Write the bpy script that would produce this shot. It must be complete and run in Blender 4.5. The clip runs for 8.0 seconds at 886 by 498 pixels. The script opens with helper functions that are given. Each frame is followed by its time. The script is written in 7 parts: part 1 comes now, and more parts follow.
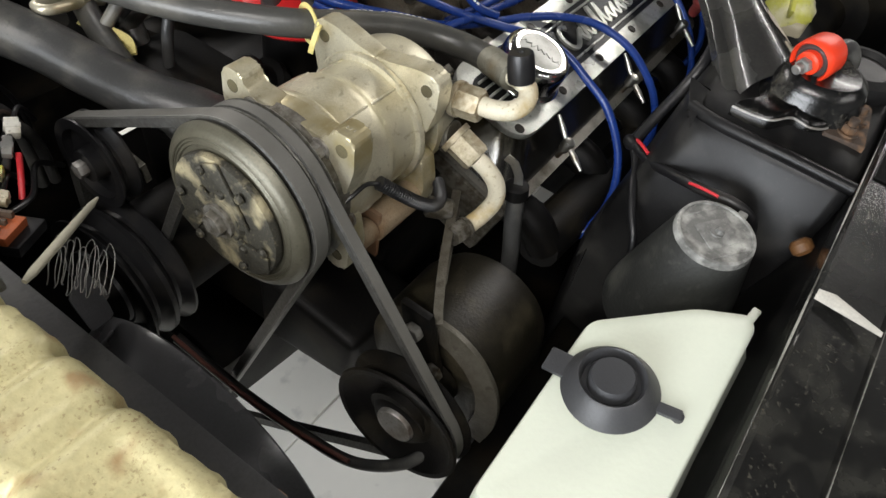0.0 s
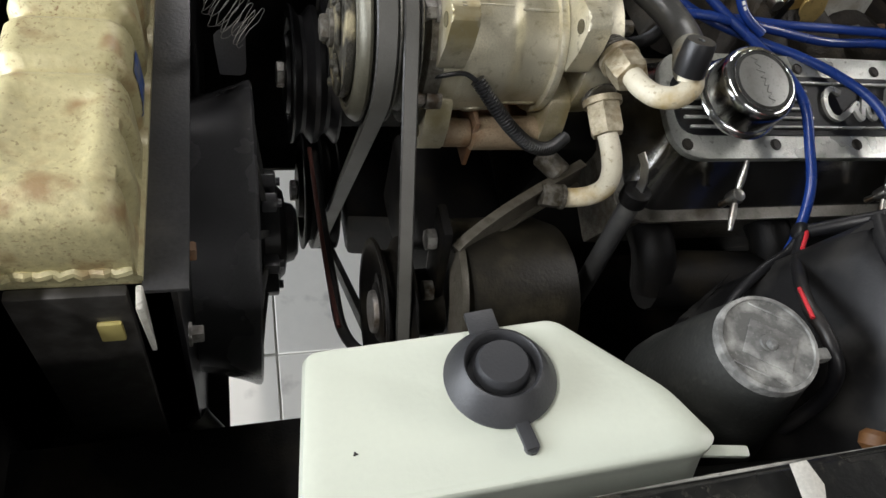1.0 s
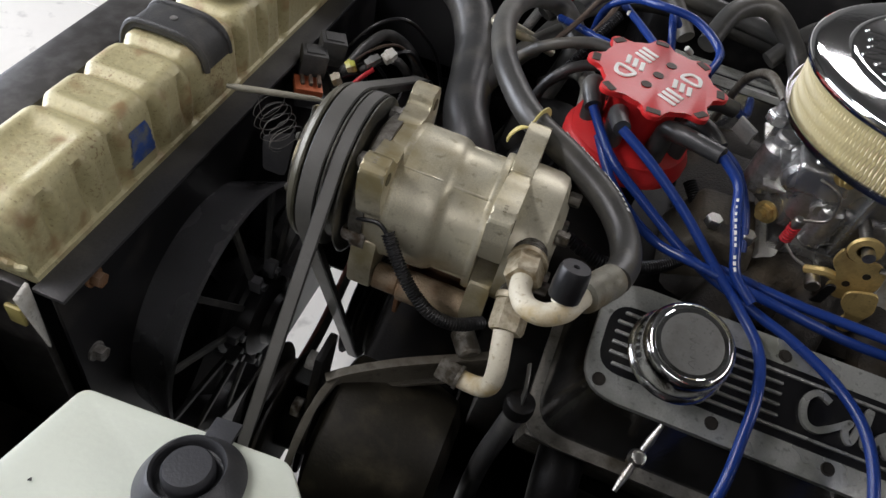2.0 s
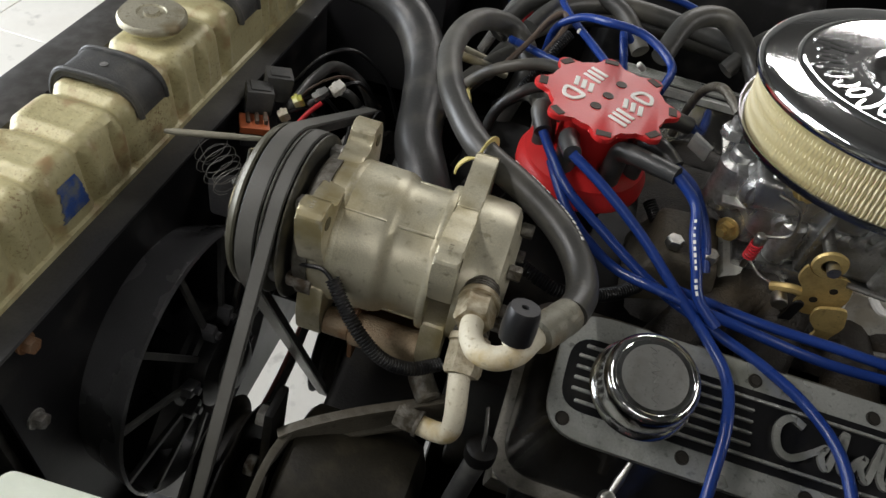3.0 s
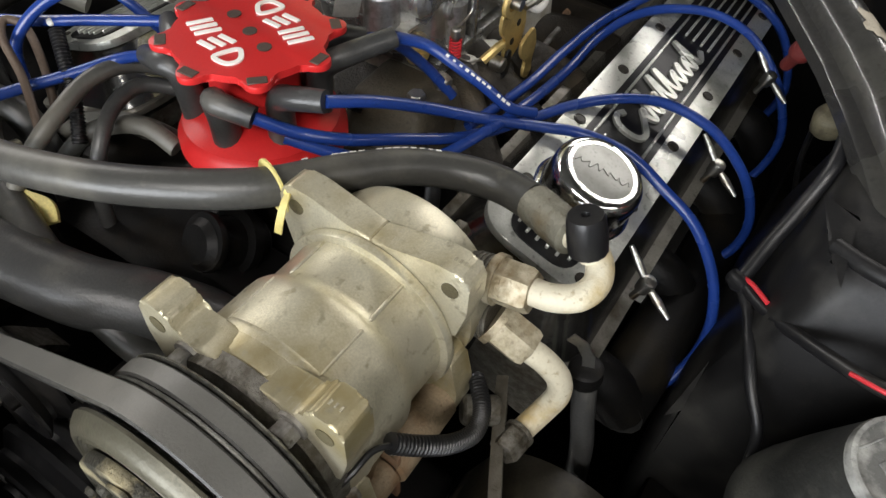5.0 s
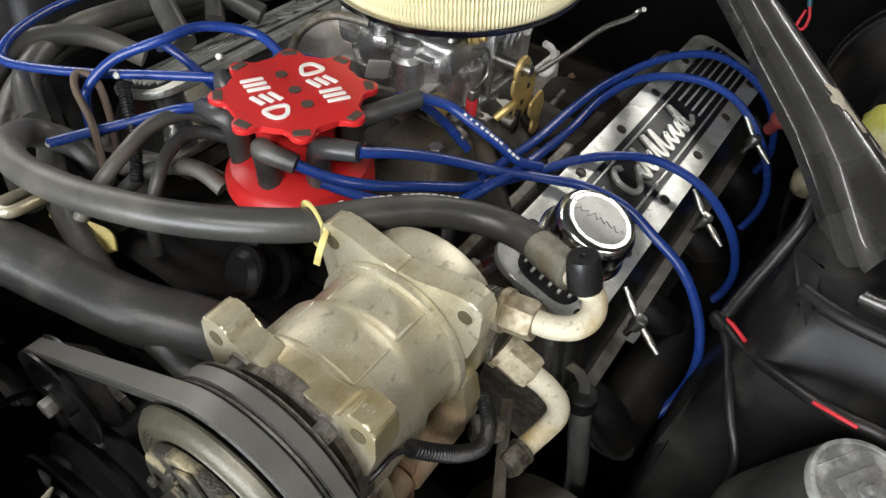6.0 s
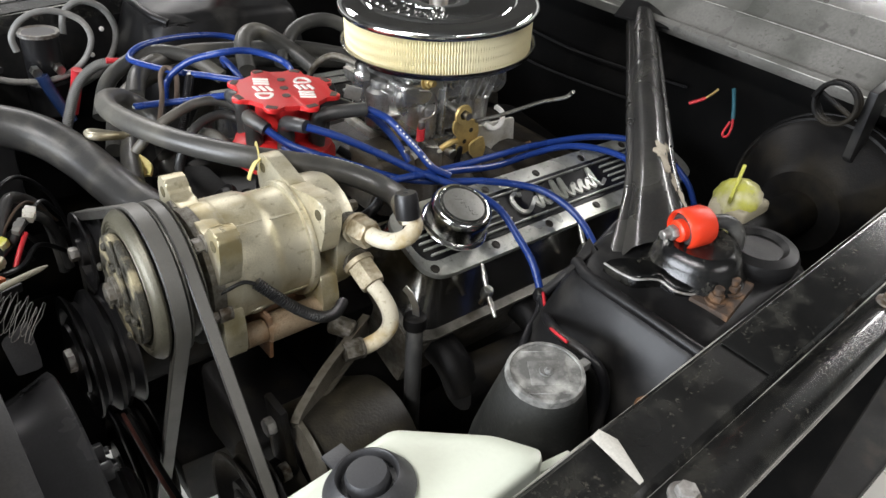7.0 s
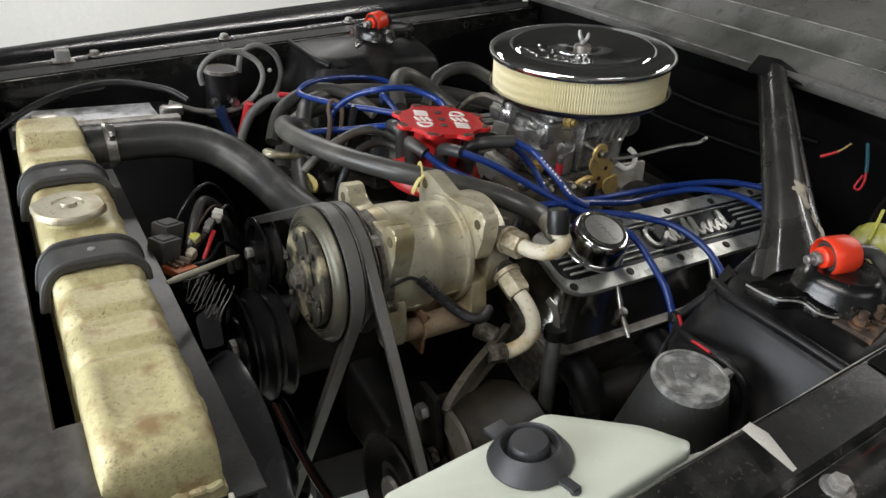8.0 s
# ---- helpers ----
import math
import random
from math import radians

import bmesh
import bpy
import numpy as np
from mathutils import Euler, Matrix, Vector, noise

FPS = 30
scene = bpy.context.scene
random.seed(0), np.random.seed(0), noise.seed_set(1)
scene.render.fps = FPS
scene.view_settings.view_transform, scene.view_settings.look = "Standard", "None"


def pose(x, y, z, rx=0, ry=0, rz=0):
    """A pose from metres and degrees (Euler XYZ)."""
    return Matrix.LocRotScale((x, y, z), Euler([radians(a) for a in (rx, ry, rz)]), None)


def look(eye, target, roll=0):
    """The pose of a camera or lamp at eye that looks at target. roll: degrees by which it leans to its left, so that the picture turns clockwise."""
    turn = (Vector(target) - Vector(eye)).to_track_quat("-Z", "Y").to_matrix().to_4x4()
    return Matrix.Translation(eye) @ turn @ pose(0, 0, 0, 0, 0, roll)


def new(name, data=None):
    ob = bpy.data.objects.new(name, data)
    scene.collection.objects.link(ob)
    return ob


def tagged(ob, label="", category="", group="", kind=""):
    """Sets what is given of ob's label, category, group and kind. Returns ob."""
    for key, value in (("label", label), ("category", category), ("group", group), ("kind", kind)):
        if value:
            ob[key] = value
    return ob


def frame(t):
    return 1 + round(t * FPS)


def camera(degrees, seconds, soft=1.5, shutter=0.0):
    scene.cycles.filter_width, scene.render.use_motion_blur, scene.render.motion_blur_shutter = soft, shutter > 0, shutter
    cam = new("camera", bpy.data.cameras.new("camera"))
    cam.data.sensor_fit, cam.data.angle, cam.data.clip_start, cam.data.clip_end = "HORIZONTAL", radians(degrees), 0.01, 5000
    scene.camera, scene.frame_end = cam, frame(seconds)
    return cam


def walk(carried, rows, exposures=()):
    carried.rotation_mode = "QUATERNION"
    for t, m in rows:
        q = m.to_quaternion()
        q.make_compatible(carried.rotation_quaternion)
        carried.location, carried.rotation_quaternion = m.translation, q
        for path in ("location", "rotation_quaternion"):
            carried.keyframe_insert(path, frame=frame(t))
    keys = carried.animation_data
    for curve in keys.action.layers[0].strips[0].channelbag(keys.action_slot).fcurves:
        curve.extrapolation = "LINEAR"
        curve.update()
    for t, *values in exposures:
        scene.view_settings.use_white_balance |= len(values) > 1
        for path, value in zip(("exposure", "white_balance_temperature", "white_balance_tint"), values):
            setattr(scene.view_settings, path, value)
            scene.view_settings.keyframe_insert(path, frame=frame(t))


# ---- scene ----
cam = camera(64.9, 8.0)
PATH = [
    (0, (-0.208, -0.228, 1.223), (1.015, 0.369, -0.243), 12.2),
    (0.5, (-0.171, -0.268, 1.161), (0.768, 0.47, -0.443), 20.1),
    (1, (-0.059, -0.366, 1.196), (0.502, 0.684, -0.411), 20.8),
    (1.5, (0.106, -0.376, 1.232), (0.205, 0.901, -0.304), 20.1),
    (1.7, (0.171, -0.37, 1.247), (0.045, 0.945, -0.255), 17.6),
    (2.8, (0.227, -0.325, 1.265), (-0.024, 1.027, -0.188), 12.9),
    (3, (0.225, -0.319, 1.258), (0.04, 1.055, -0.184), 11.9),
    (3.5, (0.152, -0.293, 1.202), (0.445, 1.052, -0.248), 9.4),
    (4, (0.026, -0.237, 1.198), (0.868, 0.841, -0.262), 7.6),
    (4.2, (0.027, -0.211, 1.192), (0.962, 0.786, -0.267), 7.0),
    (5.3, (-0.028, -0.072, 1.189), (1.162, 0.527, -0.302), 4.3),
    (5.5, (-0.025, -0.06, 1.199), (1.174, 0.527, -0.29), 4.6),
    (6, (-0.062, -0.121, 1.228), (1.167, 0.613, -0.169), 5.5),
    (6.5, (-0.092, -0.337, 1.27), (1.095, 0.748, 0.082), 7.0),
    (7, (-0.108, -0.458, 1.245), (1.05, 0.736, 0.135), 7.5),
    (7.5, (-0.187, -0.471, 1.248), (0.868, 0.836, 0.162), 5.5),
    (8, (-0.205, -0.487, 1.226), (0.799, 0.939, 0.248), 6.8),
]
walk(cam, [(t, look(eye, target, roll)) for t, eye, target, roll in PATH], [(0, 0.26, 6450, 11), (0.5, 0.06, 6400, 11), (1, 0.09, 6300, 12), (1.5, -0.25, 6150, 17), (3, -0.24, 6350, 11), (3.5, -0.10, 6500, 10), (4, 0.38, 6500, 11), (5.5, 0.15, 6450, 11), (6, 0.27, 6400, 11), (6.5, 0.55, 6300, 11), (7, 0.50, 6300, 12), (7.5, 0.17, 6300, 11), (8, -0.21, 6350, 11)])

# ---- light ----
world = bpy.data.worlds.new("garage_air")
scene.world = world
world.use_nodes = True
world.node_tree.nodes["Background"].inputs[0].default_value = (0.75, 0.8, 0.85, 1)
world.node_tree.nodes["Background"].inputs[1].default_value = 0.008


def tube_light(x, y, z, lx, ly, watts):
    d = bpy.data.lights.new("tube_light", "AREA")
    d.shape, d.size, d.size_y, d.energy, d.color = "RECTANGLE", lx, ly, watts, (1.0, 0.965, 0.915)
    o = new("tube_light", d)
    o.location = (x, y, z)
    return o


tube_light(-1.3, -0.35, 2.4, 0.2, 1.4, 38)
tube_light(0.1, -2.3, 2.4, 1.6, 0.2, 17)
tube_light(0.6, 2.7, 2.4, 1.6, 0.2, 44)
tube_light(2.65, -0.15, 2.4, 0.35, 1.7, 42)
# assumed garage door ahead of the car: unseen lamp added to brighten the floor
d = bpy.data.lights.new("assumed_door_fill", "AREA")
d.shape, d.size, d.size_y, d.energy, d.color = "RECTANGLE", 2.2, 3.0, 190, (0.93, 0.97, 1.0)
o = new("assumed_door_fill", d)
o.matrix_world = look((-3.45, 0.2, 1.15), (0, 0.2, 0.9), 90)

# ---- materials ----
MATS = {}
# how strongly convex edges are coloured lighter, as rubbing and as painted highlight
WEAR_AND_GLINT = {"cast_aluminium": 0.22, "carb_aluminium": 0.7, "dull_steel": 0.6, "aged_brass_tank": 0.35, "dull_bracket": 0.12,
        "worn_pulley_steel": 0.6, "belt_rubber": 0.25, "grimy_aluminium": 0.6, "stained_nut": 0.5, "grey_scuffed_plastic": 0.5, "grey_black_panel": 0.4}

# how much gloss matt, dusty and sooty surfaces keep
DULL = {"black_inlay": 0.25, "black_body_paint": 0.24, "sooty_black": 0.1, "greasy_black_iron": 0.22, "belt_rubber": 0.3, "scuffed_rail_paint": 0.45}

FLECKED = ("scuffed_rail_paint", "grey_sheen_black_paint", "glossy_black_pressing", "dusty_cowl_paint")


def mat(name, col, rough=0.5, metal=0.0, var=0.2, scale=60.0, bump=0.15, dirt=None, amount=0.5, dscale=14.0, coat=0.0, dist=0.002):
    """A surface with grain and wear at two scales; dirt: a second colour in patches."""
    if name in MATS:
        return MATS[name]
    m = bpy.data.materials.new(name)
    m.use_nodes = True
    nt = m.node_tree
    b = nt.nodes["Principled BSDF"]
    tc = nt.nodes.new("ShaderNodeTexCoord")

    def noise_node(s, detail):
        n = nt.nodes.new("ShaderNodeTexNoise")
        n.inputs["Scale"].default_value, n.inputs["Detail"].default_value = s, detail
        nt.links.new(tc.outputs["Object"], n.inputs["Vector"])
        return n

    def mix(fac, a, c):
        x = nt.nodes.new("ShaderNodeMix")
        x.data_type = "RGBA"
        nt.links.new(fac, x.inputs[0])
        for v, i in ((a, 6), (c, 7)):
            if isinstance(v, tuple):
                x.inputs[i].default_value = v
            else:
                nt.links.new(v, x.inputs[i])
        return x.outputs[2]

    def ramp(src, lo, hi):
        r = nt.nodes.new("ShaderNodeMapRange")
        nt.links.new(src, r.inputs[0])
        r.inputs[1].default_value, r.inputs[2].default_value = lo, hi
        return r.outputs[0]

    big, fine = noise_node(scale / 5, 4), noise_node(scale * 9, 6)
    lo = tuple(c * (1 - var) for c in col) + (1,)
    hi = tuple(min(1, c * (1 + var)) for c in col) + (1,)
    out = mix(ramp(big.outputs[0], 0.3, 0.7), lo, hi)
    out = mix(ramp(fine.outputs[0], 0.35, 0.75), out, tuple(c * (1 - var * 0.8) for c in col) + (1,))
    rg = ramp(fine.outputs[0], 0.2, 0.8)
    if dirt:
        dn = noise_node(dscale, 7)
        f = ramp(dn.outputs[0], 0.62 - amount * 0.3, 0.74 - amount * 0.2)
        out = mix(f, out, tuple(dirt) + (1,))
        sn = noise_node(dscale * 9, 3)
        out = mix(ramp(sn.outputs[0], 0.60, 0.72), out, tuple(0.5 * (c + d) * 0.75 for c, d in zip(col, dirt)) + (1,))
    if name in FLECKED:
        keep = ramp(noise_node(30, 3).outputs[0], 0.45, 0.62)
        spots = nt.nodes.new("ShaderNodeMath")
        spots.operation = "MULTIPLY"
        nt.links.new(keep, spots.inputs[0])
        nt.links.new(ramp(noise_node(300, 4).outputs[0], 0.58, 0.70), spots.inputs[1])
        out = mix(spots.outputs[0], out, (0.062, 0.058, 0.047, 1))
    if name == "aged_brass_tank":
        # rusty pinholes gathered in clouds
        cloud = ramp(noise_node(13, 4).outputs[0], 0.48, 0.66)
        pin = nt.nodes.new("ShaderNodeMath")
        pin.operation = "MULTIPLY"
        nt.links.new(cloud, pin.inputs[0])
        nt.links.new(ramp(noise_node(420, 3).outputs[0], 0.56, 0.66), pin.inputs[1])
        out = mix(pin.outputs[0], out, (0.20, 0.105, 0.045, 1))
    if name in WEAR_AND_GLINT:
        # edge highlight put into the colour together with the rubbed patches
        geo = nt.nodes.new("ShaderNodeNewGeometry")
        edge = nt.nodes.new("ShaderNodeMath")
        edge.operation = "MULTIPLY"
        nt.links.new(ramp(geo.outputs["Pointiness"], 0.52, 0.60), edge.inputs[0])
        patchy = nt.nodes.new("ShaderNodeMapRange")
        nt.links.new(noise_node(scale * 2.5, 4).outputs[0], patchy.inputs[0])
        patchy.inputs[1].default_value, patchy.inputs[2].default_value, patchy.inputs[4].default_value = 0.4, 0.65, WEAR_AND_GLINT[name]
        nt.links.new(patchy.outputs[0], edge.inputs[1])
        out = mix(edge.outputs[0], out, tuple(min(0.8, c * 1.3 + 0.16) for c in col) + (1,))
    nt.links.new(out, b.inputs["Base Color"])
    rr = nt.nodes.new("ShaderNodeMapRange")
    nt.links.new(big.outputs[0], rr.inputs[0])
    rr.inputs[1].default_value, rr.inputs[2].default_value = 0.3, 0.7
    rr.inputs[3].default_value, rr.inputs[4].default_value = max(0.02, rough * 0.8), min(1, rough * 1.2)
    nt.links.new(rr.outputs[0], b.inputs["Roughness"])
    b.inputs["Metallic"].default_value = metal
    b.inputs["Specular IOR Level"].default_value = DULL.get(name, 0.5)
    b.inputs["Coat Weight"].default_value = coat
    if bump:
        bp = nt.nodes.new("ShaderNodeBump")
        bp.inputs["Strength"].default_value, bp.inputs["Distance"].default_value = bump, dist
        nt.links.new(rg, bp.inputs["Height"])
        nt.links.new(bp.outputs[0], b.inputs["Normal"])
    MATS[name] = m
    return m


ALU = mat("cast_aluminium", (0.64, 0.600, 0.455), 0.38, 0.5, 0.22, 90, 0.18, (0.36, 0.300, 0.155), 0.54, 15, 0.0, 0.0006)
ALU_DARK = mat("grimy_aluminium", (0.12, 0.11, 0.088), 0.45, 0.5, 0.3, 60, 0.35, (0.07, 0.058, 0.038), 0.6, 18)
ALU_BRIGHT = mat("machined_aluminium", (0.55, 0.56, 0.52), 0.30, 0.6, 0.18, 70, 0.12, (0.27, 0.28, 0.235), 0.40, 22)
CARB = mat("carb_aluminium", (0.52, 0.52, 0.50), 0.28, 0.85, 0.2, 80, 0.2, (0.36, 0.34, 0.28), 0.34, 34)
# near-black base puts shade into the tan metal; tan stays in patches
MANIFOLD = mat("shaded_tan_aluminium", (0.028, 0.023, 0.017), 0.5, 0.3, 0.35, 50, 0.4, (0.085, 0.067, 0.044), 0.26, 18)
SCUFFED = mat("scuffed_chrome", (0.33, 0.33, 0.31), 0.40, 0.6, 0.12, 120, 0.03, (0.25, 0.25, 0.23), 0.40, 45)
CHROME = mat("chrome", (0.85, 0.85, 0.84), 0.06, 1.0, 0.04, 40, 0.02)
STEEL = mat("bare_steel", (0.55, 0.54, 0.5), 0.35, 1.0, 0.15, 80, 0.1, (0.2, 0.15, 0.1), 0.3, 40)
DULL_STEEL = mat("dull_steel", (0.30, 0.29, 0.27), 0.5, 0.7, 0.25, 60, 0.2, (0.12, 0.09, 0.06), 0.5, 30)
RUST = mat("rusty_steel", (0.26, 0.13, 0.06), 0.8, 0.1, 0.4, 90, 0.4, (0.20, 0.13, 0.08), 0.5, 40)
GOLD = mat("zinc_dichromate", (0.70, 0.52, 0.20), 0.42, 0.5, 0.25, 60, 0.15, (0.42, 0.28, 0.10), 0.4, 40)
RUBBER = mat("black_rubber", (0.050, 0.050, 0.049), 0.34, 0.0, 0.3, 60, 0.1, (0.095, 0.092, 0.082), 0.32, 25)
HOSE = mat("dusty_rubber", (0.060, 0.059, 0.054), 0.38, 0.0, 0.25, 40, 0.08, (0.150, 0.143, 0.120), 0.46, 9)
SATIN = mat("satin_grey_plastic", (0.10, 0.10, 0.105), 0.28, 0.0, 0.3, 60, 0.03)
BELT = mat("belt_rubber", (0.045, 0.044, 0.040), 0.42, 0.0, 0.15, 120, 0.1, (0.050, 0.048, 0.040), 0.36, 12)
BELT_BACK = mat("worn_belt_back", (0.13, 0.127, 0.115), 0.42, 0.0, 0.15, 90, 0.08, (0.17, 0.163, 0.145), 0.36, 10)
BLACK = mat("black_plastic", (0.009, 0.009, 0.010), 0.38, 0.0, 0.3, 50, 0.05, (0.028, 0.026, 0.024), 0.3, 18)
PAINT = mat("black_body_paint", (0.010, 0.0098, 0.010), 0.42, 0.0, 0.4, 60, 0.08, (0.026, 0.025, 0.023), 0.34, 22, 0.0, 0.0008)
# grey base holds the sheen of the brace's glossy black paint
PAINT_SHEEN = mat("grey_sheen_black_paint", (0.058, 0.056, 0.053), 0.28, 0.0, 0.35, 40, 0.05, (0.088, 0.085, 0.075), 0.36, 18, 0.6)
GLOSS = mat("glossy_black_pressing", (0.006, 0.006, 0.006), 0.20, 0.0, 0.4, 60, 0.10, (0.04, 0.038, 0.032), 0.36, 40, 0.15)
PRIMER = mat("bare_primer", (0.50, 0.45, 0.35), 0.7, 0.0, 0.2, 90, 0.2, (0.30, 0.25, 0.18), 0.4, 60)
RAIL_PAINT = mat("scuffed_rail_paint", (0.010, 0.010, 0.0095), 0.26, 0.0, 0.5, 40, 0.08, (0.026, 0.0255, 0.022), 0.36, 40, 0.5)
COWL_PAINT = mat("dusty_cowl_paint", (0.165, 0.160, 0.146), 0.30, 0.0, 0.3, 30, 0.1, (0.055, 0.057, 0.048), 0.44, 7, 0.2)
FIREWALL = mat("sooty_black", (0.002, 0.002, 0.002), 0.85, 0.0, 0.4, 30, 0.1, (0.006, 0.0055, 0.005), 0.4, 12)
GREASE = mat("greasy_black_iron", (0.0045, 0.0042, 0.004), 0.55, 0.1, 0.4, 50, 0.12, (0.018, 0.015, 0.010), 0.42, 16)
DRUM = mat("oily_brown_paint", (0.017, 0.0145, 0.009), 0.46, 0.0, 0.4, 40, 0.15, (0.046, 0.039, 0.024), 0.42, 30)
WHITE_PL = mat("translucent_white_plastic", (0.67, 0.71, 0.60), 0.34, 0.0, 0.04, 30, 0.05)
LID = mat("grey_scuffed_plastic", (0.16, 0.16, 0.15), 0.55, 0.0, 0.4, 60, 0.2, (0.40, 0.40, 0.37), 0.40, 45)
CANISTER = mat("dusty_black_plastic", (0.028, 0.029, 0.027), 0.45, 0.0, 0.35, 40, 0.15, (0.085, 0.085, 0.075), 0.32, 14)
RED = mat("red_plastic", (0.58, 0.022, 0.022), 0.38, 0.0, 0.12, 50, 0.05)
RED_PU = mat("red_polyurethane", (0.8, 0.05, 0.015), 0.4, 0.0, 0.08, 50, 0.05)
BLUE = mat("blue_silicone", (0.013, 0.043, 0.225), 0.28, 0.0, 0.2, 60, 0.03)
WHITE = mat("white_lettering", (0.86, 0.84, 0.79), 0.5, 0.0, 0.08, 60, 0.05)
CREAM = mat("cream_painted_pipe", (0.66, 0.61, 0.47), 0.5, 0.0, 0.12, 60, 0.15, (0.47, 0.36, 0.17), 0.33, 32)
BRASS = mat("aged_brass_tank", (0.55, 0.495, 0.270), 0.42, 0.1, 0.22, 22, 0.2, (0.35, 0.245, 0.12), 0.31, 38)
YELLOW = mat("yellow_nylon", (0.70, 0.60, 0.22), 0.5, 0.0, 0.15, 60, 0.05)
MATTE = mat("matte_grey_rubber", (0.055, 0.055, 0.053), 0.55, 0.0, 0.3, 60, 0.2, (0.11, 0.105, 0.09), 0.35, 22)
YEL_CAP = mat("yellow_cap_plastic", (0.70, 0.70, 0.14), 0.32, 0.0, 0.2, 40, 0.05, (0.78, 0.74, 0.52), 0.4, 25)
PAPER = mat("pleated_filter_paper", (0.80, 0.735, 0.50), 0.9, 0.0, 0.08, 60, 0.1)
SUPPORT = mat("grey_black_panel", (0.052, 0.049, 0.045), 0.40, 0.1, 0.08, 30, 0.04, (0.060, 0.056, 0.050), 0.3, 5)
GROUT = mat("grey_floor_joint", (0.55, 0.53, 0.48), 0.8, 0.0, 0.1)
FLOOR = mat("white_floor_tile", (0.78, 0.755, 0.69), 0.35, 0.0, 0.05, 4, 0.03, (0.72, 0.69, 0.62), 0.25, 2.0)
WALL = mat("grey_wall", (0.16, 0.16, 0.155), 0.7, 0.0, 0.05, 6, 0.05)
WHITE_WALL = mat("white_wall", (0.78, 0.78, 0.75), 0.6, 0.0, 0.04, 6, 0.05)
DARK_CEIL = mat("dark_ceiling", (0.035, 0.035, 0.034), 0.8, 0.0, 0.1, 6, 0.05)
REDWIRE = mat("red_wire", (0.6, 0.03, 0.04), 0.4, 0.0, 0.1)
ORANGE = mat("orange_plastic", (0.55, 0.14, 0.05), 0.45, 0.0, 0.15)
PALE = mat("pale_zinc", (0.76, 0.75, 0.68), 0.42, 0.0, 0.12, 60, 0.15, (0.50, 0.46, 0.37), 0.3, 30)
TAN = mat("heat_stained_casting", (0.078, 0.065, 0.044), 0.55, 0.2, 0.3, 50, 0.3, (0.035, 0.029, 0.02), 0.45, 25)
BLUETAPE = mat("blue_marker", (0.035, 0.085, 0.30), 0.6, 0.0, 0.4, 90, 0.1, (0.17, 0.18, 0.17), 0.48, 70)
GREY_CABLE = mat("dusty_grey_cable", (0.22, 0.22, 0.21), 0.42, 0.0, 0.25, 60, 0.15, (0.34, 0.33, 0.30), 0.35, 25)
BROWN = mat("brown_rubber", (0.10, 0.07, 0.05), 0.5, 0.0, 0.3)
DARKBLUE = mat("dark_silicone", (0.012, 0.03, 0.10), 0.4)

# ---- shape helpers ----
TOP = {}


def thing(name, loc, label, category, group="", kind=""):
    e = new(name)
    e.empty_display_size = 0.03
    e.location = loc
    TOP[e] = Vector(loc)
    return tagged(e, label, category, group, kind)


def finish(bm, m, smooth=40):
    bmesh.ops.recalc_face_normals(bm, faces=bm.faces)
    me = bpy.data.meshes.new("mesh")
    for f in bm.faces:
        f.smooth = True
    for e in bm.edges:
        e.smooth = not (len(e.link_faces) == 2 and e.calc_face_angle(0) > radians(smooth))
    bm.to_mesh(me)
    bm.free()
    me.materials.append(m)
    return me


def part(name, bm, material, parent, label="", smooth=40):
    """One mesh, built in world places, under a thing or a part."""
    me = finish(bm, material, smooth)
    base = TOP[parent]
    me.transform(Matrix.Translation(-base))
    o = new(name, me)
    o.parent = parent
    TOP[o] = base
    if label:
        o["label"] = label
    return o


def solo(name, bm, material, label, category, group="", kind="", smooth=40):
    """A thing of one mesh."""
    me = finish(bm, material, smooth)
    c = sum((v.co for v in me.vertices), Vector()) / max(1, len(me.vertices))
    me.transform(Matrix.Translation(-c))
    o = new(name, me)
    o.location = c
    TOP[o] = c
    return tagged(o, label, category, group, kind)


def B():
    return bmesh.new()


def add(bm, src, m=None):
    if m is not None:
        bmesh.ops.transform(src, matrix=m, verts=src.verts)
    me = bpy.data.meshes.new("tmp")
    src.to_mesh(me)
    src.free()
    bm.from_mesh(me)
    bpy.data.meshes.remove(me)
    return bm


def box(bm, size, m, bev=0.0, seg=2):
    t = bmesh.new()
    bmesh.ops.create_cube(t, size=1.0)
    bmesh.ops.scale(t, vec=size, verts=t.verts)
    if bev:
        bmesh.ops.bevel(t, geom=t.edges[:], offset=bev, segments=seg, affect="EDGES", profile=0.6)
    return add(bm, t, m)


def prism(bm, poly, h, m, bev=0.0, seg=2):
    """The outline poly in local xy, drawn out to h along local z."""
    t = bmesh.new()
    lo = [t.verts.new((x, y, 0)) for x, y in poly]
    hi = [t.verts.new((x, y, h)) for x, y in poly]
    t.faces.new(lo[::-1])
    t.faces.new(hi)
    for i in range(len(poly)):
        j = (i + 1) % len(poly)
        t.faces.new((lo[i], lo[j], hi[j], hi[i]))
    if bev:
        bmesh.ops.bevel(t, geom=t.edges[:], offset=bev, segments=seg, affect="EDGES", profile=0.6)
    return add(bm, t, m)


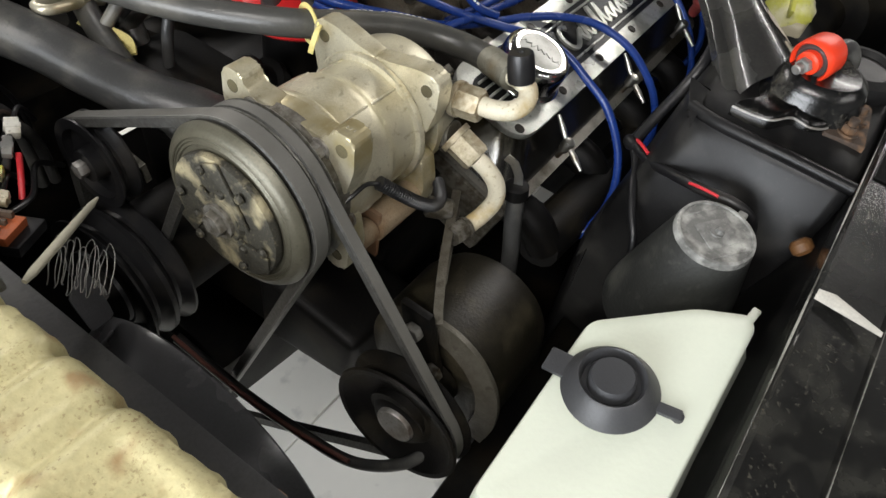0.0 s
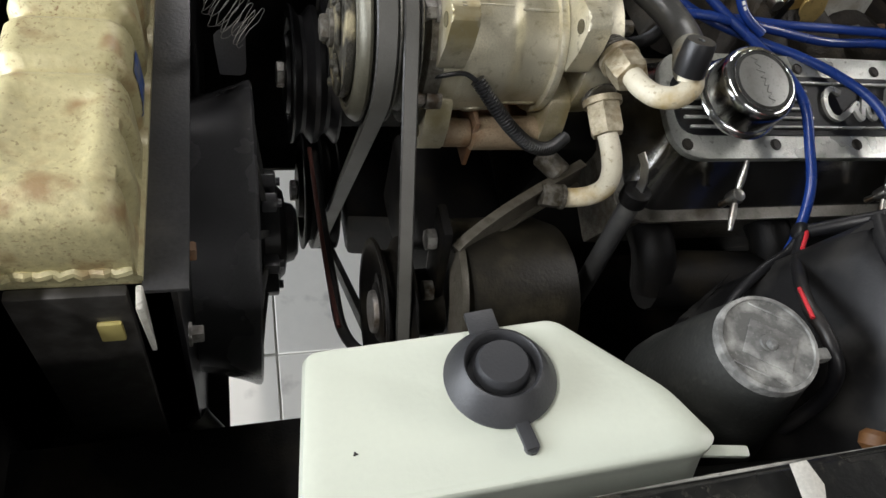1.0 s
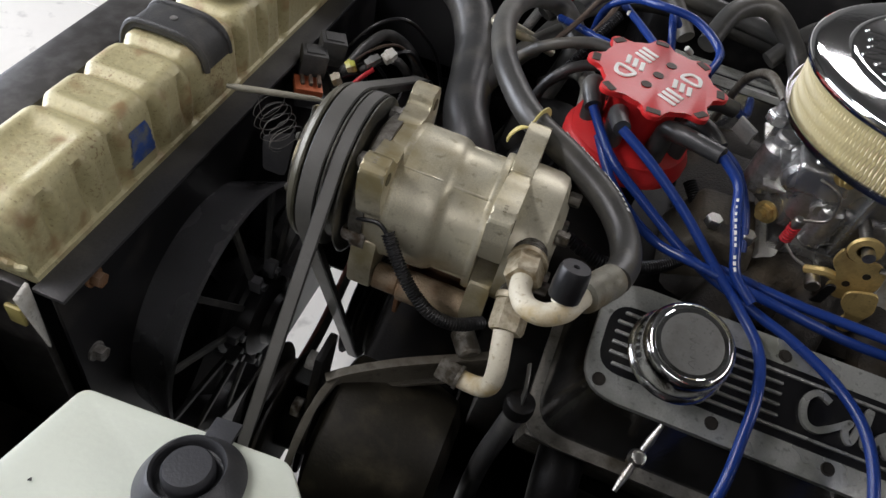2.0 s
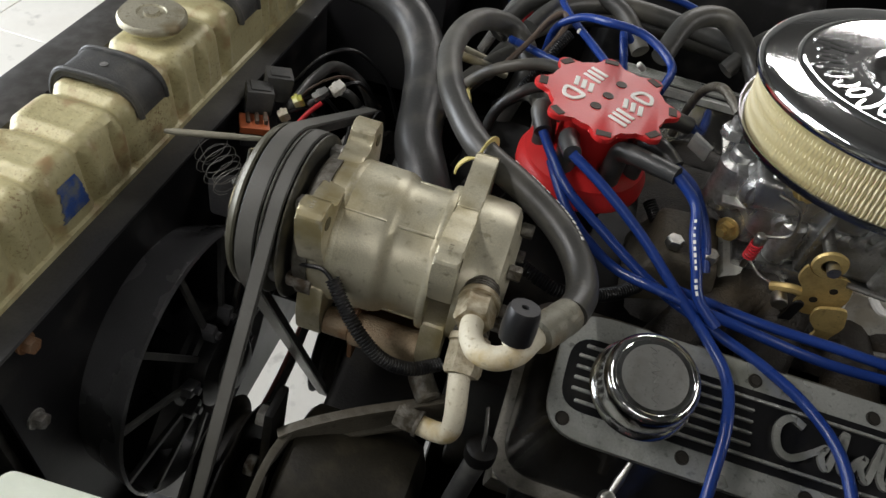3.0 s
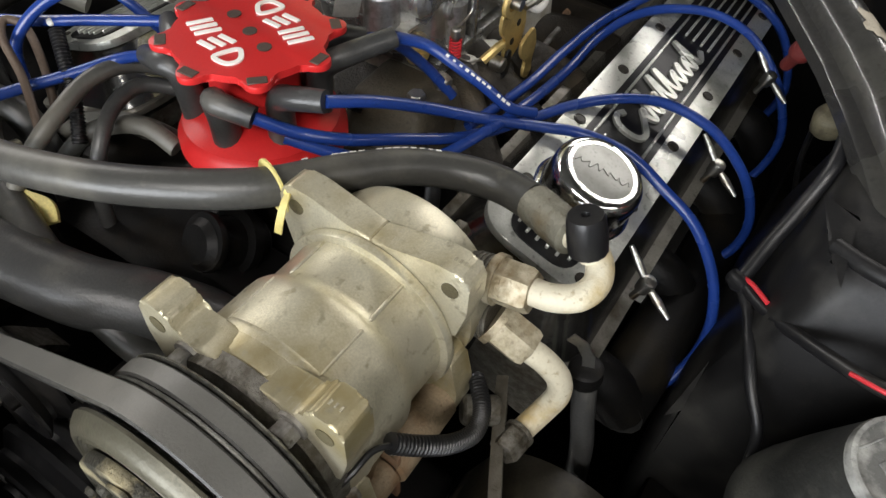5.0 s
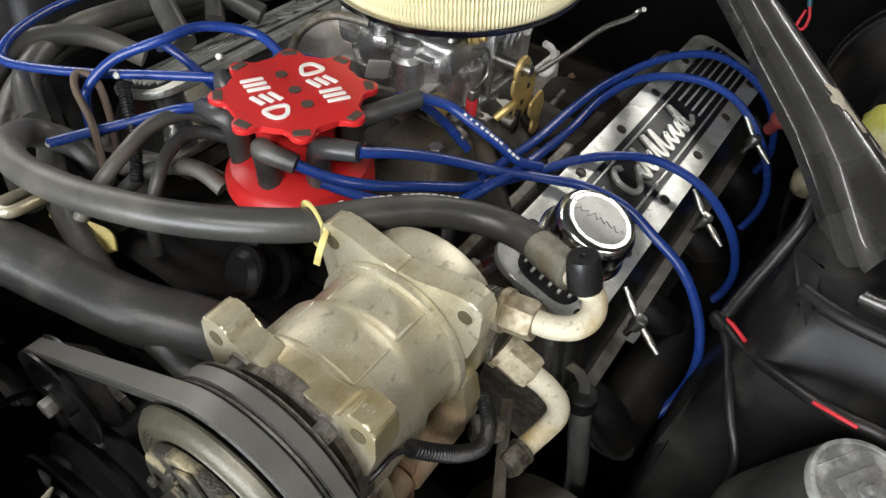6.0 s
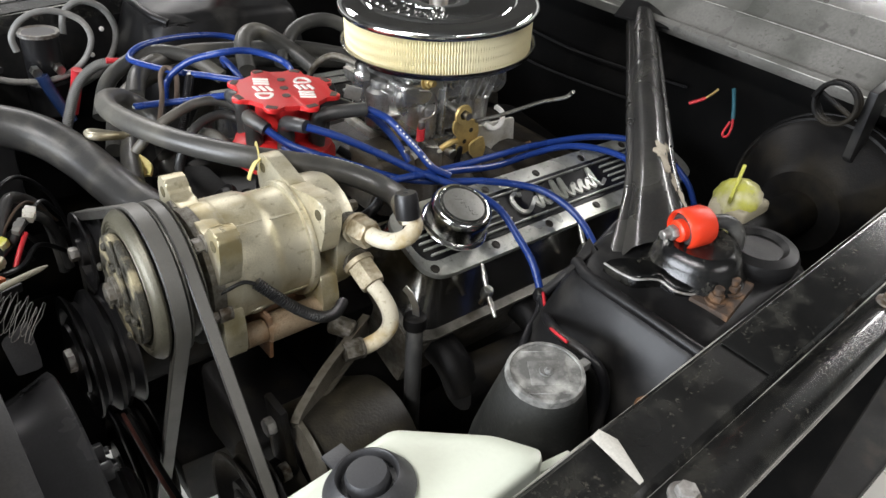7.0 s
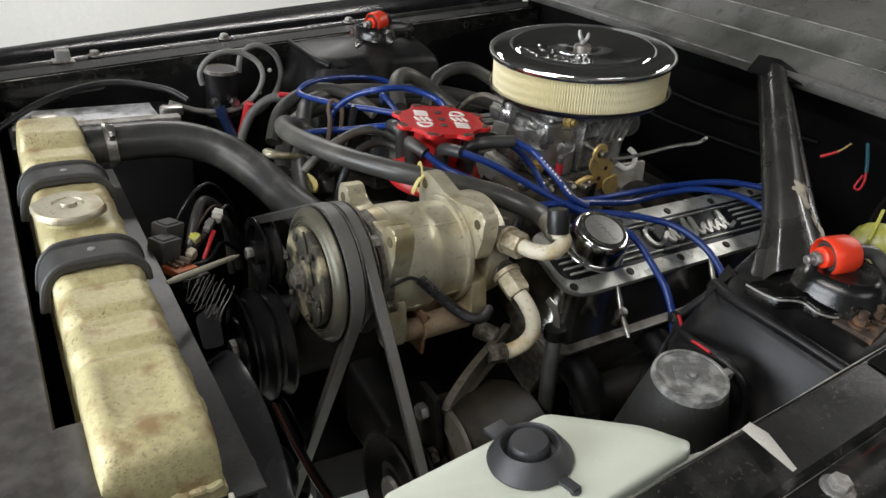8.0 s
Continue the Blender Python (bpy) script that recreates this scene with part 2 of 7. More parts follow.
def lathe(bm, prof, m, seg=32, wave=None):
    """Turns (radius, height) pairs round local z. wave(angle) scales the radius."""
    t = bmesh.new()
    rings = []
    for r, z in prof:
        if r < 1e-6:
            rings.append([t.verts.new((0, 0, z))])
        else:
            ring = []
            for k in range(seg):
                a = 2 * math.pi * k / seg
                s = wave(a) if wave else 1
                ring.append(t.verts.new((r * s * math.cos(a), r * s * math.sin(a), z)))
            rings.append(ring)
    for p, q in zip(rings, rings[1:]):
        for k in range(seg):
            n = (k + 1) % seg
            if len(p) == 1 and len(q) > 1:
                t.faces.new((p[0], q[k], q[n]))
            elif len(q) == 1 and len(p) > 1:
                t.faces.new((p[k], p[n], q[0]))
            elif len(p) > 1:
                t.faces.new((p[k], p[n], q[n], q[k]))
    for ring in (rings[0], rings[-1]):
        if len(ring) > 1:
            t.faces.new(ring)
    return add(bm, t, m)


def spline(pts, sub=8, closed=False):
    P = [Vector(p) for p in pts]
    n = len(P)
    if n == 2 and not closed:
        return [P[0].lerp(P[1], k / sub) for k in range(sub + 1)]
    out = []
    for i in range(n if closed else n - 1):
        a, b, c, d = (P[(i + k) % n] if closed else P[min(max(i + k, 0), n - 1)] for k in (-1, 0, 1, 2))
        for k in range(sub):
            t = k / sub
            out.append(0.5 * ((2 * b) + (c - a) * t + (2 * a - 5 * b + 4 * c - d) * t * t + (3 * b - a - 3 * c + d) * t**3))
    if not closed:
        out.append(P[-1])
    return out


def sweep(bm, path, section, closed=False, up=None, radii=None):
    """Draws the 2D section along a list of points."""
    t = bmesh.new()
    n = len(path)
    tang = []
    for i in range(n):
        a = path[(i - 1) % n] if closed or i else path[i]
        b = path[(i + 1) % n] if closed or i < n - 1 else path[i]
        tang.append((b - a).normalized())
    u = Vector(up) if up else tang[0].orthogonal()
    rings = []
    for i in range(n):
        if up:
            u = Vector(up)
        v = tang[i].cross(u).normalized()
        u = v.cross(tang[i]).normalized()
        s = radii[i] if radii else 1
        rings.append([t.verts.new(path[i] + v * (x * s) + u * (y * s)) for x, y in section])
    k = len(section)
    for i in range(n if closed else n - 1):
        p, q = rings[i], rings[(i + 1) % n]
        for j in range(k):
            t.faces.new((p[j], p[(j + 1) % k], q[(j + 1) % k], q[j]))
    if not closed:
        t.faces.new(rings[0][::-1])
        t.faces.new(rings[-1])
    return add(bm, t)


def circle(r, seg=12):
    return [(r * math.cos(2 * math.pi * k / seg), r * math.sin(2 * math.pi * k / seg)) for k in range(seg)]


def tube(bm, pts, r, sub=8, seg=12, closed=False):
    return sweep(bm, spline(pts, sub, closed), circle(r, seg), closed)


def axis(p, d, spin=0):
    """A pose at p whose z runs along d."""
    return Matrix.Translation(p) @ Vector(d).to_track_quat("Z", "Y").to_matrix().to_4x4() @ pose(0, 0, 0, 0, 0, spin)


def rod(bm, a, b, r, seg=16, bev=0.0):
    a, b = Vector(a), Vector(b)
    h = (b - a).length
    e = min(bev, r * 0.9)
    prof = [(0, 0), (r - e, 0), (r, e), (r, h - e), (r - e, h), (0, h)] if e else [(0, 0), (r, 0), (r, h), (0, h)]
    return lathe(bm, prof, axis(a, b - a), seg)


def hexnut(bm, a, b, r):
    a, b = Vector(a), Vector(b)
    h = (b - a).length
    return lathe(bm, [(0, 0), (r * 0.9, 0), (r, h * 0.12), (r, h * 0.88), (r * 0.9, h), (0, h)], axis(a, b - a), 6)


def hull(bm, pts, bev=0.0, seg=2):
    t = bmesh.new()
    for p in pts:
        t.verts.new(p)
    bmesh.ops.convex_hull(t, input=t.verts[:])
    bmesh.ops.dissolve_limit(t, angle_limit=radians(2), verts=t.verts[:], edges=t.edges[:])
    if bev:
        bmesh.ops.bevel(t, geom=t.edges[:], offset=bev, segments=seg, affect="EDGES", profile=0.6)
    return add(bm, t)


def round_poly(pts, r, seg=5):
    """Rounds the corners of a 2D outline."""
    out = []
    n = len(pts)
    for i in range(n):
        a, b, c = Vector(pts[i - 1]), Vector(pts[i]), Vector(pts[(i + 1) % n])
        d = min(r, (a - b).length * 0.45, (c - b).length * 0.45)
        p, q = b + (a - b).normalized() * d, b + (c - b).normalized() * d
        for k in range(seg + 1):
            t = k / seg
            out.append(tuple((1 - t) ** 2 * p + 2 * t * (1 - t) * b + t * t * q))
    return out


def belt_path(circles):
    """The outer loop round circles (y, z, r) in one upright plane."""
    pts = []
    for y, z, r in circles:
        pts += [(y + r * math.cos(a), z + r * math.sin(a)) for a in np.linspace(0, 2 * math.pi, 49)[:-1]]
    pts = sorted(set((round(y, 5), round(z, 5)) for y, z in pts))

    def half(ps):
        h = []
        for p in ps:
            while len(h) > 1 and (h[-1][0] - h[-2][0]) * (p[1] - h[-2][1]) - (h[-1][1] - h[-2][1]) * (p[0] - h[-2][0]) <= 0:
                h.pop()
            h.append(p)
        return h[:-1]

    return half(pts) + half(pts[::-1])

# ---- the garage ----
bm = B()
box(bm, (8, 8, 0.1), pose(0.5, 0.2, -0.054))
floor = solo("floor", bm, GROUT, "white tiled garage floor with grey joints", "floor", kind="structure")
for nm, s, p in (("wall_north", (8, 0.1, 2.46), (0.5, 4.25, 1.23)), ("wall_south", (8, 0.1, 2.46), (0.5, -3.85, 1.23)),
                 ("wall_east", (0.1, 8.2, 2.46), (4.55, 0.2, 1.23)), ("wall_west", (0.1, 2.4, 2.46), (-3.55, -2.6, 1.23)),
                 ("wall_west_far", (0.1, 2.4, 2.46), (-3.55, 3.0, 1.23)), ("wall_west_top", (0.1, 3.2, 0.12), (-3.55, 0.2, 2.40))):
    bm = B()
    box(bm, s, pose(*p))
    pale = nm == "wall_east"
    solo(nm, bm, WHITE_WALL if pale else WALL, "plain white garage wall" if pale else "plain grey garage wall", "wall", kind="structure")
# assumed white panel under a dark wall, added to shape the fender's reflection
bm = B()
box(bm, (7.8, 0.02, 1.0), pose(0.5, 4.186, 0.5), 0.004)
solo("trim", bm, WHITE_WALL, "assumed white lower wall panel, added so the fender mirrors dark wall above", "wall panel", kind="structure")
bm = B()
box(bm, (8.2, 8.2, 0.1), pose(0.5, 0.2, 2.52))
solo("ceiling", bm, DARK_CEIL, "plain dark garage ceiling", "ceiling", kind="structure")

bm = B()
# glowing sheet and ground beyond the assumed door, unseen additions
box(bm, (0.05, 8, 4), pose(-6.5, 0.2, 1.9))
sky_m = bpy.data.materials.new("added_glow")
sky_m.use_nodes = True
sky_m.node_tree.nodes["Principled BSDF"].inputs["Emission Color"].default_value = (0.9, 0.95, 1, 1)
sky_m.node_tree.nodes["Principled BSDF"].inputs["Emission Strength"].default_value = 2.0
solo("backdrop", bm, sky_m, "glowing sheet added for daylight beyond an assumed garage door", "backdrop", kind="structure")
bm = B()
box(bm, (3.0, 8, 0.1), pose(-5.0, 0.2, -0.05))
solo("ground", bm, FLOOR, "pale ground added beyond the assumed garage door", "ground", kind="structure")

MID = 0.225  # the car's middle line


def mirror(p):
    return (p[0], 2 * MID - p[1], p[2])


# ---- car body ----
car = thing("car_body", (0.3, MID, 0.0), "black painted classic car body with open engine bay", "car body")


def rail_z(x):
    return 0.885 + 0.10 * (x - 0.1)


for side in (1, -1):
    f = (lambda p: p) if side == 1 else mirror
    # apron top with rolled edge
    bm = B()
    top = [(-0.302, -0.10), (-0.304, -0.004), (-0.308, 0.0), (-0.350, 0.0), (-0.356, -0.006), (-0.362, -0.004), (-0.372, 0.002), (-0.384, 0.001), (-0.391, -0.005), (-0.3925, -0.013), (-0.388, -0.020), (-0.374, -0.020), (-0.36, -0.012), (-0.31, -0.012), (-0.306, -0.10)]
    t = bmesh.new()
    rings = [[t.verts.new(f((x, y, rail_z(x) + z))) for y, z in top] for x in np.linspace(-0.45, 0.85, 14)]
    for p, q in zip(rings, rings[1:]):
        for j in range(len(top)):
            t.faces.new((p[j], p[(j + 1) % len(top)], q[(j + 1) % len(top)], q[j]))
    t.faces.new(rings[0])
    t.faces.new(rings[-1])
    add(bm, t)
    rail = part("apron_rail", bm, RAIL_PAINT, car, "black painted inner fender rail with scuffs")
    for y, z, r, seed in ((-0.3042, -0.002, 0.0010, 0.0), (-0.3555, -0.0052, 0.0007, 1.3), (-0.3915, -0.0075, 0.0008, 2.1)):
        xs = np.linspace(-0.40, 0.80, 90)
        bm = B()
        sweep(bm, [Vector(f((x, y, rail_z(x) + z))) for x in xs], circle(r, 6), False, None, [max(0.12, abs(math.sin(7 * x + seed) * math.cos(19 * x + 2 * seed))) for x in xs])
        part("worn_edge", bm, mat("worn_cowl_edge", (0.42, 0.41, 0.37), 0.4, 0.2, 0.3, 60, 0.1, (0.12, 0.115, 0.10), 0.5, 30), rail, "paint rubbed bright along the fold")
    # wheel apron wall
    bm = B()
    t = bmesh.new()
    cols = []
    for x in np.linspace(-0.45, 0.85, 24):
        cols.append([t.verts.new(f((x, y, z))) for y, z in ((-0.306, rail_z(x) - 0.02), (-0.285 + 0.012 * math.sin(x * 9), rail_z(x) - 0.12), (-0.262, 0.66), (-0.22, 0.56), (-0.18, 0.50))])
    for p, q in zip(cols, cols[1:]):
        for j in range(4):
            t.faces.new((p[j], p[j + 1], q[j + 1], q[j]))
    bmesh.ops.solidify(t, geom=t.faces[:], thickness=0.004)
    add(bm, t)
    part("inner_apron", bm, PAINT, car, "dusty black inner wheel apron")
    # shock tower
    bm = B()
    hull(bm, [f((p[0] - (0.065 if side == -1 and p[0] < 0.45 else 0.0), p[1], p[2])) for p in ((0.335, -0.305, 0.900), (0.337, -0.175, 0.900), (0.36, -0.155, 0.896), (0.40, -0.150, 0.905), (0.50, -0.150, 0.905), (0.51, -0.305, 0.920), (0.42, -0.23, 0.922), (0.46, -0.20, 0.922),
             (0.305, -0.30, 0.82), (0.315, -0.145, 0.81), (0.325, -0.12, 0.72), (0.53, -0.12, 0.74), (0.33, -0.12, 0.50), (0.54, -0.12, 0.50), (0.30, -0.28, 0.50), (0.56, -0.28, 0.50), (0.55, -0.30, 0.86))], 0.012, 3)
    tower = part("shock_tower", bm, PAINT, car, "black stamped steel shock tower")
    # pressed ridge on the tower front
    bm = B()
    tube(bm, [f((p[0] - (0.065 if side == -1 else 0.0), p[1], p[2])) for p in ((0.352, -0.160, 0.894), (0.337, -0.19, 0.899), (0.334, -0.25, 0.901), (0.334, -0.303, 0.900))], 0.0055, 6, 10)
    part("pressed_ridge", bm, PAINT, tower)

for s in (1, -1):
    f = (lambda p: p) if s == 1 else mirror
    bm = B()
    hull(bm, [f(p) for p in ((-0.45, -0.30, 0.60), (-0.45, -0.15, 0.60), (0.86, -0.30, 0.60), (0.86, -0.13, 0.60), (-0.45, -0.30, 0.48), (-0.45, -0.15, 0.48), (0.86, -0.30, 0.48), (0.86, -0.13, 0.48))], 0.008)
    part("frame_rail", bm, GREASE, car)
bm = B()
hull(bm, [(0.20, -0.16, 0.46), (0.20, 0.61, 0.46), (0.63, -0.16, 0.46), (0.63, 0.61, 0.46), (0.20, -0.16, 0.40), (0.20, 0.61, 0.40), (0.60, -0.16, 0.40), (0.60, 0.61, 0.40)], 0.01)
part("crossmember", bm, GREASE, car)
for y in (-0.25, 0.70):
    bm = B()
    lathe(bm, [(0, 0), (0.06, 0), (0.06, 0.004), (0.02, 0.02), (0.018, 0.46), (0, 0.48)], axis((0.7, y, 0.0), (0, 0, 1)), 16)
    part("jack_stand", bm, GREASE, car)
# firewall, cowl and front panel
bm = B()
# unseen slab added behind the firewall to shade the floor beneath
box(bm, (1.5, 1.27, 0.04), pose(1.64, MID, 0.33), 0.01)
part("floor_shade_slab", bm, GREASE, car, "unseen black slab for the cabin, added to shade the floor")
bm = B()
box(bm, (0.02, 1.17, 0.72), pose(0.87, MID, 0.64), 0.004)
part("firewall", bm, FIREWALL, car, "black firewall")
bm = B()
t = bmesh.new()
sec = [(0.80, 0.982), (0.790, 0.992), (0.789, 0.998), (0.796, 1.003), (0.805, 1.001), (0.812, 1.006), (0.835, 1.030), (0.842, 1.028), (0.85, 1.033), (0.875, 1.062), (0.882, 1.059), (0.95, 1.085), (1.10, 1.10), (1.10, 1.07), (0.90, 1.03), (0.84, 0.99)]
cols = [[t.verts.new((x - 0.03 * ((y - MID) / 0.6) ** 2, y, z)) for x, z in sec] for y in np.linspace(-0.45, 0.9, 16)]
for p, q in zip(cols, cols[1:]):
    for j in range(len(sec)):
        t.faces.new((p[j], p[(j + 1) % len(sec)], q[(j + 1) % len(sec)], q[j]))
t.faces.new(cols[0])
t.faces.new(cols[-1])
add(bm, t)
cowl = part("cowl", bm, COWL_PAINT, car, "dusty dark cowl panel with folded lip")
for x0, z0, r, spans in ((0.7885, 0.998, 0.0010, ((-0.40, -0.02), (0.10, 0.88))), (0.8385, 1.0305, 0.0014, ((-0.42, 0.88),)), (0.8785, 1.0625, 0.0010, ((-0.42, 0.35), (0.50, 0.88)))):
    for y0, y1 in spans:
        bm = B()
        ln = [Vector((x0 - 0.03 * ((y - MID) / 0.6) ** 2, y, z0)) for y in np.linspace(y0, y1, 60)]
        sweep(bm, ln, circle(r, 6), False, None, [0.35 + 0.65 * abs(math.sin(5 * y + 11 * y * y)) for y in np.linspace(y0, y1, 60)])
        part("worn_lip", bm, mat("worn_cowl_edge", (0.42, 0.41, 0.37), 0.4, 0.2, 0.3, 60, 0.1, (0.12, 0.115, 0.10), 0.5, 30), cowl, "paint rubbed bright on the fold")
bm = B()
hull(bm, [(-0.213, -0.32, 0.846), (-0.213, 0.76, 0.862), (-0.266, -0.32, 0.842), (-0.270, 0.76, 0.858), (-0.213, -0.32, 0.822), (-0.213, 0.76, 0.838), (-0.266, -0.32, 0.818), (-0.270, 0.76, 0.834)], 0.006)
hull(bm, [(x, y, z) for x in (-0.193, -0.216) for y, z in ((-0.32, 0.8455), (-0.052, 0.8495), (-0.32, 0.823), (-0.052, 0.827))], 0.005)
part("core_support", bm, SUPPORT, car, "grey-black radiator support panel")
# dark sheets added unseen, keeping lit floor out of the gaps
bm = B()
box(bm, (0.006, 1.06, 0.36), pose(-0.240, 0.22, 0.650), 0.002)
part("front_gap_sheet", bm, PAINT, car)
bm = B()
box(bm, (0.18, 1.06, 0.006), pose(-0.165, 0.22, 0.472), 0.002)
part("lower_gap_sheet", bm, PAINT, car)
# dark sheet added under the bay to cut light from the floor
bm = B()
box(bm, (0.40, 0.42, 0.006), pose(0.09, 0.48, 0.44), 0.002)
part("under_bay_sheet", bm, GREASE, car)
bm = B()
box(bm, (0.012, 1.0, 0.02), pose(-0.273, 0.22, 0.812), 0.004)
part("grille_flange", bm, SUPPORT, car)
# far fender skin
bm = B()
t = bmesh.new()
cols = []
for x in np.linspace(-0.5, 0.9, 12):
    w = 1 - 0.5 * min(1.0, max(0.0, (0.35 - x) / 0.6))
    cols.append([t.verts.new((x, 0.846 + y * w, rail_z(x) + z)) for y, z in ((0.0, -0.004), (0.005, 0.002), (0.014, 0.006), (0.06, 0.010), (0.12, 0.008), (0.18, -0.010), (0.215, -0.06), (0.23, -0.6))])
for p, q in zip(cols, cols[1:]):
    for j in range(7):
        t.faces.new((p[j], p[j + 1], q[j + 1], q[j]))
bmesh.ops.solidify(t, geom=t.faces[:], thickness=0.003)
add(bm, t)
part("fender", bm, mat("gloss_black_paint", (0.015, 0.015, 0.016), 0.22, 0.0, 0.2, 20, 0.02, None, 0.5, 10, 0.0), car, "gloss black outer fender")
for x, s in ((0.21, 1), (0.50, 1), (-0.05, -1), (0.17, -1), (0.42, -1)):
    f = (lambda p: p) if s == 1 else mirror
    bm = B()
    p = f((x, -0.371, rail_z(x)))
    lathe(bm, [(0, 0), (0.011, 0), (0.011, 0.002), (0.0095, 0.003), (0, 0.003)], axis(p, (0, 0, 1)), 20)
    hexnut(bm, (p[0], p[1], p[2] + 0.002), (p[0], p[1], p[2] + 0.009), 0.0075)
    part("fender_bolt", bm, DULL_STEEL, car, "worn steel fender bolt")
# rail joint and bent flap
bm = B()
hull(bm, [(0.345, -0.31, rail_z(0.345) + 0.001), (0.348, -0.31, rail_z(0.345) + 0.0035), (0.345, -0.352, rail_z(0.345) + 0.001), (0.348, -0.352, rail_z(0.345) + 0.0035), (0.7, -0.31, rail_z(0.7) + 0.0035), (0.7, -0.352, rail_z(0.7) + 0.0035)])
part("rail_panel", bm, RAIL_PAINT, car)
bm = B()
hull(bm, [(0.196, -0.306, 0.898), (0.204, -0.306, 0.901), (0.190, -0.350, 0.901), (0.194, -0.350, 0.902), (0.21, -0.318, 0.8985)])
part("rail_edge_chip", bm, mat("bare_light_metal", (0.6, 0.58, 0.52), 0.5, 0.2), car, "bare light metal edge of a rail joint")

# ---- strut brace ----
brace = thing("strut_brace", (0.45, -0.19, 0.92), "black strut brace with chipped paint, bolted to tower and cowl", "brace")
bm = B()
t = bmesh.new()
rows = []
CHAN = []
for k in range(15):
    s = k / 14
    a = Vector((0.395, -0.175, 0.915)).lerp(Vector((0.795, 0.15, 0.995)), s)
    b = Vector((0.432, -0.212, 0.933)).lerp(Vector((0.80, 0.098, 0.990)), s)
    if s < 0.25:
        a += Vector((-0.03, -0.005, -0.012)) * (1 - s / 0.25) ** 2
        b += Vector((0.01, -0.02, -0.012)) * (1 - s / 0.25) ** 2
    nrm = (b - a).cross(Vector((0.4, 0.32, 0.08))).normalized() * -1
    if nrm.z < 0:
        nrm = -nrm
    rows.append([t.verts.new(a.lerp(b, u) + nrm * h) for u, h in ((0, -0.014), (0.02, -0.002), (0.06, 0.0), (0.16, 0.001), (0.26, 0.011), (0.36, 0.014), (0.52, 0.0155), (0.66, 0.014), (0.78, 0.010), (0.88, 0.001), (0.95, 0.0), (0.98, -0.002), (1, -0.014))])
for r in rows:
    CHAN.append([v.co.copy() for v in r])
for p, q in zip(rows, rows[1:]):
    for j in range(12):
        t.faces.new((p[j], p[j + 1], q[j + 1], q[j]))
bmesh.ops.solidify(t, geom=t.faces[:], thickness=0.003)
add(bm, t)
channel = part("channel", bm, PAINT_SHEEN, brace, "black pressed channel with its sheen coloured in, paint chipped to primer")
def brace_point(s, u):
    """A place on the channel's top: s along it, u across it."""
    k = min(13, int(s * 14))
    f = s * 14 - k
    j = min(11, int(u * 12))
    g = u * 12 - j
    p = CHAN[k][j].lerp(CHAN[k][j + 1], g).lerp(CHAN[k + 1][j].lerp(CHAN[k + 1][j + 1], g), f)
    n = (CHAN[k][j + 1] - CHAN[k][j]).cross(CHAN[k + 1][j] - CHAN[k][j]).normalized()
    return p + (n if n.z > 0 else -n) * 0.0006
random.seed(11)
for s0, u0, ds, du in ((0.235, 0.60, 0.040, 0.10), (0.195, 0.66, 0.035, 0.07), (0.155, 0.73, 0.03, 0.06), (0.12, 0.80, 0.03, 0.06), (0.085, 0.85, 0.025, 0.05), (0.27, 0.70, 0.02, 0.05), (0.05, 0.78, 0.02, 0.07)):
    bm = B()
    t = bmesh.new()
    mid = t.verts.new(brace_point(s0, u0))
    ring = []
    for k in range(18):
        a = 2 * math.pi * k / 18
        q = random.uniform(0.55, 1.1)
        ring.append(t.verts.new(brace_point(max(0.001, s0 + ds * q * math.cos(a)), min(0.99, u0 + du * q * math.sin(a)))))
    for k in range(18):
        t.faces.new((mid, ring[k], ring[(k + 1) % 18]))
    add(bm, t)
    part("paint_chip", bm, PRIMER, channel, "bare primer where the paint chipped off")
bm = B()
box(bm, (0.05, 0.10, 0.004), pose(0.80, 0.11, 1.0, 0, -20, 20), 0.001)
part("mounting_flange", bm, PAINT, brace)


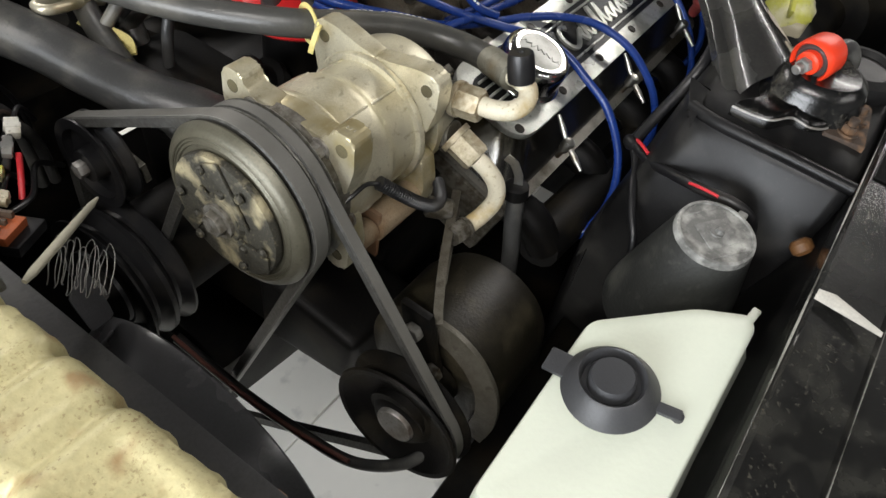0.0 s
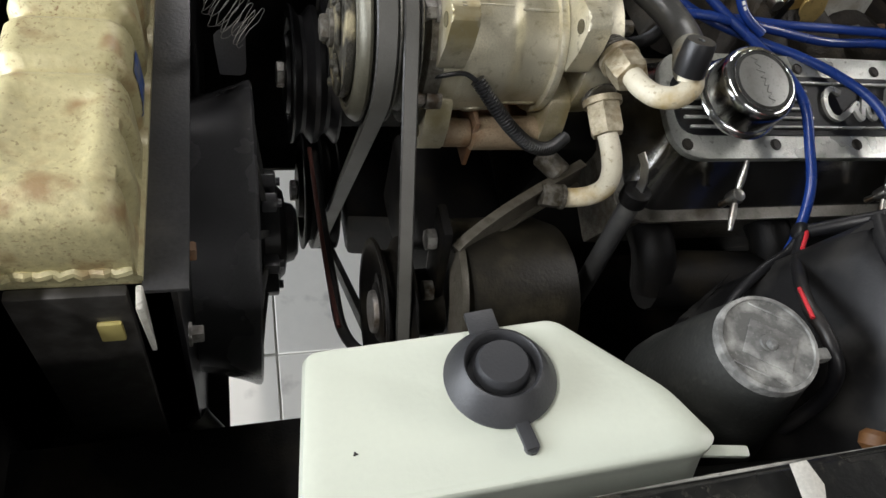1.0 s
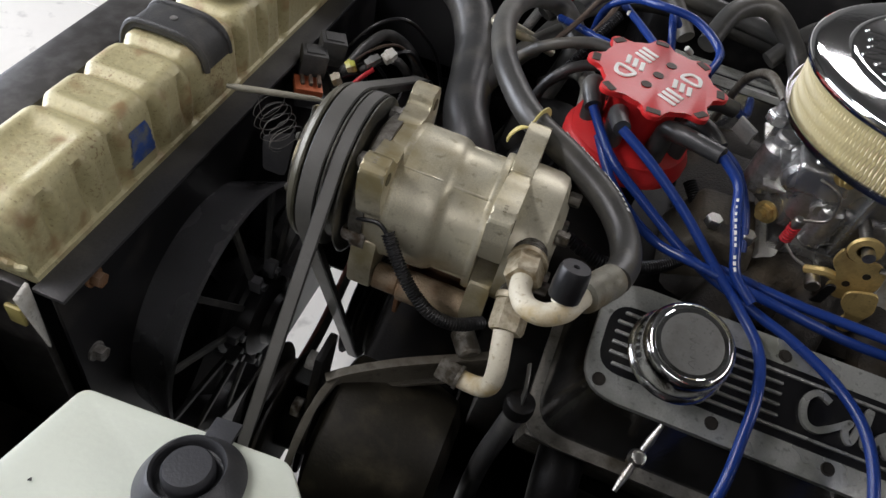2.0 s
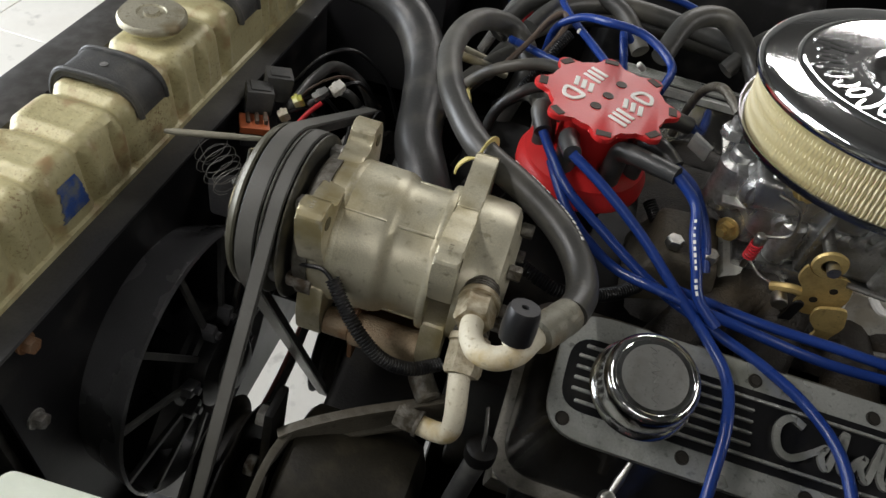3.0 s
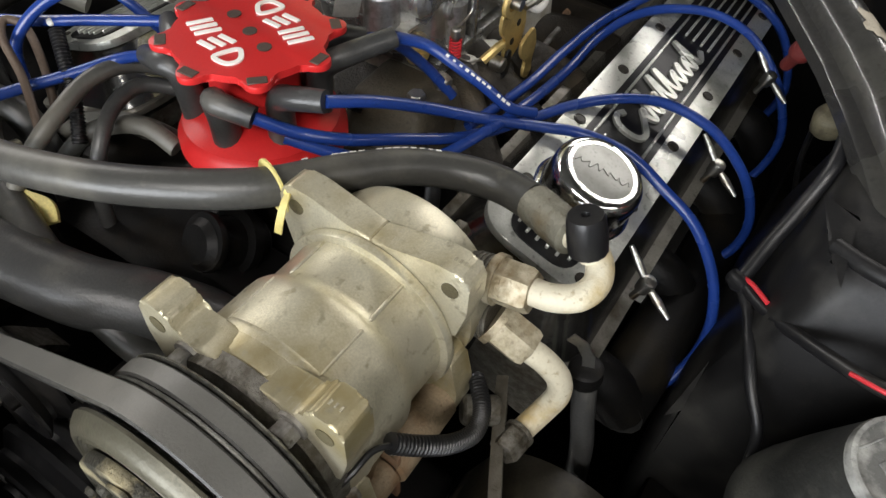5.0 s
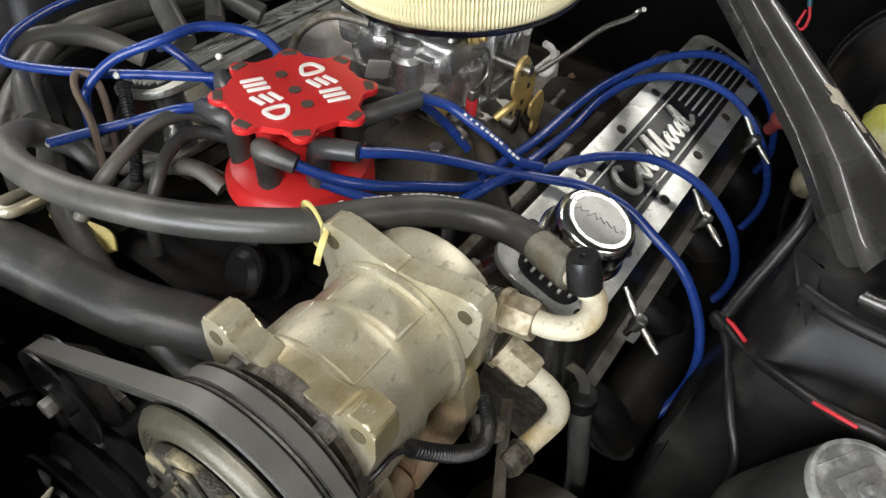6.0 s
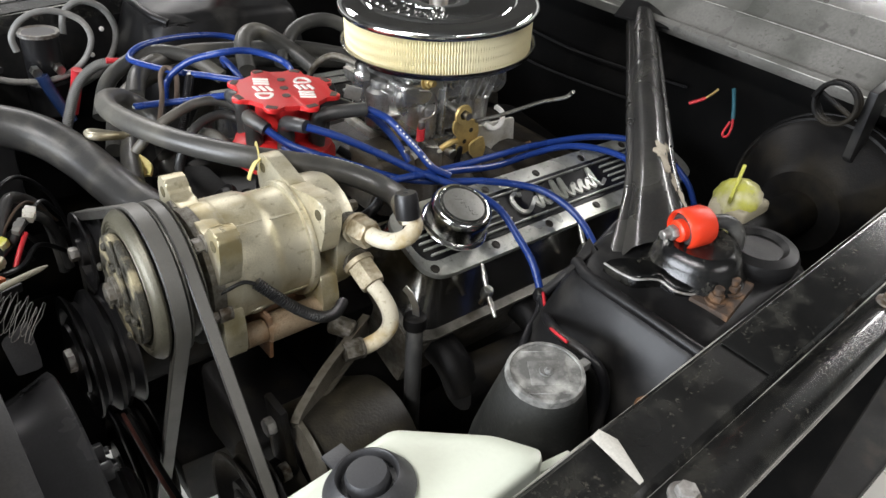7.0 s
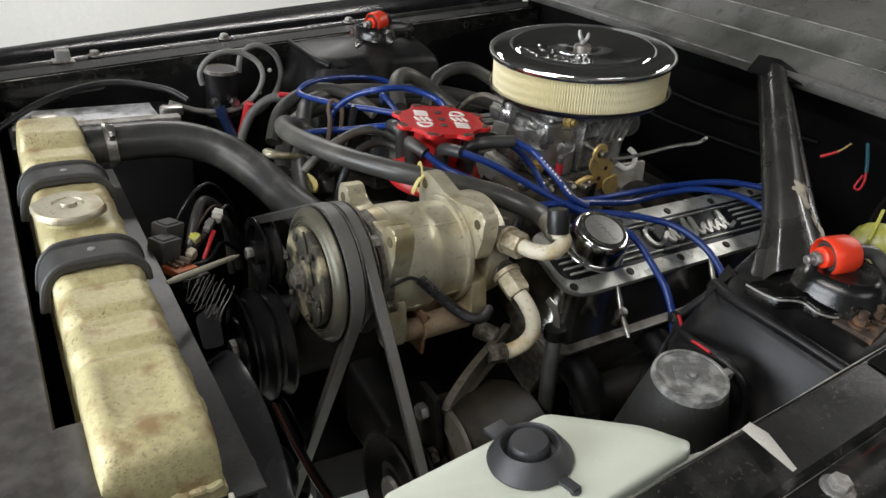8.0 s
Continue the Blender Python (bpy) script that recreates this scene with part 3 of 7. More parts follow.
def shock_mount(f, name):
    """The cast cap on a shock tower with its red bushings."""
    th = thing(name, f((0.41, -0.225, 0.93)), "black shock tower cap with red polyurethane bushings", "shock mount", "shock mounts")
    c = Vector(f((0.420, -0.240, 0.922)))
    bm = B()
    # dished cap with a waved skirt, its foot lapping the tower's top
    lathe(bm, [(0, -0.01), (0.044, -0.012), (0.045, -0.006), (0.040, 0.000), (0.037, 0.010), (0.034, 0.018), (0.027, 0.022), (0.018, 0.020), (0, 0.019)], axis(c + Vector((-0.008, 0, 0)), (-0.12, 0, 1)), 48, lambda a: 1 + 0.05 * math.cos(3 * a + 0.6))
    cap = part("cap", bm, GLOSS, th, "black glossy stamped cap")
    bm = B()
    t = bmesh.new()
    edge = spline([f(p) for p in ((0.350, -0.190, 0.908), (0.349, -0.206, 0.909), (0.350, -0.222, 0.911), (0.358, -0.230, 0.913), (0.367, -0.237, 0.912), (0.368, -0.250, 0.910), (0.377, -0.262, 0.910), (0.390, -0.263, 0.912), (0.408, -0.259, 0.916))], 6)
    rows = [[t.verts.new(p.lerp(c + Vector((-0.004, 0, 0.012)), s) + Vector((0, 0, h))) for s, h in ((0.0, -0.006), (0.0, 0.003), (0.05, 0.006), (0.14, 0.006), (0.30, 0.003), (0.5, 0.0))] for p in edge]
    for p, q in zip(rows, rows[1:]):
        for j in range(5):
            t.faces.new((p[j], p[j + 1], q[j + 1], q[j]))
    bmesh.ops.solidify(t, geom=t.faces[:], thickness=0.002)
    add(bm, t)
    foot = part("wavy_foot", bm, GLOSS, th, "glossy black wavy foot of the cap")
    bm = B()
    tube(bm, [tuple(p + Vector((-0.0006, 0, 0.0035))) for p in edge[::3]], 0.0011, 2, 6)
    part("worn_edge", bm, DULL_STEEL, foot, "edge rubbed to bare steel")
    bm = B()
    hull(bm, [f(p) for p in ((0.372, -0.262, 0.913), (0.378, -0.296, 0.912), (0.43, -0.288, 0.920), (0.428, -0.255, 0.920), (0.372, -0.262, 0.904), (0.378, -0.296, 0.904), (0.43, -0.288, 0.906), (0.428, -0.255, 0.906))], 0.002)
    part("rusty_pocket", bm, mat("dark_rust", (0.035, 0.022, 0.014), 0.7, 0.0, 0.4, 60, 0.3, (0.14, 0.075, 0.035), 0.42, 60), th, "rusty pocket beside the cap")
    ax = Vector((-0.90, 0.30 if f((0, 0, 0))[1] == 0 else -0.3, -0.12)).normalized()
    p = Vector(f((0.403, -0.226, 0.950)))
    bm = B()
    lathe(bm, [(0.0150, -0.004), (0.0150, 0.006), (0.0164, 0.008), (0.0180, 0.006), (0.0184, 0.0), (0.0178, -0.016), (0.016, -0.020), (0.006, -0.020), (0.006, -0.006)], axis(p, ax), 28)
    part("bushing", bm, RED_PU, th, "red polyurethane bushing")
    bm = B()
    lathe(bm, [(0.005, -0.010), (0.0149, -0.010), (0.0149, 0.003), (0.0125, 0.0055), (0.0095, 0.004), (0.005, 0.004)], axis(p, ax), 28)
    part("sleeve", bm, RUBBER, th, "black inner sleeve")
    bm = B()
    lathe(bm, [(0.004, 0.003), (0.0098, 0.003), (0.0102, 0.006), (0.0098, 0.010), (0.008, 0.0115), (0.004, 0.0115)], axis(p, ax), 24)
    part("inner_bushing", bm, RED_PU, th, "red inner bushing ring")
    bm = B()
    hexnut(bm, p + ax * 0.0115, p + ax * 0.018, 0.0068)
    rod(bm, p + ax * 0.018, p + ax * 0.026, 0.0042, 12, 0.001)
    part("bolt", bm, DULL_STEEL, th)
    sy = 1 if f((0, 0, 0))[1] == 0 else -1
    for dx, dy, dz, m in ((-0.034, -0.038, -0.009, mat("dark_rust", (0.035, 0.022, 0.014))), (-0.014, -0.040, -0.006, mat("dark_rust", (0.035, 0.022, 0.014))), (0.052, 0.018, 0.0, GREASE)):
        bm = B()
        q = c + Vector((dx, dy * sy, dz))
        lathe(bm, [(0, 0), (0.009, 0), (0.009, 0.002), (0, 0.002)], axis(q, (0, 0, 1)), 18)
        hexnut(bm, q, q + Vector((0, 0, 0.008)), 0.0062)
        rod(bm, q, q + Vector((0, 0, 0.014)), 0.004, 10)
        part("nut", bm, m, th)
    bm = B()
    q = Vector(f((0.470, -0.266, 0.926)))
    lathe(bm, [(0, -0.012), (0.034, -0.012), (0.036, 0.0), (0.033, 0.006), (0.024, 0.009), (0.020, 0.005), (0, 0.004)], axis(q, (-0.1, 0, 1)), 32)
    part("rear_dome", bm, PAINT, th, "round pressed dome behind the bushing")
    bm = B()
    tube(bm, [f(k) for k in ((0.414, -0.232, 0.955), (0.436, -0.243, 0.956), (0.446, -0.252, 0.945), (0.445, -0.256, 0.925))], 0.0065, 6, 10)
    part("arm", bm, RUBBER, th)
    return th


shock_mount(lambda p: p, "shock_mount")
shock_mount(mirror, "shock_mount")

# ---- engine ----
eng = thing("engine_block", (0.5, MID, 0.45), "greasy black V8 engine block with cylinder heads", "engine")
bm = B()
hull(bm, [(0.22, 0.08, 0.50), (0.22, 0.37, 0.50), (0.75, 0.08, 0.50), (0.75, 0.37, 0.50), (0.22, 0.02, 0.76), (0.22, 0.43, 0.76), (0.75, 0.02, 0.76), (0.75, 0.43, 0.76), (0.22, 0.15, 0.80), (0.75, 0.30, 0.80), (0.22, 0.12, 0.35), (0.75, 0.33, 0.35)], 0.01)
part("block", bm, GREASE, eng)
for s in (1, -1):
    f = (lambda p: p) if s == 1 else mirror
    bm = B()
    hull(bm, [f(p) for p in ((0.262, -0.055, 0.748), (0.262, 0.072, 0.790), (0.262, -0.03, 0.68), (0.262, 0.09, 0.72), (0.79, -0.055, 0.748), (0.79, 0.072, 0.790), (0.79, -0.03, 0.68), (0.79, 0.09, 0.72))], 0.006)
    part("cylinder_head", bm, ALU_DARK, eng, "grimy cylinder head")
bm = B()
rod(bm, (-0.0, MID, 0.653), (0.22, MID, 0.653), 0.055, 24, 0.01)
hull(bm, [(0.14, 0.10, 0.80), (0.14, 0.35, 0.80), (0.22, 0.10, 0.80), (0.22, 0.35, 0.80), (0.14, 0.14, 0.50), (0.14, 0.32, 0.50), (0.22, 0.14, 0.50), (0.22, 0.32, 0.50)], 0.02)
part("timing_cover", bm, GREASE, eng)
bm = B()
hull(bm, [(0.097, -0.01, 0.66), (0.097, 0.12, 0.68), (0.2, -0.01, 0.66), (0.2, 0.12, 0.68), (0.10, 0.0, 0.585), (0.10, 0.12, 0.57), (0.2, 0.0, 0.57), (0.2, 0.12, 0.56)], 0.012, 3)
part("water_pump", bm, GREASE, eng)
bm = B()
hull(bm, [(0.075, 0.165, 0.47), (0.075, 0.32, 0.47), (0.75, 0.12, 0.47), (0.75, 0.33, 0.47), (0.085, 0.17, 0.37), (0.085, 0.30, 0.37), (0.75, 0.13, 0.34), (0.75, 0.32, 0.34)], 0.01)
part("oil_pan", bm, GREASE, eng)
# thermostat housing
bm = B()
rod(bm, (0.215, 0.19, 0.795), (0.168, 0.20, 0.826), 0.019, 24, 0.005)
lathe(bm, [(0, 0), (0.026, 0), (0.026, 0.008), (0, 0.008)], axis((0.20, 0.193, 0.806), (-0.8, 0.16, 0.58)), 24)
lathe(bm, [(0, 0), (0.021, 0), (0.022, 0.003), (0.021, 0.006), (0, 0.006)], axis((0.178, 0.197, 0.822), (-0.8, 0.16, 0.58)), 24)
part("thermostat_housing", bm, GREASE, eng, "greasy cast thermostat housing")
# exhaust manifolds
for s in (1, -1):
    f = (lambda p: p) if s == 1 else mirror
    bm = B()
    tube(bm, [f(p) for p in ((0.30, -0.085, 0.70), (0.45, -0.095, 0.70), (0.60, -0.095, 0.69), (0.74, -0.085, 0.66))], 0.028, 6, 14)
    exh = part("exhaust_manifold", bm, GREASE, eng)
    # pale plates added for bright patches of unknown source
    for p, sz in (((0.465, -0.121, 0.700), (0.034, 0.020)), ((0.402, -0.123, 0.664), (0.028, 0.018)), ((0.56, -0.124, 0.692), (0.026, 0.016))):
        bm = B()
        prism(bm, round_poly([(-sz[0] / 2, -sz[1] / 2), (sz[0] / 2, -sz[1] * 0.4), (sz[0] * 0.42, sz[1] / 2), (-sz[0] * 0.45, sz[1] * 0.4)], 0.003, 2), 0.003, axis(f(p), (-0.2, -0.6 * s, 0.75)), 0.0006)
        part("pale_tab", bm, mat("pale_tab_metal", (0.42, 0.40, 0.33), 0.6, 0.2, 0.25), exh, "small pale plate added for a bright patch")
    for x in (0.30, 0.43, 0.56, 0.69):
        bm = B()
        tube(bm, [f((x, -0.03, 0.735)), f((x, -0.07, 0.73)), f((x + 0.005, -0.095, 0.70))], 0.02, 5, 12)
        part("exhaust_runner", bm, GREASE, exh)

# valve covers
TILT_VC = math.atan2(0.023, 0.07)


def valve_cover(y0, sgn, x0):
    """A cover lying in a tilted plane; u along the engine, v across, n out of the plane."""
    o = Vector((x0, y0, 0.8395))
    v = Vector((0, math.cos(TILT_VC) * sgn, math.sin(TILT_VC)))
    n = Vector((0, -math.sin(TILT_VC) * sgn, math.cos(TILT_VC)))
    M = Matrix(((1, v.x, n.x, o.x), (0, v.y, n.y, o.y), (0, v.z, n.z, o.z), (0, 0, 0, 1)))
    L = 0.47
    th = thing("valve_cover", o + Vector((0.2, 0, -0.05)), "finned aluminium valve cover with black inlay and script badge", "valve cover", "valve covers")
    # outline with rounded front and rear
    bm = B()
    prism(bm, round_poly([(-0.018, -0.049), (L, -0.049), (L, 0.049), (-0.018, 0.049)], 0.032, 7), 0.007, M @ pose(0, 0, -0.007), 0.0012)
    part("top_plate", bm, ALU_BRIGHT, th, "machined aluminium top plate")
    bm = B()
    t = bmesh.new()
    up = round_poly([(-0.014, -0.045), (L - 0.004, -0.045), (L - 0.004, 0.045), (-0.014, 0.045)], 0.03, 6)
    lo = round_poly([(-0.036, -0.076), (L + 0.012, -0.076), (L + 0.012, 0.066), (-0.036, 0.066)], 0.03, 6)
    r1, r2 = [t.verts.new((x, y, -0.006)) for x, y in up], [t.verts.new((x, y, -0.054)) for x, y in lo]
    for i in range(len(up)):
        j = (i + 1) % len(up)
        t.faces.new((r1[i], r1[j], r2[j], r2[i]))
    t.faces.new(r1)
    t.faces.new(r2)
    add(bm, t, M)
    # the polished sides' dark reflection is put into the base colour
    part("body", bm, mat("mirror_dark_side", (0.20, 0.195, 0.185), 0.16, 0.9, 0.25, 40, 0.06, (0.07, 0.064, 0.05), 0.40, 12), th, "polished aluminium sides of the cover, coloured darker for the surroundings they mirror")
    bm = B()
    prism(bm, round_poly([(-0.044, -0.086), (L + 0.018, -0.086), (L + 0.018, 0.074), (-0.044, 0.074)], 0.03, 6), 0.005, M @ pose(0, 0, -0.058), 0.001)
    part("flange", bm, mat("oily_flange", (0.30, 0.285, 0.25), 0.4, 0.6, 0.3, 60, 0.15, (0.07, 0.06, 0.04), 0.5, 22), th, "dull oily lower flange")
    # black inlay
    bm = B()
    prism(bm, round_poly([(-0.010, -0.0285), (L - 0.012, -0.0285), (L - 0.012, 0.0285), (-0.010, 0.0285)], 0.020, 6), 0.0012, M @ pose(0, 0, 0.0), 0.0)
    part("inlay", bm, mat("black_inlay", (0.008, 0.008, 0.009), 0.38, 0.0, 0.2, 60, 0.05, (0.02, 0.019, 0.017), 0.3, 30), th, "black painted recess")
    # fins fore and aft of the badge
    for k in range(6):
        vv = -0.0215 + 0.0086 * k
        spans = [(0.128, L - 0.02)] if k in (0, 5) else [(0.314, L - 0.02)]
        spans = [(-0.003 if k in (1, 2, 3, 4) else 0.002, 0.128)] + spans
        if k in (0, 5):
            spans = [(0.001, L - 0.02)]
        for a, b in spans:
            bm = B()
            box(bm, (b - a, 0.0024, 0.0035), M @ pose((a + b) / 2, vv, 0.0022), 0.0006, 1)
            part("fin", bm, ALU_BRIGHT, th)
    # script badge as plain flowing strokes
    def stroke(pts, r):
        bm = B()
        path = [M @ Vector((x, y, 0.0028)) for x, y in [(p.x, p.y) for p in spline([(a, b, 0) for a, b in pts], 7)]]
        sweep(bm, path, [(-r, -0.0014), (r, -0.0014), (r, 0.0014), (-r, 0.0014)], False, n)
        part("badge_stroke", bm, ALU_BRIGHT, th)
    stroke([(0.164, 0.012), (0.155, 0.016), (0.147, 0.010), (0.145, 0.0), (0.148, -0.010), (0.156, -0.013), (0.166, -0.008)], 0.0026)
    loop = [(0.166, -0.008)]
    for k, h in enumerate((0.0, 0.013, 0.001, 0.013, 0.012, 0.0, 0.001, 0.0, 0.013)):
        x = 0.178 + 0.0138 * k
        loop += [(x - 0.0035, -0.002 + h * 0.5), (x + 0.0025, h * 1.15 + 0.002), (x - 0.001, -0.005), (x + 0.0035, -0.0125)]
    stroke(loop + [(0.304, -0.007)], 0.0024)
    # bolt holes with sunk screws, coloured dark for the shade in them
    for k in range(6):
        for vv, du in ((-0.0365, 0.0), (0.0365, 0.0435)):
            u = -0.004 + 0.0873 * k + du
            if u > L - 0.01:
                continue
            bm = B()
            lathe(bm, [(0, 0.0006), (0.0032, 0.0006), (0.0034, 0.0), (0.0046, 0.0), (0.005, 0.0006), (0.0053, 0.0), (0.0053, -0.001), (0, -0.001)], M @ pose(u, vv, 0.0004), 14)
            part("screw_hole", bm, mat("hole_shade", (0.03, 0.026, 0.02), 0.5, 0.3), th)
    return th, M, n, v


cov, MV, NV, VV = valve_cover(0.001, 1, 0.30)
valve_cover(2 * MID - 0.001, -1, 0.285)

# wing bolts along the flange
for x in (0.341, 0.50, 0.646):
    w = thing("wing_bolt", (x, -0.069, 0.800), "bright steel wing bolt on the valve cover flange", "bolt", "wing bolts")
    h = Vector((x, -0.070, 0.804 if x < 0.6 else 0.815))
    bm = B()
    lathe(bm, [(0, -0.008), (0.0055, -0.008), (0.0068, 0), (0.0055, 0.005), (0, 0.0075)], axis(h, NV), 14)
    part("hub", bm, STEEL, w)
    for d in (Vector((0.008, 0.021, 0.021)), Vector((-0.008, -0.024, -0.015))):
        bm = B()
        sweep(bm, [h + d * 0.12, h + d * 0.5, h + d], circle(0.0031, 10), False, None, [0.8, 1.1, 0.6])
        part("wing", bm, STEEL, w)
    bm = B()
    rod(bm, h, h - NV * 0.02, 0.003, 10)
    part("shank", bm, STEEL, w)

# breather
br = thing("breather_cap", MV @ Vector((0.045, -0.012, 0)), "chrome push-in breather cap on the valve cover", "breather")
MB = MV @ pose(0.043, -0.002, 0.0)
bm = B()
lathe(bm, [(0, 0), (0.019, 0), (0.019, 0.014), (0, 0.014)], MB, 24)
part("neck", bm, CHROME, br)
bm = B()
lathe(bm, [(0, 0.012), (0.032, 0.012), (0.0368, 0.0135), (0.0375, 0.0160), (0.0362, 0.0185), (0.0340, 0.0200), (0.0336, 0.0350), (0.0333, 0.0390), (0.0322, 0.0425), (0.0302, 0.0450), (0.0278, 0.0462), (0.0262, 0.0462), (0, 0.0455)], MB, 72)
cap = part("cap", bm, mat("worn_chrome", (0.72, 0.72, 0.70), 0.13, 1.0, 0.2, 90, 0.06, (0.35, 0.34, 0.31), 0.3, 50), br, "polished chrome cap with light scratches")
bm = B()
lathe(bm, [(0, 0.0450), (0.0262, 0.0450), (0.0261, 0.0459), (0.0250, 0.0461), (0, 0.0462)], MB, 64)
part("top_face", bm, SCUFFED, cap, "dull scratched top face")
bm = B()
tube(bm, [MB @ Vector((0.0266 * math.cos(a), 0.0266 * math.sin(a), 0.0461)) for a in np.linspace(0, 2 * math.pi, 49)], 0.0006, 1, 8)
part("rim", bm, CHROME, cap, "bright worn rim")
bm = B()
zig = [(-0.021 + 0.0030 * k + 0.0012 * math.sin(2.6 * k), (0.0036 if k in (0, 4, 5, 12) else 0.0020) * (1 if k % 2 else -0.8), 0.0463) for k in range(15)]
sweep(bm, [MB @ pose(0, 0, 0, 0, 0, -78) @ p for p in spline(zig, 6)], [(-0.0007, -0.0004), (0.0007, -0.0004), (0.0003, 0.0005), (-0.0003, 0.0005)], False, NV)
part("embossed_line", bm, SCUFFED, cap)

# intake manifold
man = thing("intake_manifold", (0.5, MID, 0.78), "heat-tanned aluminium intake manifold, coloured dark for the shade on it", "manifold")
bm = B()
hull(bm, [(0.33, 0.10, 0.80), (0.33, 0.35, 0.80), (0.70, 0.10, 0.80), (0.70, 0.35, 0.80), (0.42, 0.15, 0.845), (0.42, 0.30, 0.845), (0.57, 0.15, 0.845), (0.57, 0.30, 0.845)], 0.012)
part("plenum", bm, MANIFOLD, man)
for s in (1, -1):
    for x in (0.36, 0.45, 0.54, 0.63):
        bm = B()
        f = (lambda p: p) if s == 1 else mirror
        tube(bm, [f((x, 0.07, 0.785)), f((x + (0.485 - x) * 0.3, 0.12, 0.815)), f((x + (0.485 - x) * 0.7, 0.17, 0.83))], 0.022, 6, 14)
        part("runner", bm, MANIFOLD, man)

bm = B()
hull(bm, [(0.325, 0.125, 0.80), (0.405, 0.115, 0.80), (0.325, 0.21, 0.80), (0.405, 0.21, 0.80), (0.345, 0.135, 0.858), (0.395, 0.13, 0.862), (0.345, 0.20, 0.858), (0.395, 0.20, 0.862)], 0.008, 3)
part("crossover", bm, TAN, man, "tan heat-stained water crossover")
for x, y in ((0.355, 0.145), (0.385, 0.14)):
    bm = B()
    hexnut(bm, (x, y, 0.860), (x, y, 0.869), 0.0075)
    part("bolt", bm, STEEL, man)

# carburettor
cb = thing("carburetor", (0.485, MID, 0.845), "four-barrel aluminium carburetor with brass-coloured linkage", "carburetor")
bm = B()
box(bm, (0.15, 0.13, 0.014), pose(0.485, MID, 0.852), 0.004)
part("base_flange", bm, CARB, cb)
bm = B()
hull(bm, [(0.405, 0.150, 0.845), (0.405, 0.30, 0.845), (0.57, 0.150, 0.845), (0.57, 0.30, 0.845), (0.40, 0.142, 0.815), (0.40, 0.31, 0.815), (0.575, 0.142, 0.815), (0.575, 0.31, 0.815)], 0.004)
part("riser", bm, PALE, cb, "pale aluminium riser under the carburetor")
bm = B()
box(bm, (0.125, 0.12, 0.045), pose(0.485, MID, 0.884), 0.008, 3)
for y in (0.168, 0.282):
    for x in (0.44, 0.53):
        rod(bm, (x, y, 0.862), (x, y, 0.905), 0.012, 14, 0.003)
part("main_body", bm, CARB, cb)
bm = B()
box(bm, (0.17, 0.125, 0.030), pose(0.48, MID, 0.922), 0.006, 3)
for x in (0.405, 0.56):
    rod(bm, (x, 0.165, 0.918), (x, 0.285, 0.918), 0.017, 16, 0.004)
part("air_horn", bm, CARB, cb)
bm = B()
rod(bm, (0.485, MID, 0.93), (0.485, MID, 0.963), 0.064, 32, 0.003)
part("throat", bm, CARB, cb)
bm = B()
rod(bm, (0.385, 0.20, 0.875), (0.385, 0.20, 0.925), 0.015, 18, 0.004)
rod(bm, (0.385, 0.20, 0.925), (0.385, 0.20, 0.935), 0.010, 14, 0.002)
part("inlet_fitting", bm, CARB, cb)
bm = B()
hull(bm, [(x, y, z) for z in (0.866, 0.932) for x, y in ((0.384, 0.20), (0.384, 0.255), (0.408, 0.166), (0.408, 0.284), (0.45, 0.166), (0.45, 0.284))], 0.006, 3)
part("fuel_bowl", bm, CARB, cb, "cast aluminium fuel bowl")
for z in (0.895, 0.925):
    bm = B()
    box(bm, (0.03, 0.10, 0.003), pose(0.397, 0.225, z), 0.001)
    part("bowl_rib", bm, CARB, cb)
for p, d in (((0.399, 0.178, 0.916), (-0.6, -0.8, 0.05)), ((0.398, 0.174, 0.872), (-0.6, -0.8, 0.05)), ((0.43, 0.162, 0.94), (0, -1, 0))):
    bm = B()
    p, d = Vector(p), Vector(d).normalized()
    lathe(bm, [(0, 0), (0.0105, 0), (0.0105, 0.002), (0, 0.002)], axis(p, d), 20)
    hexnut(bm, p, p + d * 0.008, 0.008)
    rod(bm, p + d * 0.008, p + d * 0.013, 0.004, 10)
    part("brass_plug", bm, GOLD, cb, "yellow zinc plug")
for k in range(8):
    bm = B()
    x, y = 0.41 + 0.037 * (k % 5), 0.172 if k < 5 else 0.278
    lathe(bm, [(0, 0.0045), (0.003, 0.0042), (0.0046, 0.002), (0.0046, 0), (0, 0)], pose(x, y, 0.936), 12)
    part("screw", bm, STEEL, cb)
for x, z in ((0.43, 0.90), (0.445, 0.872), (0.535, 0.905), (0.50, 0.915), (0.475, 0.93)):
    bm = B()
    lathe(bm, [(0.003, 0), (0.0085, 0), (0.0085, 0.004), (0.006, 0.0055), (0.003, 0.004)], axis((x, 0.166, z), (0, -1, 0)), 18)
    part("boss", bm, CARB, cb)
for k in range(5):
    bm = B()
    x = 0.492 + 0.013 * k
    box(bm, (0.003, 0.010, 0.036), pose(x, 0.163, 0.917, 0, 24, 0), 0.001)
    part("cooling_rib", bm, CARB, cb)
bm = B()
box(bm, (0.006, 0.012, 0.07), pose(0.458, 0.160, 0.90), 0.002)
part("corner_lip", bm, CARB, cb)
bm = B()
box(bm, (0.020, 0.003, 0.018), pose(0.352, 0.207, 0.921, 10, 10, -35), 0.001)
part("tag", bm, GREY_CABLE, cb)


def plate(pts, y, th, m, name, par, r=0.005):
    bm = B()
    prism(bm, round_poly(pts, r, 4), th, Matrix.Translation((0, y, 0)) @ pose(0, 0, 0, 90), 0.0005, 1)
    return part(name, bm, m, par)


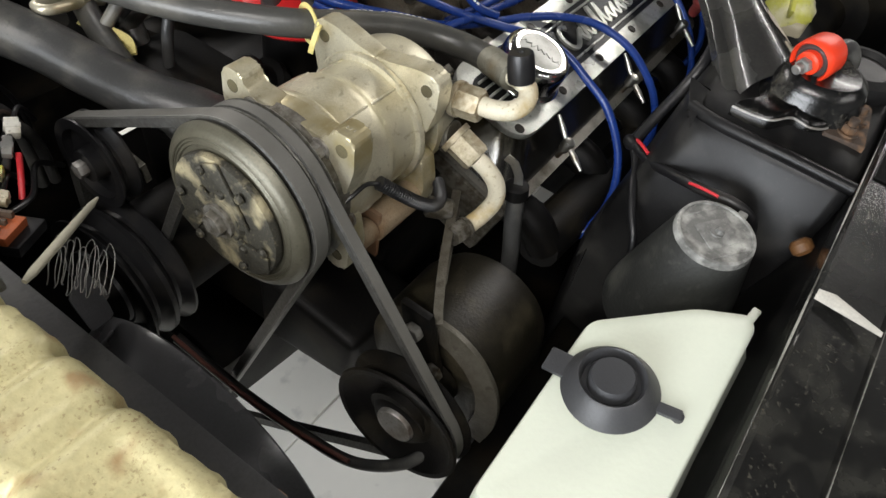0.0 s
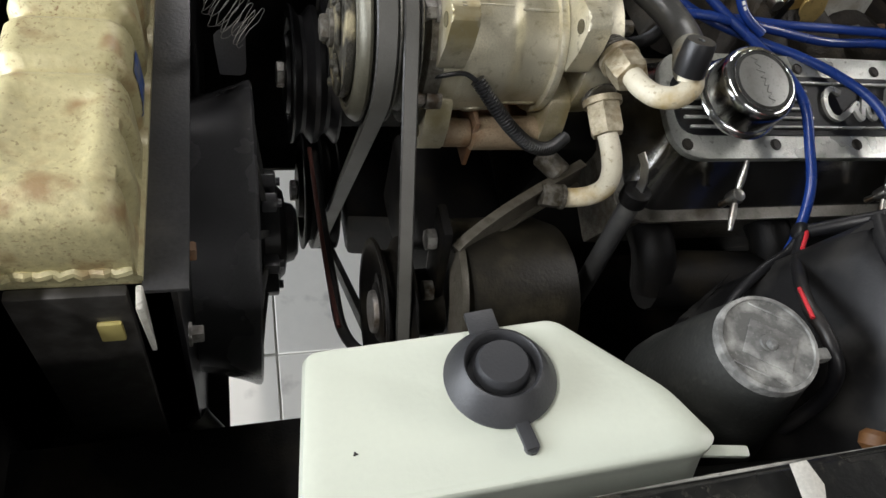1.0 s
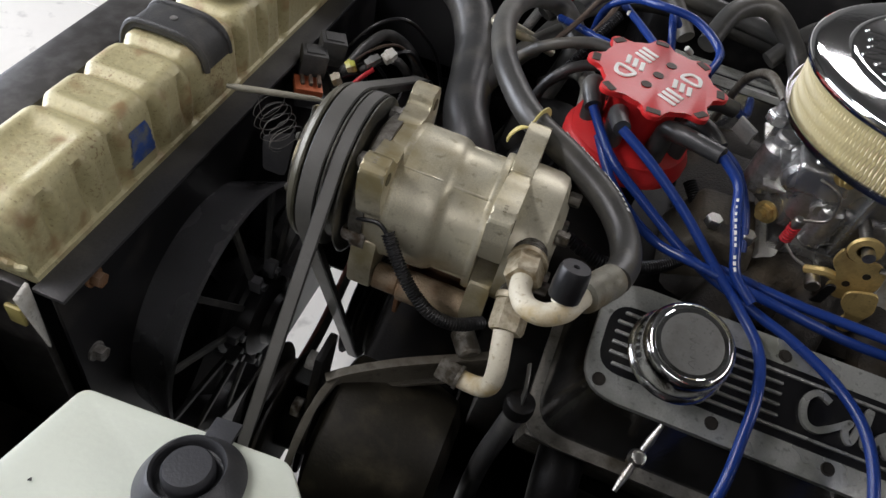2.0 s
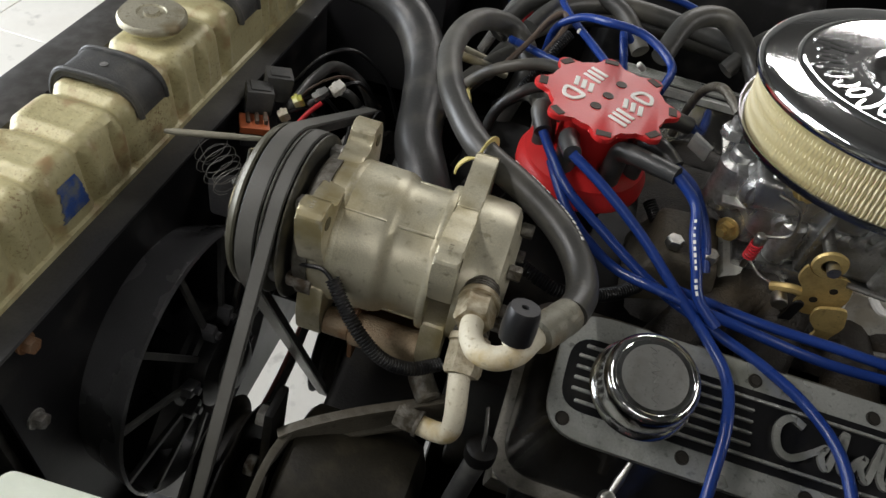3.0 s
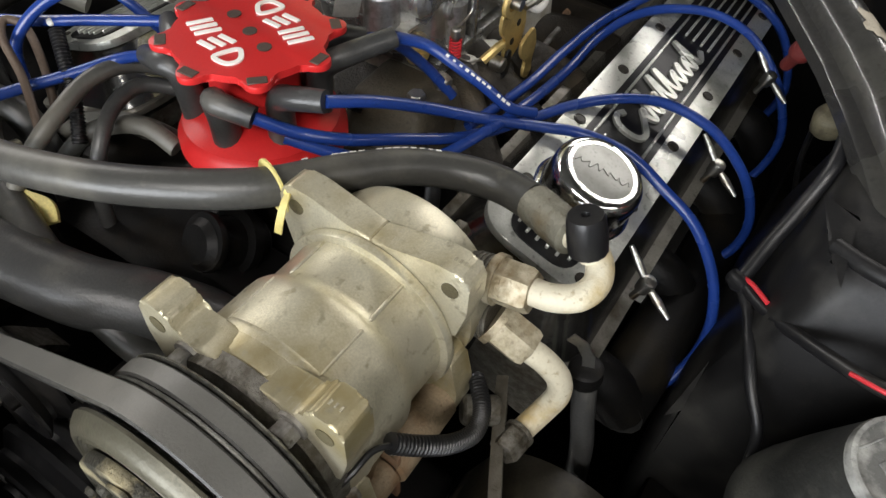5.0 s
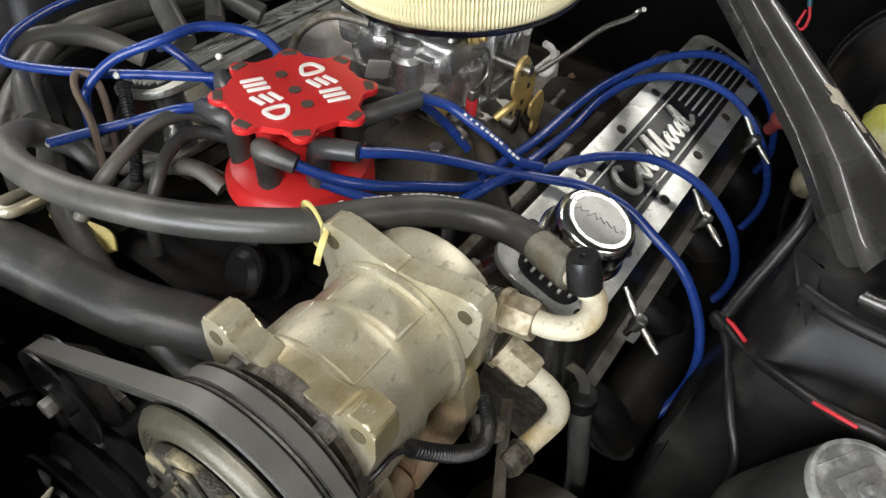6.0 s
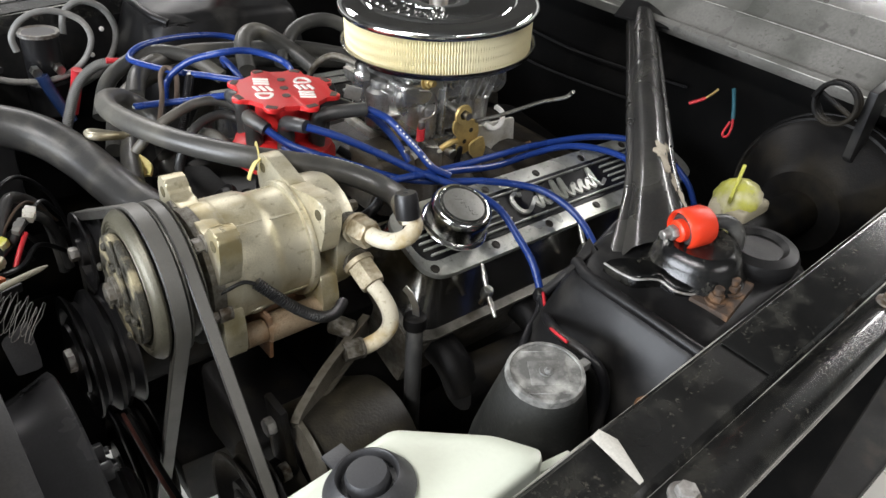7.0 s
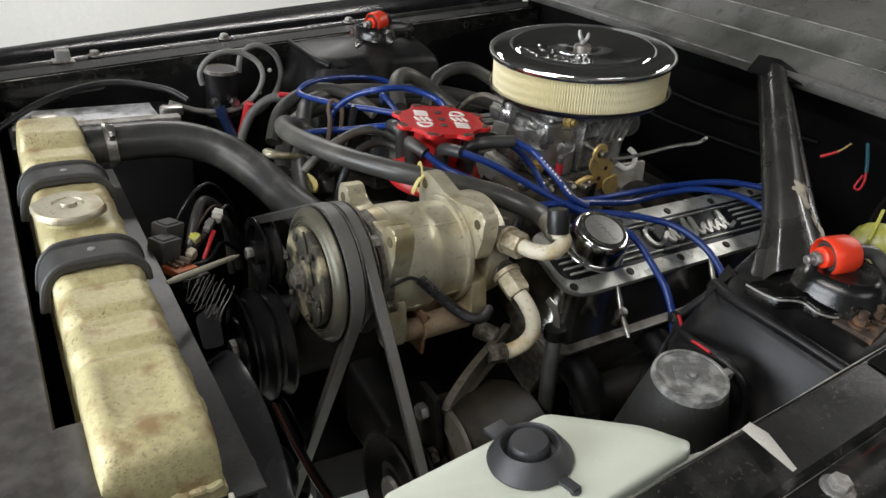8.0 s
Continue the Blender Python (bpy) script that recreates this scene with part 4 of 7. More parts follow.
lk = plate([(0.4495, 0.9002), (0.4556, 0.8904), (0.4702, 0.8904), (0.4775, 0.8965), (0.4897, 0.8904), (0.4946, 0.8709), (0.4861, 0.8538), (0.4702, 0.8465), (0.4580, 0.8538), (0.4604, 0.8709), (0.4482, 0.8831)], 0.128, 0.003, GOLD, "throttle_lever", cb)
bm = B()
lathe(bm, [(0.0065, 0), (0.0125, 0), (0.0135, 0.002), (0.0125, 0.004), (0.0065, 0.004), (0.0065, 0)], axis((0.464, 0.129, 0.903), (0, -1, 0)), 28)
part("lever_eye", bm, GOLD, lk)
# dark discs on the lever stand for shaded holes
for x, z in ((0.479, 0.880), (0.470, 0.866)):
    bm = B()
    rod(bm, (x, 0.1282, z), (x, 0.1245, z), 0.0032, 12)
    part("lever_hole", bm, mat("hole_shade", (0.03, 0.026, 0.02), 0.5, 0.3), lk)
plate([(0.4706, 0.8663), (0.4931, 0.8738), (0.5006, 0.8538), (0.4956, 0.8363), (0.4994, 0.8263), (0.4881, 0.8213), (0.4806, 0.8313), (0.4856, 0.8413), (0.4731, 0.8513)], 0.118, 0.003, GOLD, "secondary_lever", cb)
plate([(0.458, 0.862), (0.466, 0.862), (0.464, 0.838), (0.458, 0.826), (0.452, 0.830), (0.456, 0.842)], 0.124, 0.0025, BLACK, "kickdown_link", cb)
bm = B()
rod(bm, (0.447, 0.130, 0.856), (0.447, 0.118, 0.856), 0.0065, 14, 0.001)
part("link_pivot", bm, STEEL, cb)
bm = B()
tube(bm, [(0.44, 0.135, 0.858), (0.452, 0.128, 0.868), (0.466, 0.130, 0.864)], 0.004, 5, 8)
part("cam_arm", bm, GOLD, cb)
plate([(0.500, 0.874), (0.572, 0.874), (0.583, 0.812), (0.510, 0.806)], 0.142, 0.004, PALE, "side_plate", cb, 0.003)
bm = B()
rod(bm, (0.559, 0.150, 0.808), (0.610, 0.132, 0.830), 0.0035, 10)
part("rusty_rod", bm, RUST, cb)
bm = B()
rod(bm, (0.50, 0.126, 0.815), (0.565, 0.122, 0.835), 0.003, 10)
part("choke_rod", bm, DULL_STEEL, cb)
bm = B()
rod(bm, (0.466, 0.118, 0.903), (0.466, 0.165, 0.903), 0.005, 12)
part("throttle_shaft", bm, STEEL, cb)
bm = B()
tube(bm, [(0.482, 0.122, 0.893), (0.52, 0.113, 0.898), (0.575, 0.100, 0.910), (0.599, 0.082, 0.919), (0.606, 0.078, 0.925), (0.602, 0.072, 0.930)], 0.0026, 6, 8)
part("throttle_rod", bm, STEEL, cb, "bent steel throttle rod")
bm = B()
tube(bm, [(0.512, 0.135, 0.878), (0.522, 0.128, 0.872), (0.536, 0.128, 0.876), (0.542, 0.134, 0.888), (0.534, 0.14, 0.896)], 0.0036, 6, 8)
part("return_hook", bm, WHITE, cb)
bm = B()
tube(bm, [(0.416 + 0.0045 * math.cos(k * 0.9), 0.149 + 0.0045 * math.sin(k * 0.9), 0.868 + 0.0004 * k) for k in range(46)], 0.0010, 2, 6)
part("idle_spring", bm, REDWIRE, cb, "red painted idle screw spring")
bm = B()
rod(bm, (0.416, 0.149, 0.858), (0.416, 0.149, 0.886), 0.0025, 10)
rod(bm, (0.416, 0.149, 0.886), (0.416, 0.149, 0.895), 0.0046, 12, 0.001)
part("idle_screw", bm, STEEL, cb)
bm = B()
tube(bm, [(0.416, 0.149, 0.868), (0.428, 0.143, 0.860), (0.440, 0.138, 0.858), (0.452, 0.140, 0.850)], 0.0014, 6, 8)
part("bent_wire", bm, STEEL, cb)
bm = B()
tube(bm, [(0.41, 0.152, 0.935), (0.428, 0.146, 0.930), (0.434, 0.146, 0.905), (0.418, 0.149, 0.894)], 0.0014, 6, 8)
part("vacuum_line", bm, STEEL, cb)
bm = B()
hexnut(bm, (0.375, 0.222, 0.930), (0.375, 0.222, 0.940), 0.0105)
rod(bm, (0.375, 0.222, 0.940), (0.375, 0.222, 0.948), 0.006, 12)
part("inlet_nut", bm, CARB, cb)
bm = B()
tube(bm, [(0.375, 0.235, 0.945), (0.36, 0.27, 0.945), (0.35, 0.30, 0.915), (0.345, 0.31, 0.86)], 0.0042, 6, 10)
part("fuel_pipe", bm, ALU_DARK, cb)

# air cleaner, leaning a little to the front
MA = Matrix.Translation((0.492, 0.228, 1.016)) @ pose(0, 0, 0, -0.6, -5.7, 0)
ac = thing("air_cleaner", MA @ Vector((0, 0, -0.075)), "round chrome air cleaner with pleated cream filter", "air filter")
bm = B()
lathe(bm, [(0, -0.068), (0.066, -0.068), (0.07, -0.060), (0.118, -0.058), (0.126, -0.056), (0.1275, -0.052), (0.1275, -0.049), (0.126, -0.049), (0.124, -0.054), (0.0, -0.055)], MA, 72)
part("base", bm, mat("dark_chrome", (0.35, 0.35, 0.36), 0.18, 1.0, 0.1), ac, "dark chromed base pan")
bm = B()
t = bmesh.new()
levels = []
for i in range(25):
    z = -0.0545 + 0.0485 * i / 24
    flip = math.cos(math.pi * i / 3)
    levels.append([t.verts.new(((0.1195 + 0.0019 * math.cos(216 * a + 0.7 * flip) + 0.0003 * math.cos(432 * a)) * math.cos(a), (0.1195 + 0.0019 * math.cos(216 * a + 0.7 * flip) + 0.0003 * math.cos(432 * a)) * math.sin(a), z)) for a in np.linspace(0, 2 * math.pi, 1513)[:-1]])
for p, q in zip(levels, levels[1:]):
    for k in range(1512):
        t.faces.new((p[k], p[(k + 1) % 1512], q[(k + 1) % 1512], q[k]))
add(bm, t, MA)
part("pleated_element", bm, PAPER, ac, "cream pleated paper element", smooth=80)
bm = B()
lathe(bm, [(0.127, -0.009), (0.1285, -0.007), (0.1285, -0.003), (0.127, 0.0), (0.123, 0.0018), (0.118, 0.0022), (0.100, 0.0028), (0.0985, 0.0046), (0.0960, 0.0054), (0.0925, 0.0050), (0.05, 0.0040), (0.022, 0.0034), (0.019, 0.001), (0.0, 0.001), (0.0, -0.002), (0.12, -0.004), (0.126, -0.009)], MA, 96)
lid = part("lid", bm, CHROME, ac, "polished chrome lid with a raised ring")
bm = B()
lathe(bm, [(0, 0.001), (0.012, 0.001), (0.011, 0.004), (0.005, 0.006), (0.0045, 0.012), (0, 0.013)], MA, 20)
for s in (1, -1):
    sweep(bm, [MA @ Vector((0, s * 0.003, 0.009)), MA @ Vector((0, s * 0.008, 0.016)), MA @ Vector((0, s * 0.009, 0.022))], circle(0.0028, 8), False, None, [1, 1, 0.7])
part("wing_nut", bm, DULL_STEEL, ac, "dull steel wing nut")
# raised plain strokes in place of the maker's script
random.seed(21)
for k in range(9):
    a0 = radians(158 + 9.5 * k)
    tall = 0.016 if k in (0, 3, 7) else 0.010
    pts = []
    for j in range(7):
        g = 2 * math.pi * j / 7
        rr, aa = 0.076 - tall * math.cos(g), a0 + 0.055 * math.sin(g) - 0.35 * (math.cos(g) * tall)
        pts.append((rr * math.cos(aa), rr * math.sin(aa), 0.0048))
    bm = B()
    sweep(bm, [MA @ p for p in spline(pts[:6] if k % 2 else pts, 5, k % 2 == 0)], [(-0.0019, -0.0008), (0.0019, -0.0008), (0.0010, 0.0009), (-0.0010, 0.0009)], k % 2 == 0, MA.to_3x3() @ Vector((0, 0, 1)))
    part("embossed_stroke", bm, CHROME, lid)
for k in range(10):
    aa, rr = radians(164 + 7.4 * k), 0.051 + random.uniform(-0.003, 0.003)
    bm = B()
    box(bm, (0.0025, 0.0065, 0.0012), MA @ pose(rr * math.cos(aa), rr * math.sin(aa), 0.0045, 0, 0, math.degrees(aa)), 0.0005, 1)
    part("embossed_dash", bm, CHROME, lid)

# ---- distributor ----
DC = Vector((0.265, 0.218, 0.936))
ds = thing("distributor", (0.265, 0.221, 0.80), "red plastic distributor cap with wire retainer and black boots", "distributor")
bm = B()
rod(bm, (0.263, 0.217, 0.74), (0.263, 0.217, 0.856), 0.034, 24, 0.004)
part("housing", bm, GREASE, ds)
bm = B()
lathe(bm, [(0, 0), (0.058, 0), (0.061, 0.003), (0.061, 0.011), (0.057, 0.016), (0.056, 0.022), (0.049, 0.026), (0.040, 0.030), (0, 0.031)], axis((0.263, 0.217, 0.853), (0, 0, 1)), 48)
part("base_cap", bm, RED, ds, "red distributor cap")
bm = B()
lathe(bm, [(0, 0), (0.032, 0), (0.030, 0.05), (0, 0.051)], axis((0.264, 0.22, 0.882), (0, 0, 1)), 36)
part("tower_ring", bm, RED, ds)
SPIN = 3
t = bmesh.new()
outer = []
for k in range(160):
    a = 2 * math.pi * k / 160
    lobe = max(0.0, math.cos(8 * (a - radians(SPIN)))) ** 0.6
    r = 0.0515 + 0.0125 * lobe
    outer.append((r * math.cos(a), r * math.sin(a)))
bm = B()
prism(bm, outer, 0.005, Matrix.Translation(DC + Vector((0, 0, -0.004))), 0.0012)
ret = part("wire_retainer", bm, RED, ds, "red eight-lobed retainer plate")
for k in range(8):
    a = radians(SPIN + 45 * k)
    bm = B()
    box(bm, (0.0072, 0.0125, 0.0012), Matrix.Translation(DC + Vector((0.0565 * math.cos(a), 0.0565 * math.sin(a), 0.0012))) @ pose(0, 0, 0, 0, 0, math.degrees(a)), 0.0005, 1)
    part("slot", bm, mat("dark_slot", (0.06, 0.04, 0.03), 0.6), ret)
ER = Matrix.Translation(DC + Vector((0, 0, 0.0011))) @ pose(0, 0, 0, 0, 0, -112)
for u in (-0.025, 0.0, 0.022):
    bm = B()
    lathe(bm, [(0, 0), (0.0048, 0), (0.0048, 0.0008), (0, 0.0008)], ER @ pose(u, 0, 0), 14)
    part("slot", bm, mat("dark_slot", (0.06, 0.04, 0.03), 0.6), ret)
# white marks in plain shapes in place of the maker's name
for s in (1, -1):
    MM = ER @ pose(0, 0, 0, 0, 0, 0 if s == 1 else 180) @ pose(0.001, -0.0235, 0) @ Matrix.Diagonal((1.12, 1.15, 1.0, 1.0))
    bm = B()
    for q in (-0.0062, 0.0, 0.0062):
        box(bm, (0.0034, 0.0155, 0.0014), MM @ pose(-0.0185 + q, 0, 0.0004, 0, 0, -8), 0.0004, 1)
    part("mark_block", bm, WHITE, ret)
    bm = B()
    for q in (-0.0062, 0.0, 0.0062):
        box(bm, (0.0125, 0.0036, 0.0014), MM @ pose(0.0005, q, 0.0004, 0, 0, 20), 0.0004, 1)
    part("mark_block", bm, WHITE, ret)
    bm = B()
    ring = [MM @ Vector((p.x, p.y, 0.0004)) for p in spline([(0.0135, -0.0065, 0), (0.0195, -0.0065, 0), (0.0245, -0.003, 0), (0.0245, 0.003, 0), (0.0195, 0.0065, 0), (0.0135, 0.0065, 0)], 5, True)]
    sweep(bm, ring, [(-0.0017, -0.0007), (0.0017, -0.0007), (0.0017, 0.0007), (-0.0017, 0.0007)], True, (0, 0, 1))
    part("mark_ring", bm, WHITE, ret)


def boot(a, end):
    """A right-angled boot that leaves the cap at angle a (degrees) and runs to end."""
    d = Vector((math.cos(radians(a)), math.sin(radians(a)), 0))
    c = Vector((0.265, 0.221, 0.0))
    e = Vector(end)
    pts = [c + d * 0.043 + Vector((0, 0, 0.872)), c + d * 0.045 + Vector((0, 0, 0.896)), c + d * 0.049 + Vector((0, 0, 0.913)), (c + d * 0.056 + Vector((0, 0, 0.919))).lerp(e, 0.25), e]
    bm = B()
    path = spline([tuple(p) for p in pts], 7)
    n = len(path)
    sweep(bm, path, circle(0.0095, 14), False, None, [1.1 - 0.32 * i / n for i in range(n)])
    part("boot", bm, RUBBER, ds)
    return tuple(e)


def printed(path, r, i0, i1, step, up, parent, size=(0.0034, 0.0022)):
    """Short white bars in place of the print along a cable."""
    random.seed(3)
    for i in range(i0, i1, step):
        if random.random() < 0.3:
            continue
        tg = (path[i + 1] - path[i]).normalized()
        u = (Vector(up) - tg * tg.dot(Vector(up))).normalized()
        bm = B()
        v = tg.cross(u)
        rot = Matrix((tg, v, u)).transposed().to_4x4()
        box(bm, (size[0] * random.uniform(0.6, 1.1), size[1] * random.uniform(0.7, 1.1), 0.0006), Matrix.Translation(path[i] + u * r) @ rot, 0)
        part("printed_bar", bm, WHITE, parent)


def wire(pts, r=0.0043, m=BLUE, label="blue silicone spark plug wire", name="plug_wire", marks=True, group="spark plug wires"):
    bm = B()
    path = spline(pts, 10)
    sweep(bm, path, circle(r, 12))
    c = sum((p for p in path), Vector()) / len(path)
    th = thing(name, path[0], label, "wire", group)
    jk = part("jacket", bm, m, th)
    if marks == "print":
        printed(path, r, 14, len(path) - 12, 2, (-0.35, -0.6, 0.7), jk)
    return th


e1 = boot(-165, (0.221, 0.178, 0.912))
e2 = boot(-115, (0.249, 0.142, 0.924))
e3 = boot(-60, (0.333, 0.150, 0.926))
e4 = boot(-25, (0.335, 0.178, 0.914))
e5 = boot(20, (0.345, 0.245, 0.914))
e6 = boot(65, (0.312, 0.275, 0.922))
e7 = boot(110, (0.268, 0.305, 0.912))
e8 = boot(140, (0.234, 0.292, 0.906))
wire([e1, (0.237, 0.160, 0.899), (0.255, 0.134, 0.894), (0.285, 0.115, 0.884), (0.338, 0.090, 0.864), (0.395, 0.066, 0.856), (0.433, 0.046, 0.856), (0.465, 0.019, 0.856), (0.485, -0.014, 0.854), (0.495, -0.055, 0.840), (0.499, -0.090, 0.810), (0.500, -0.109, 0.778), (0.500, -0.115, 0.748), (0.493, -0.108, 0.722), (0.480, -0.085, 0.705), (0.47, -0.05, 0.70)])
wire([e2, (0.281, 0.127, 0.912), (0.318, 0.109, 0.893), (0.350, 0.085, 0.876), (0.385, 0.052, 0.862), (0.402, 0.023, 0.858), (0.403, -0.015, 0.856), (0.400, -0.048, 0.842), (0.396, -0.080, 0.825), (0.390, -0.106, 0.794), (0.382, -0.120, 0.763), (0.373, -0.124, 0.736), (0.360, -0.120, 0.712), (0.347, -0.111, 0.694), (0.335, -0.095, 0.682), (0.325, -0.07, 0.675)])
bm = B()
rod(bm, (0.335, -0.095, 0.682), (0.318, -0.05, 0.67), 0.0072, 14, 0.002)
solo("plug_boot", bm, RUBBER, "black rubber spark plug boot", "boot")
wire([e3, (0.352, 0.135, 0.916), (0.357, 0.110, 0.905), (0.364, 0.090, 0.892), (0.372, 0.073, 0.878), (0.39, 0.06, 0.868)], marks="print")
wire([e4, (0.355, 0.168, 0.905), (0.375, 0.15, 0.88), (0.385, 0.13, 0.855)])
wire([(0.235, 0.168, 0.892), (0.262, 0.128, 0.876), (0.305, 0.098, 0.862), (0.343, 0.078, 0.870), (0.401, 0.071, 0.866), (0.479, 0.074, 0.852), (0.545, 0.074, 0.853), (0.59, 0.058, 0.861), (0.62, 0.030, 0.864), (0.645, -0.005, 0.858), (0.655, -0.045, 0.84), (0.652, -0.085, 0.80), (0.645, -0.105, 0.75), (0.63, -0.09, 0.70), (0.61, -0.05, 0.69)])
wire([(0.36, 0.10, 0.855), (0.43, 0.088, 0.858), (0.50, 0.086, 0.858), (0.57, 0.076, 0.862), (0.65, 0.045, 0.868), (0.71, 0.0, 0.858), (0.735, -0.055, 0.82), (0.735, -0.085, 0.76), (0.72, -0.07, 0.71), (0.70, -0.04, 0.69)])
wire([e5, (0.36, 0.265, 0.90), (0.37, 0.31, 0.885), (0.38, 0.36, 0.865)])
wire([e6, (0.319, 0.315, 0.928), (0.289, 0.345, 0.936), (0.250, 0.352, 0.936), (0.222, 0.383, 0.918), (0.200, 0.398, 0.892), (0.195, 0.40, 0.86)])
wire([e7, (0.243, 0.358, 0.905), (0.218, 0.414, 0.896), (0.195, 0.475, 0.889), (0.190, 0.505, 0.889), (0.217, 0.522, 0.897), (0.286, 0.551, 0.892), (0.355, 0.56, 0.882), (0.40, 0.52, 0.87)])
wire([e8, (0.226, 0.318, 0.896), (0.205, 0.342, 0.886), (0.178, 0.370, 0.876), (0.155, 0.396, 0.866)])
wire([(0.29, 0.33, 0.87), (0.275, 0.36, 0.905), (0.27, 0.385, 0.915), (0.28, 0.40, 0.90)])

# ---- compressor ----
CY, CZ = 0.054, 0.857
cp = thing("ac_compressor", (0.14, CY, 0.79), "dusty cast aluminium air-conditioning compressor", "compressor")
AX = Matrix.Translation((0, CY, CZ)) @ pose(0, 0, 0, 0, 90, 0)
bm = B()
lathe(bm, [(0, 0.085), (0.0555, 0.085), (0.0572, 0.088), (0.0578, 0.098), (0.0576, 0.130), (0.0572, 0.1355), (0.0555, 0.1395), (0.0533, 0.1425), (0.0526, 0.147), (0.0528, 0.170), (0.054, 0.176), (0, 0.176)], AX, 64)
body = part("body", bm, ALU, cp, "stained cast aluminium body")
for a in (-60, 0, 60, 150, 210):
    bm = B()
    box(bm, (0.042, 0.0020, 0.0016), AX @ pose(0, 0, 0.114, 0, 0, a) @ pose(0.0575, 0, 0.0, 0, 90, 0), 0.0008, 1)
    box(bm, (0.032, 0.0024, 0.0022), AX @ pose(0, 0, 0.159, 0, 0, a) @ pose(0.0528, 0, 0.0, 0, 90, 0), 0.0008, 1)
    part("casting_line", bm, ALU, body)
bm = B()
lathe(bm, [(0, 0), (0.007, 0), (0.0065, 0.0015), (0.003, 0.0022), (0, 0.0022)], axis((0.118, CY - 0.0465, CZ - 0.033), (0, -0.82, -0.57)), 20)
part("plug", bm, ALU, body)
for x in (0.088, 0.187):
    bm = B()
    for d in (-0.003, 0.0, 0.003):
        box(bm, (0.0028, 0.0012, 0.0006), pose(x, 0.0025 + d, CZ + 0.0672), 0.0)
    part("stamp", bm, mat("faint_stamp", (0.36, 0.325, 0.23), 0.7), body)
bm = B()
lathe(bm, [(0, 0.071), (0.052, 0.071), (0.0565, 0.074), (0.0575, 0.085), (0, 0.085)], AX, 64)
part("front_housing", bm, ALU_DARK, cp, "dark steel front plate between the ears")
bm = B()
lathe(bm, [(0, 0.196), (0.0580, 0.196), (0.0583, 0.200), (0.0578, 0.217), (0.0555, 0.2235), (0.050, 0.2265), (0.036, 0.2285), (0.033, 0.231), (0, 0.231)], AX, 48)
part("rear_head", bm, ALU, cp, "cast rear head with rust stains")


def ear(x0, x1, yh, up, name="mounting_ear"):
    s = 1 if up else -1
    zc = CZ
    ztop = CZ + s * 0.067
    w = 0.0105
    inner = CY
    d = 1 if yh > CY else -1
    web = ((-0.001, 0.0590), (0.014, 0.0606), (0.034, 0.0655), (0.042, 0.0672), (0.056, 0.0672), (0.0625, 0.0615), (0.0628, 0.040), (0.0565, 0.014), (0.03, 0.010), (0.002, 0.02))
    block = ((0.010, 0.0560), (0.030, 0.0545), (0.039, 0.0560), (0.0415, 0.0650), (0.045, 0.0672), (0.057, 0.0672), (0.0622, 0.0625), (0.0628, 0.040), (0.0565, 0.014), (0.03, 0.010), (0.010, 0.02))
    poly = [(CY + d * o, CZ + s * h) for o, h in (web if x0 > 0.15 and up else block)]
    bm = B()
    prism(bm, round_poly(poly, 0.004, 3), x1 - x0, Matrix.Translation((x0, 0, 0)) @ Matrix(((0, 0, 1, 0), (1, 0, 0, 0), (0, 1, 0, 0), (0, 0, 0, 1))), 0.0022, 3)
    e = part(name, bm, ALU, cp)
    bm = B()
    rod(bm, (x0 - 0.0005, yh, CZ + s * 0.053), (x1 + 0.0005, yh, CZ + s * 0.053), 0.0052, 16)
    part("bolt_hole", bm, mat("grimy_bolt_hole", (0.10, 0.085, 0.042), 0.8, 0.0, 0.4, 80, 0.3), e)
    return e


for yh in (0.1055, 0.0025):
    for up in (True, False):
        ear(0.079, 0.099, yh, up)
        ear(0.178, 0.196, yh, up)
for x0 in (0.1005, 0.1745):
    bm = B()
    lathe(bm, [(0.050, x0 - 0.0035), (0.0578, x0 - 0.003), (0.0586, x0), (0.0578, x0 + 0.003), (0.050, x0 + 0.0035)], AX, 64)
    part("band_ridge", bm, ALU, body)
# long case bolts
for k in range(5):
    a = radians(54 + 72 * k)
    y, z = CY + 0.0545 * math.cos(a), CZ + 0.0545 * math.sin(a)
    bm = B()
    hexnut(bm, (0.077, y, z), (0.069, y, z), 0.0072)
    rod(bm, (0.069, y, z), (0.0675, y, z), 0.004, 12)
    lathe(bm, [(0, 0), (0.0088, 0), (0.0092, 0.004), (0.009, 0.012), (0, 0.012)], axis((0.077, y, z), (1, 0, 0)), 16)
    part("case_bolt", bm, DULL_STEEL, cp, "dull steel case bolt")
    bm = B()
    hexnut(bm, (0.228, CY + 0.04 * math.cos(a), CZ + 0.04 * math.sin(a)), (0.238, CY + 0.04 * math.cos(a), CZ + 0.04 * math.sin(a)), 0.006)
    part("head_bolt", bm, ALU_DARK, cp)
# ports
for z0, p1 in ((0.885, (0.215, -0.006, 0.889)), (0.845, (0.216, -0.008, 0.851))):
    bm = B()
    rod(bm, (0.213, 0.035, z0 - 0.006), p1, 0.0125, 20, 0.002)
    for k in range(5):
        q = Vector((0.213, 0.035, z0 - 0.006)).lerp(Vector(p1), 0.72 + 0.07 * k)
        lathe(bm, [(0.010, -0.0008), (0.0134, -0.0008), (0.0134, 0.0008), (0.010, 0.0008)], axis(q, Vector(p1) - Vector((0.213, 0.035, z0 - 0.006))), 18)
    part("port", bm, ALU_DARK, cp, "threaded brass-grey port")
bm = B()
hexnut(bm, (0.2150, -0.006, 0.889), (0.2155, -0.029, 0.893), 0.0140)
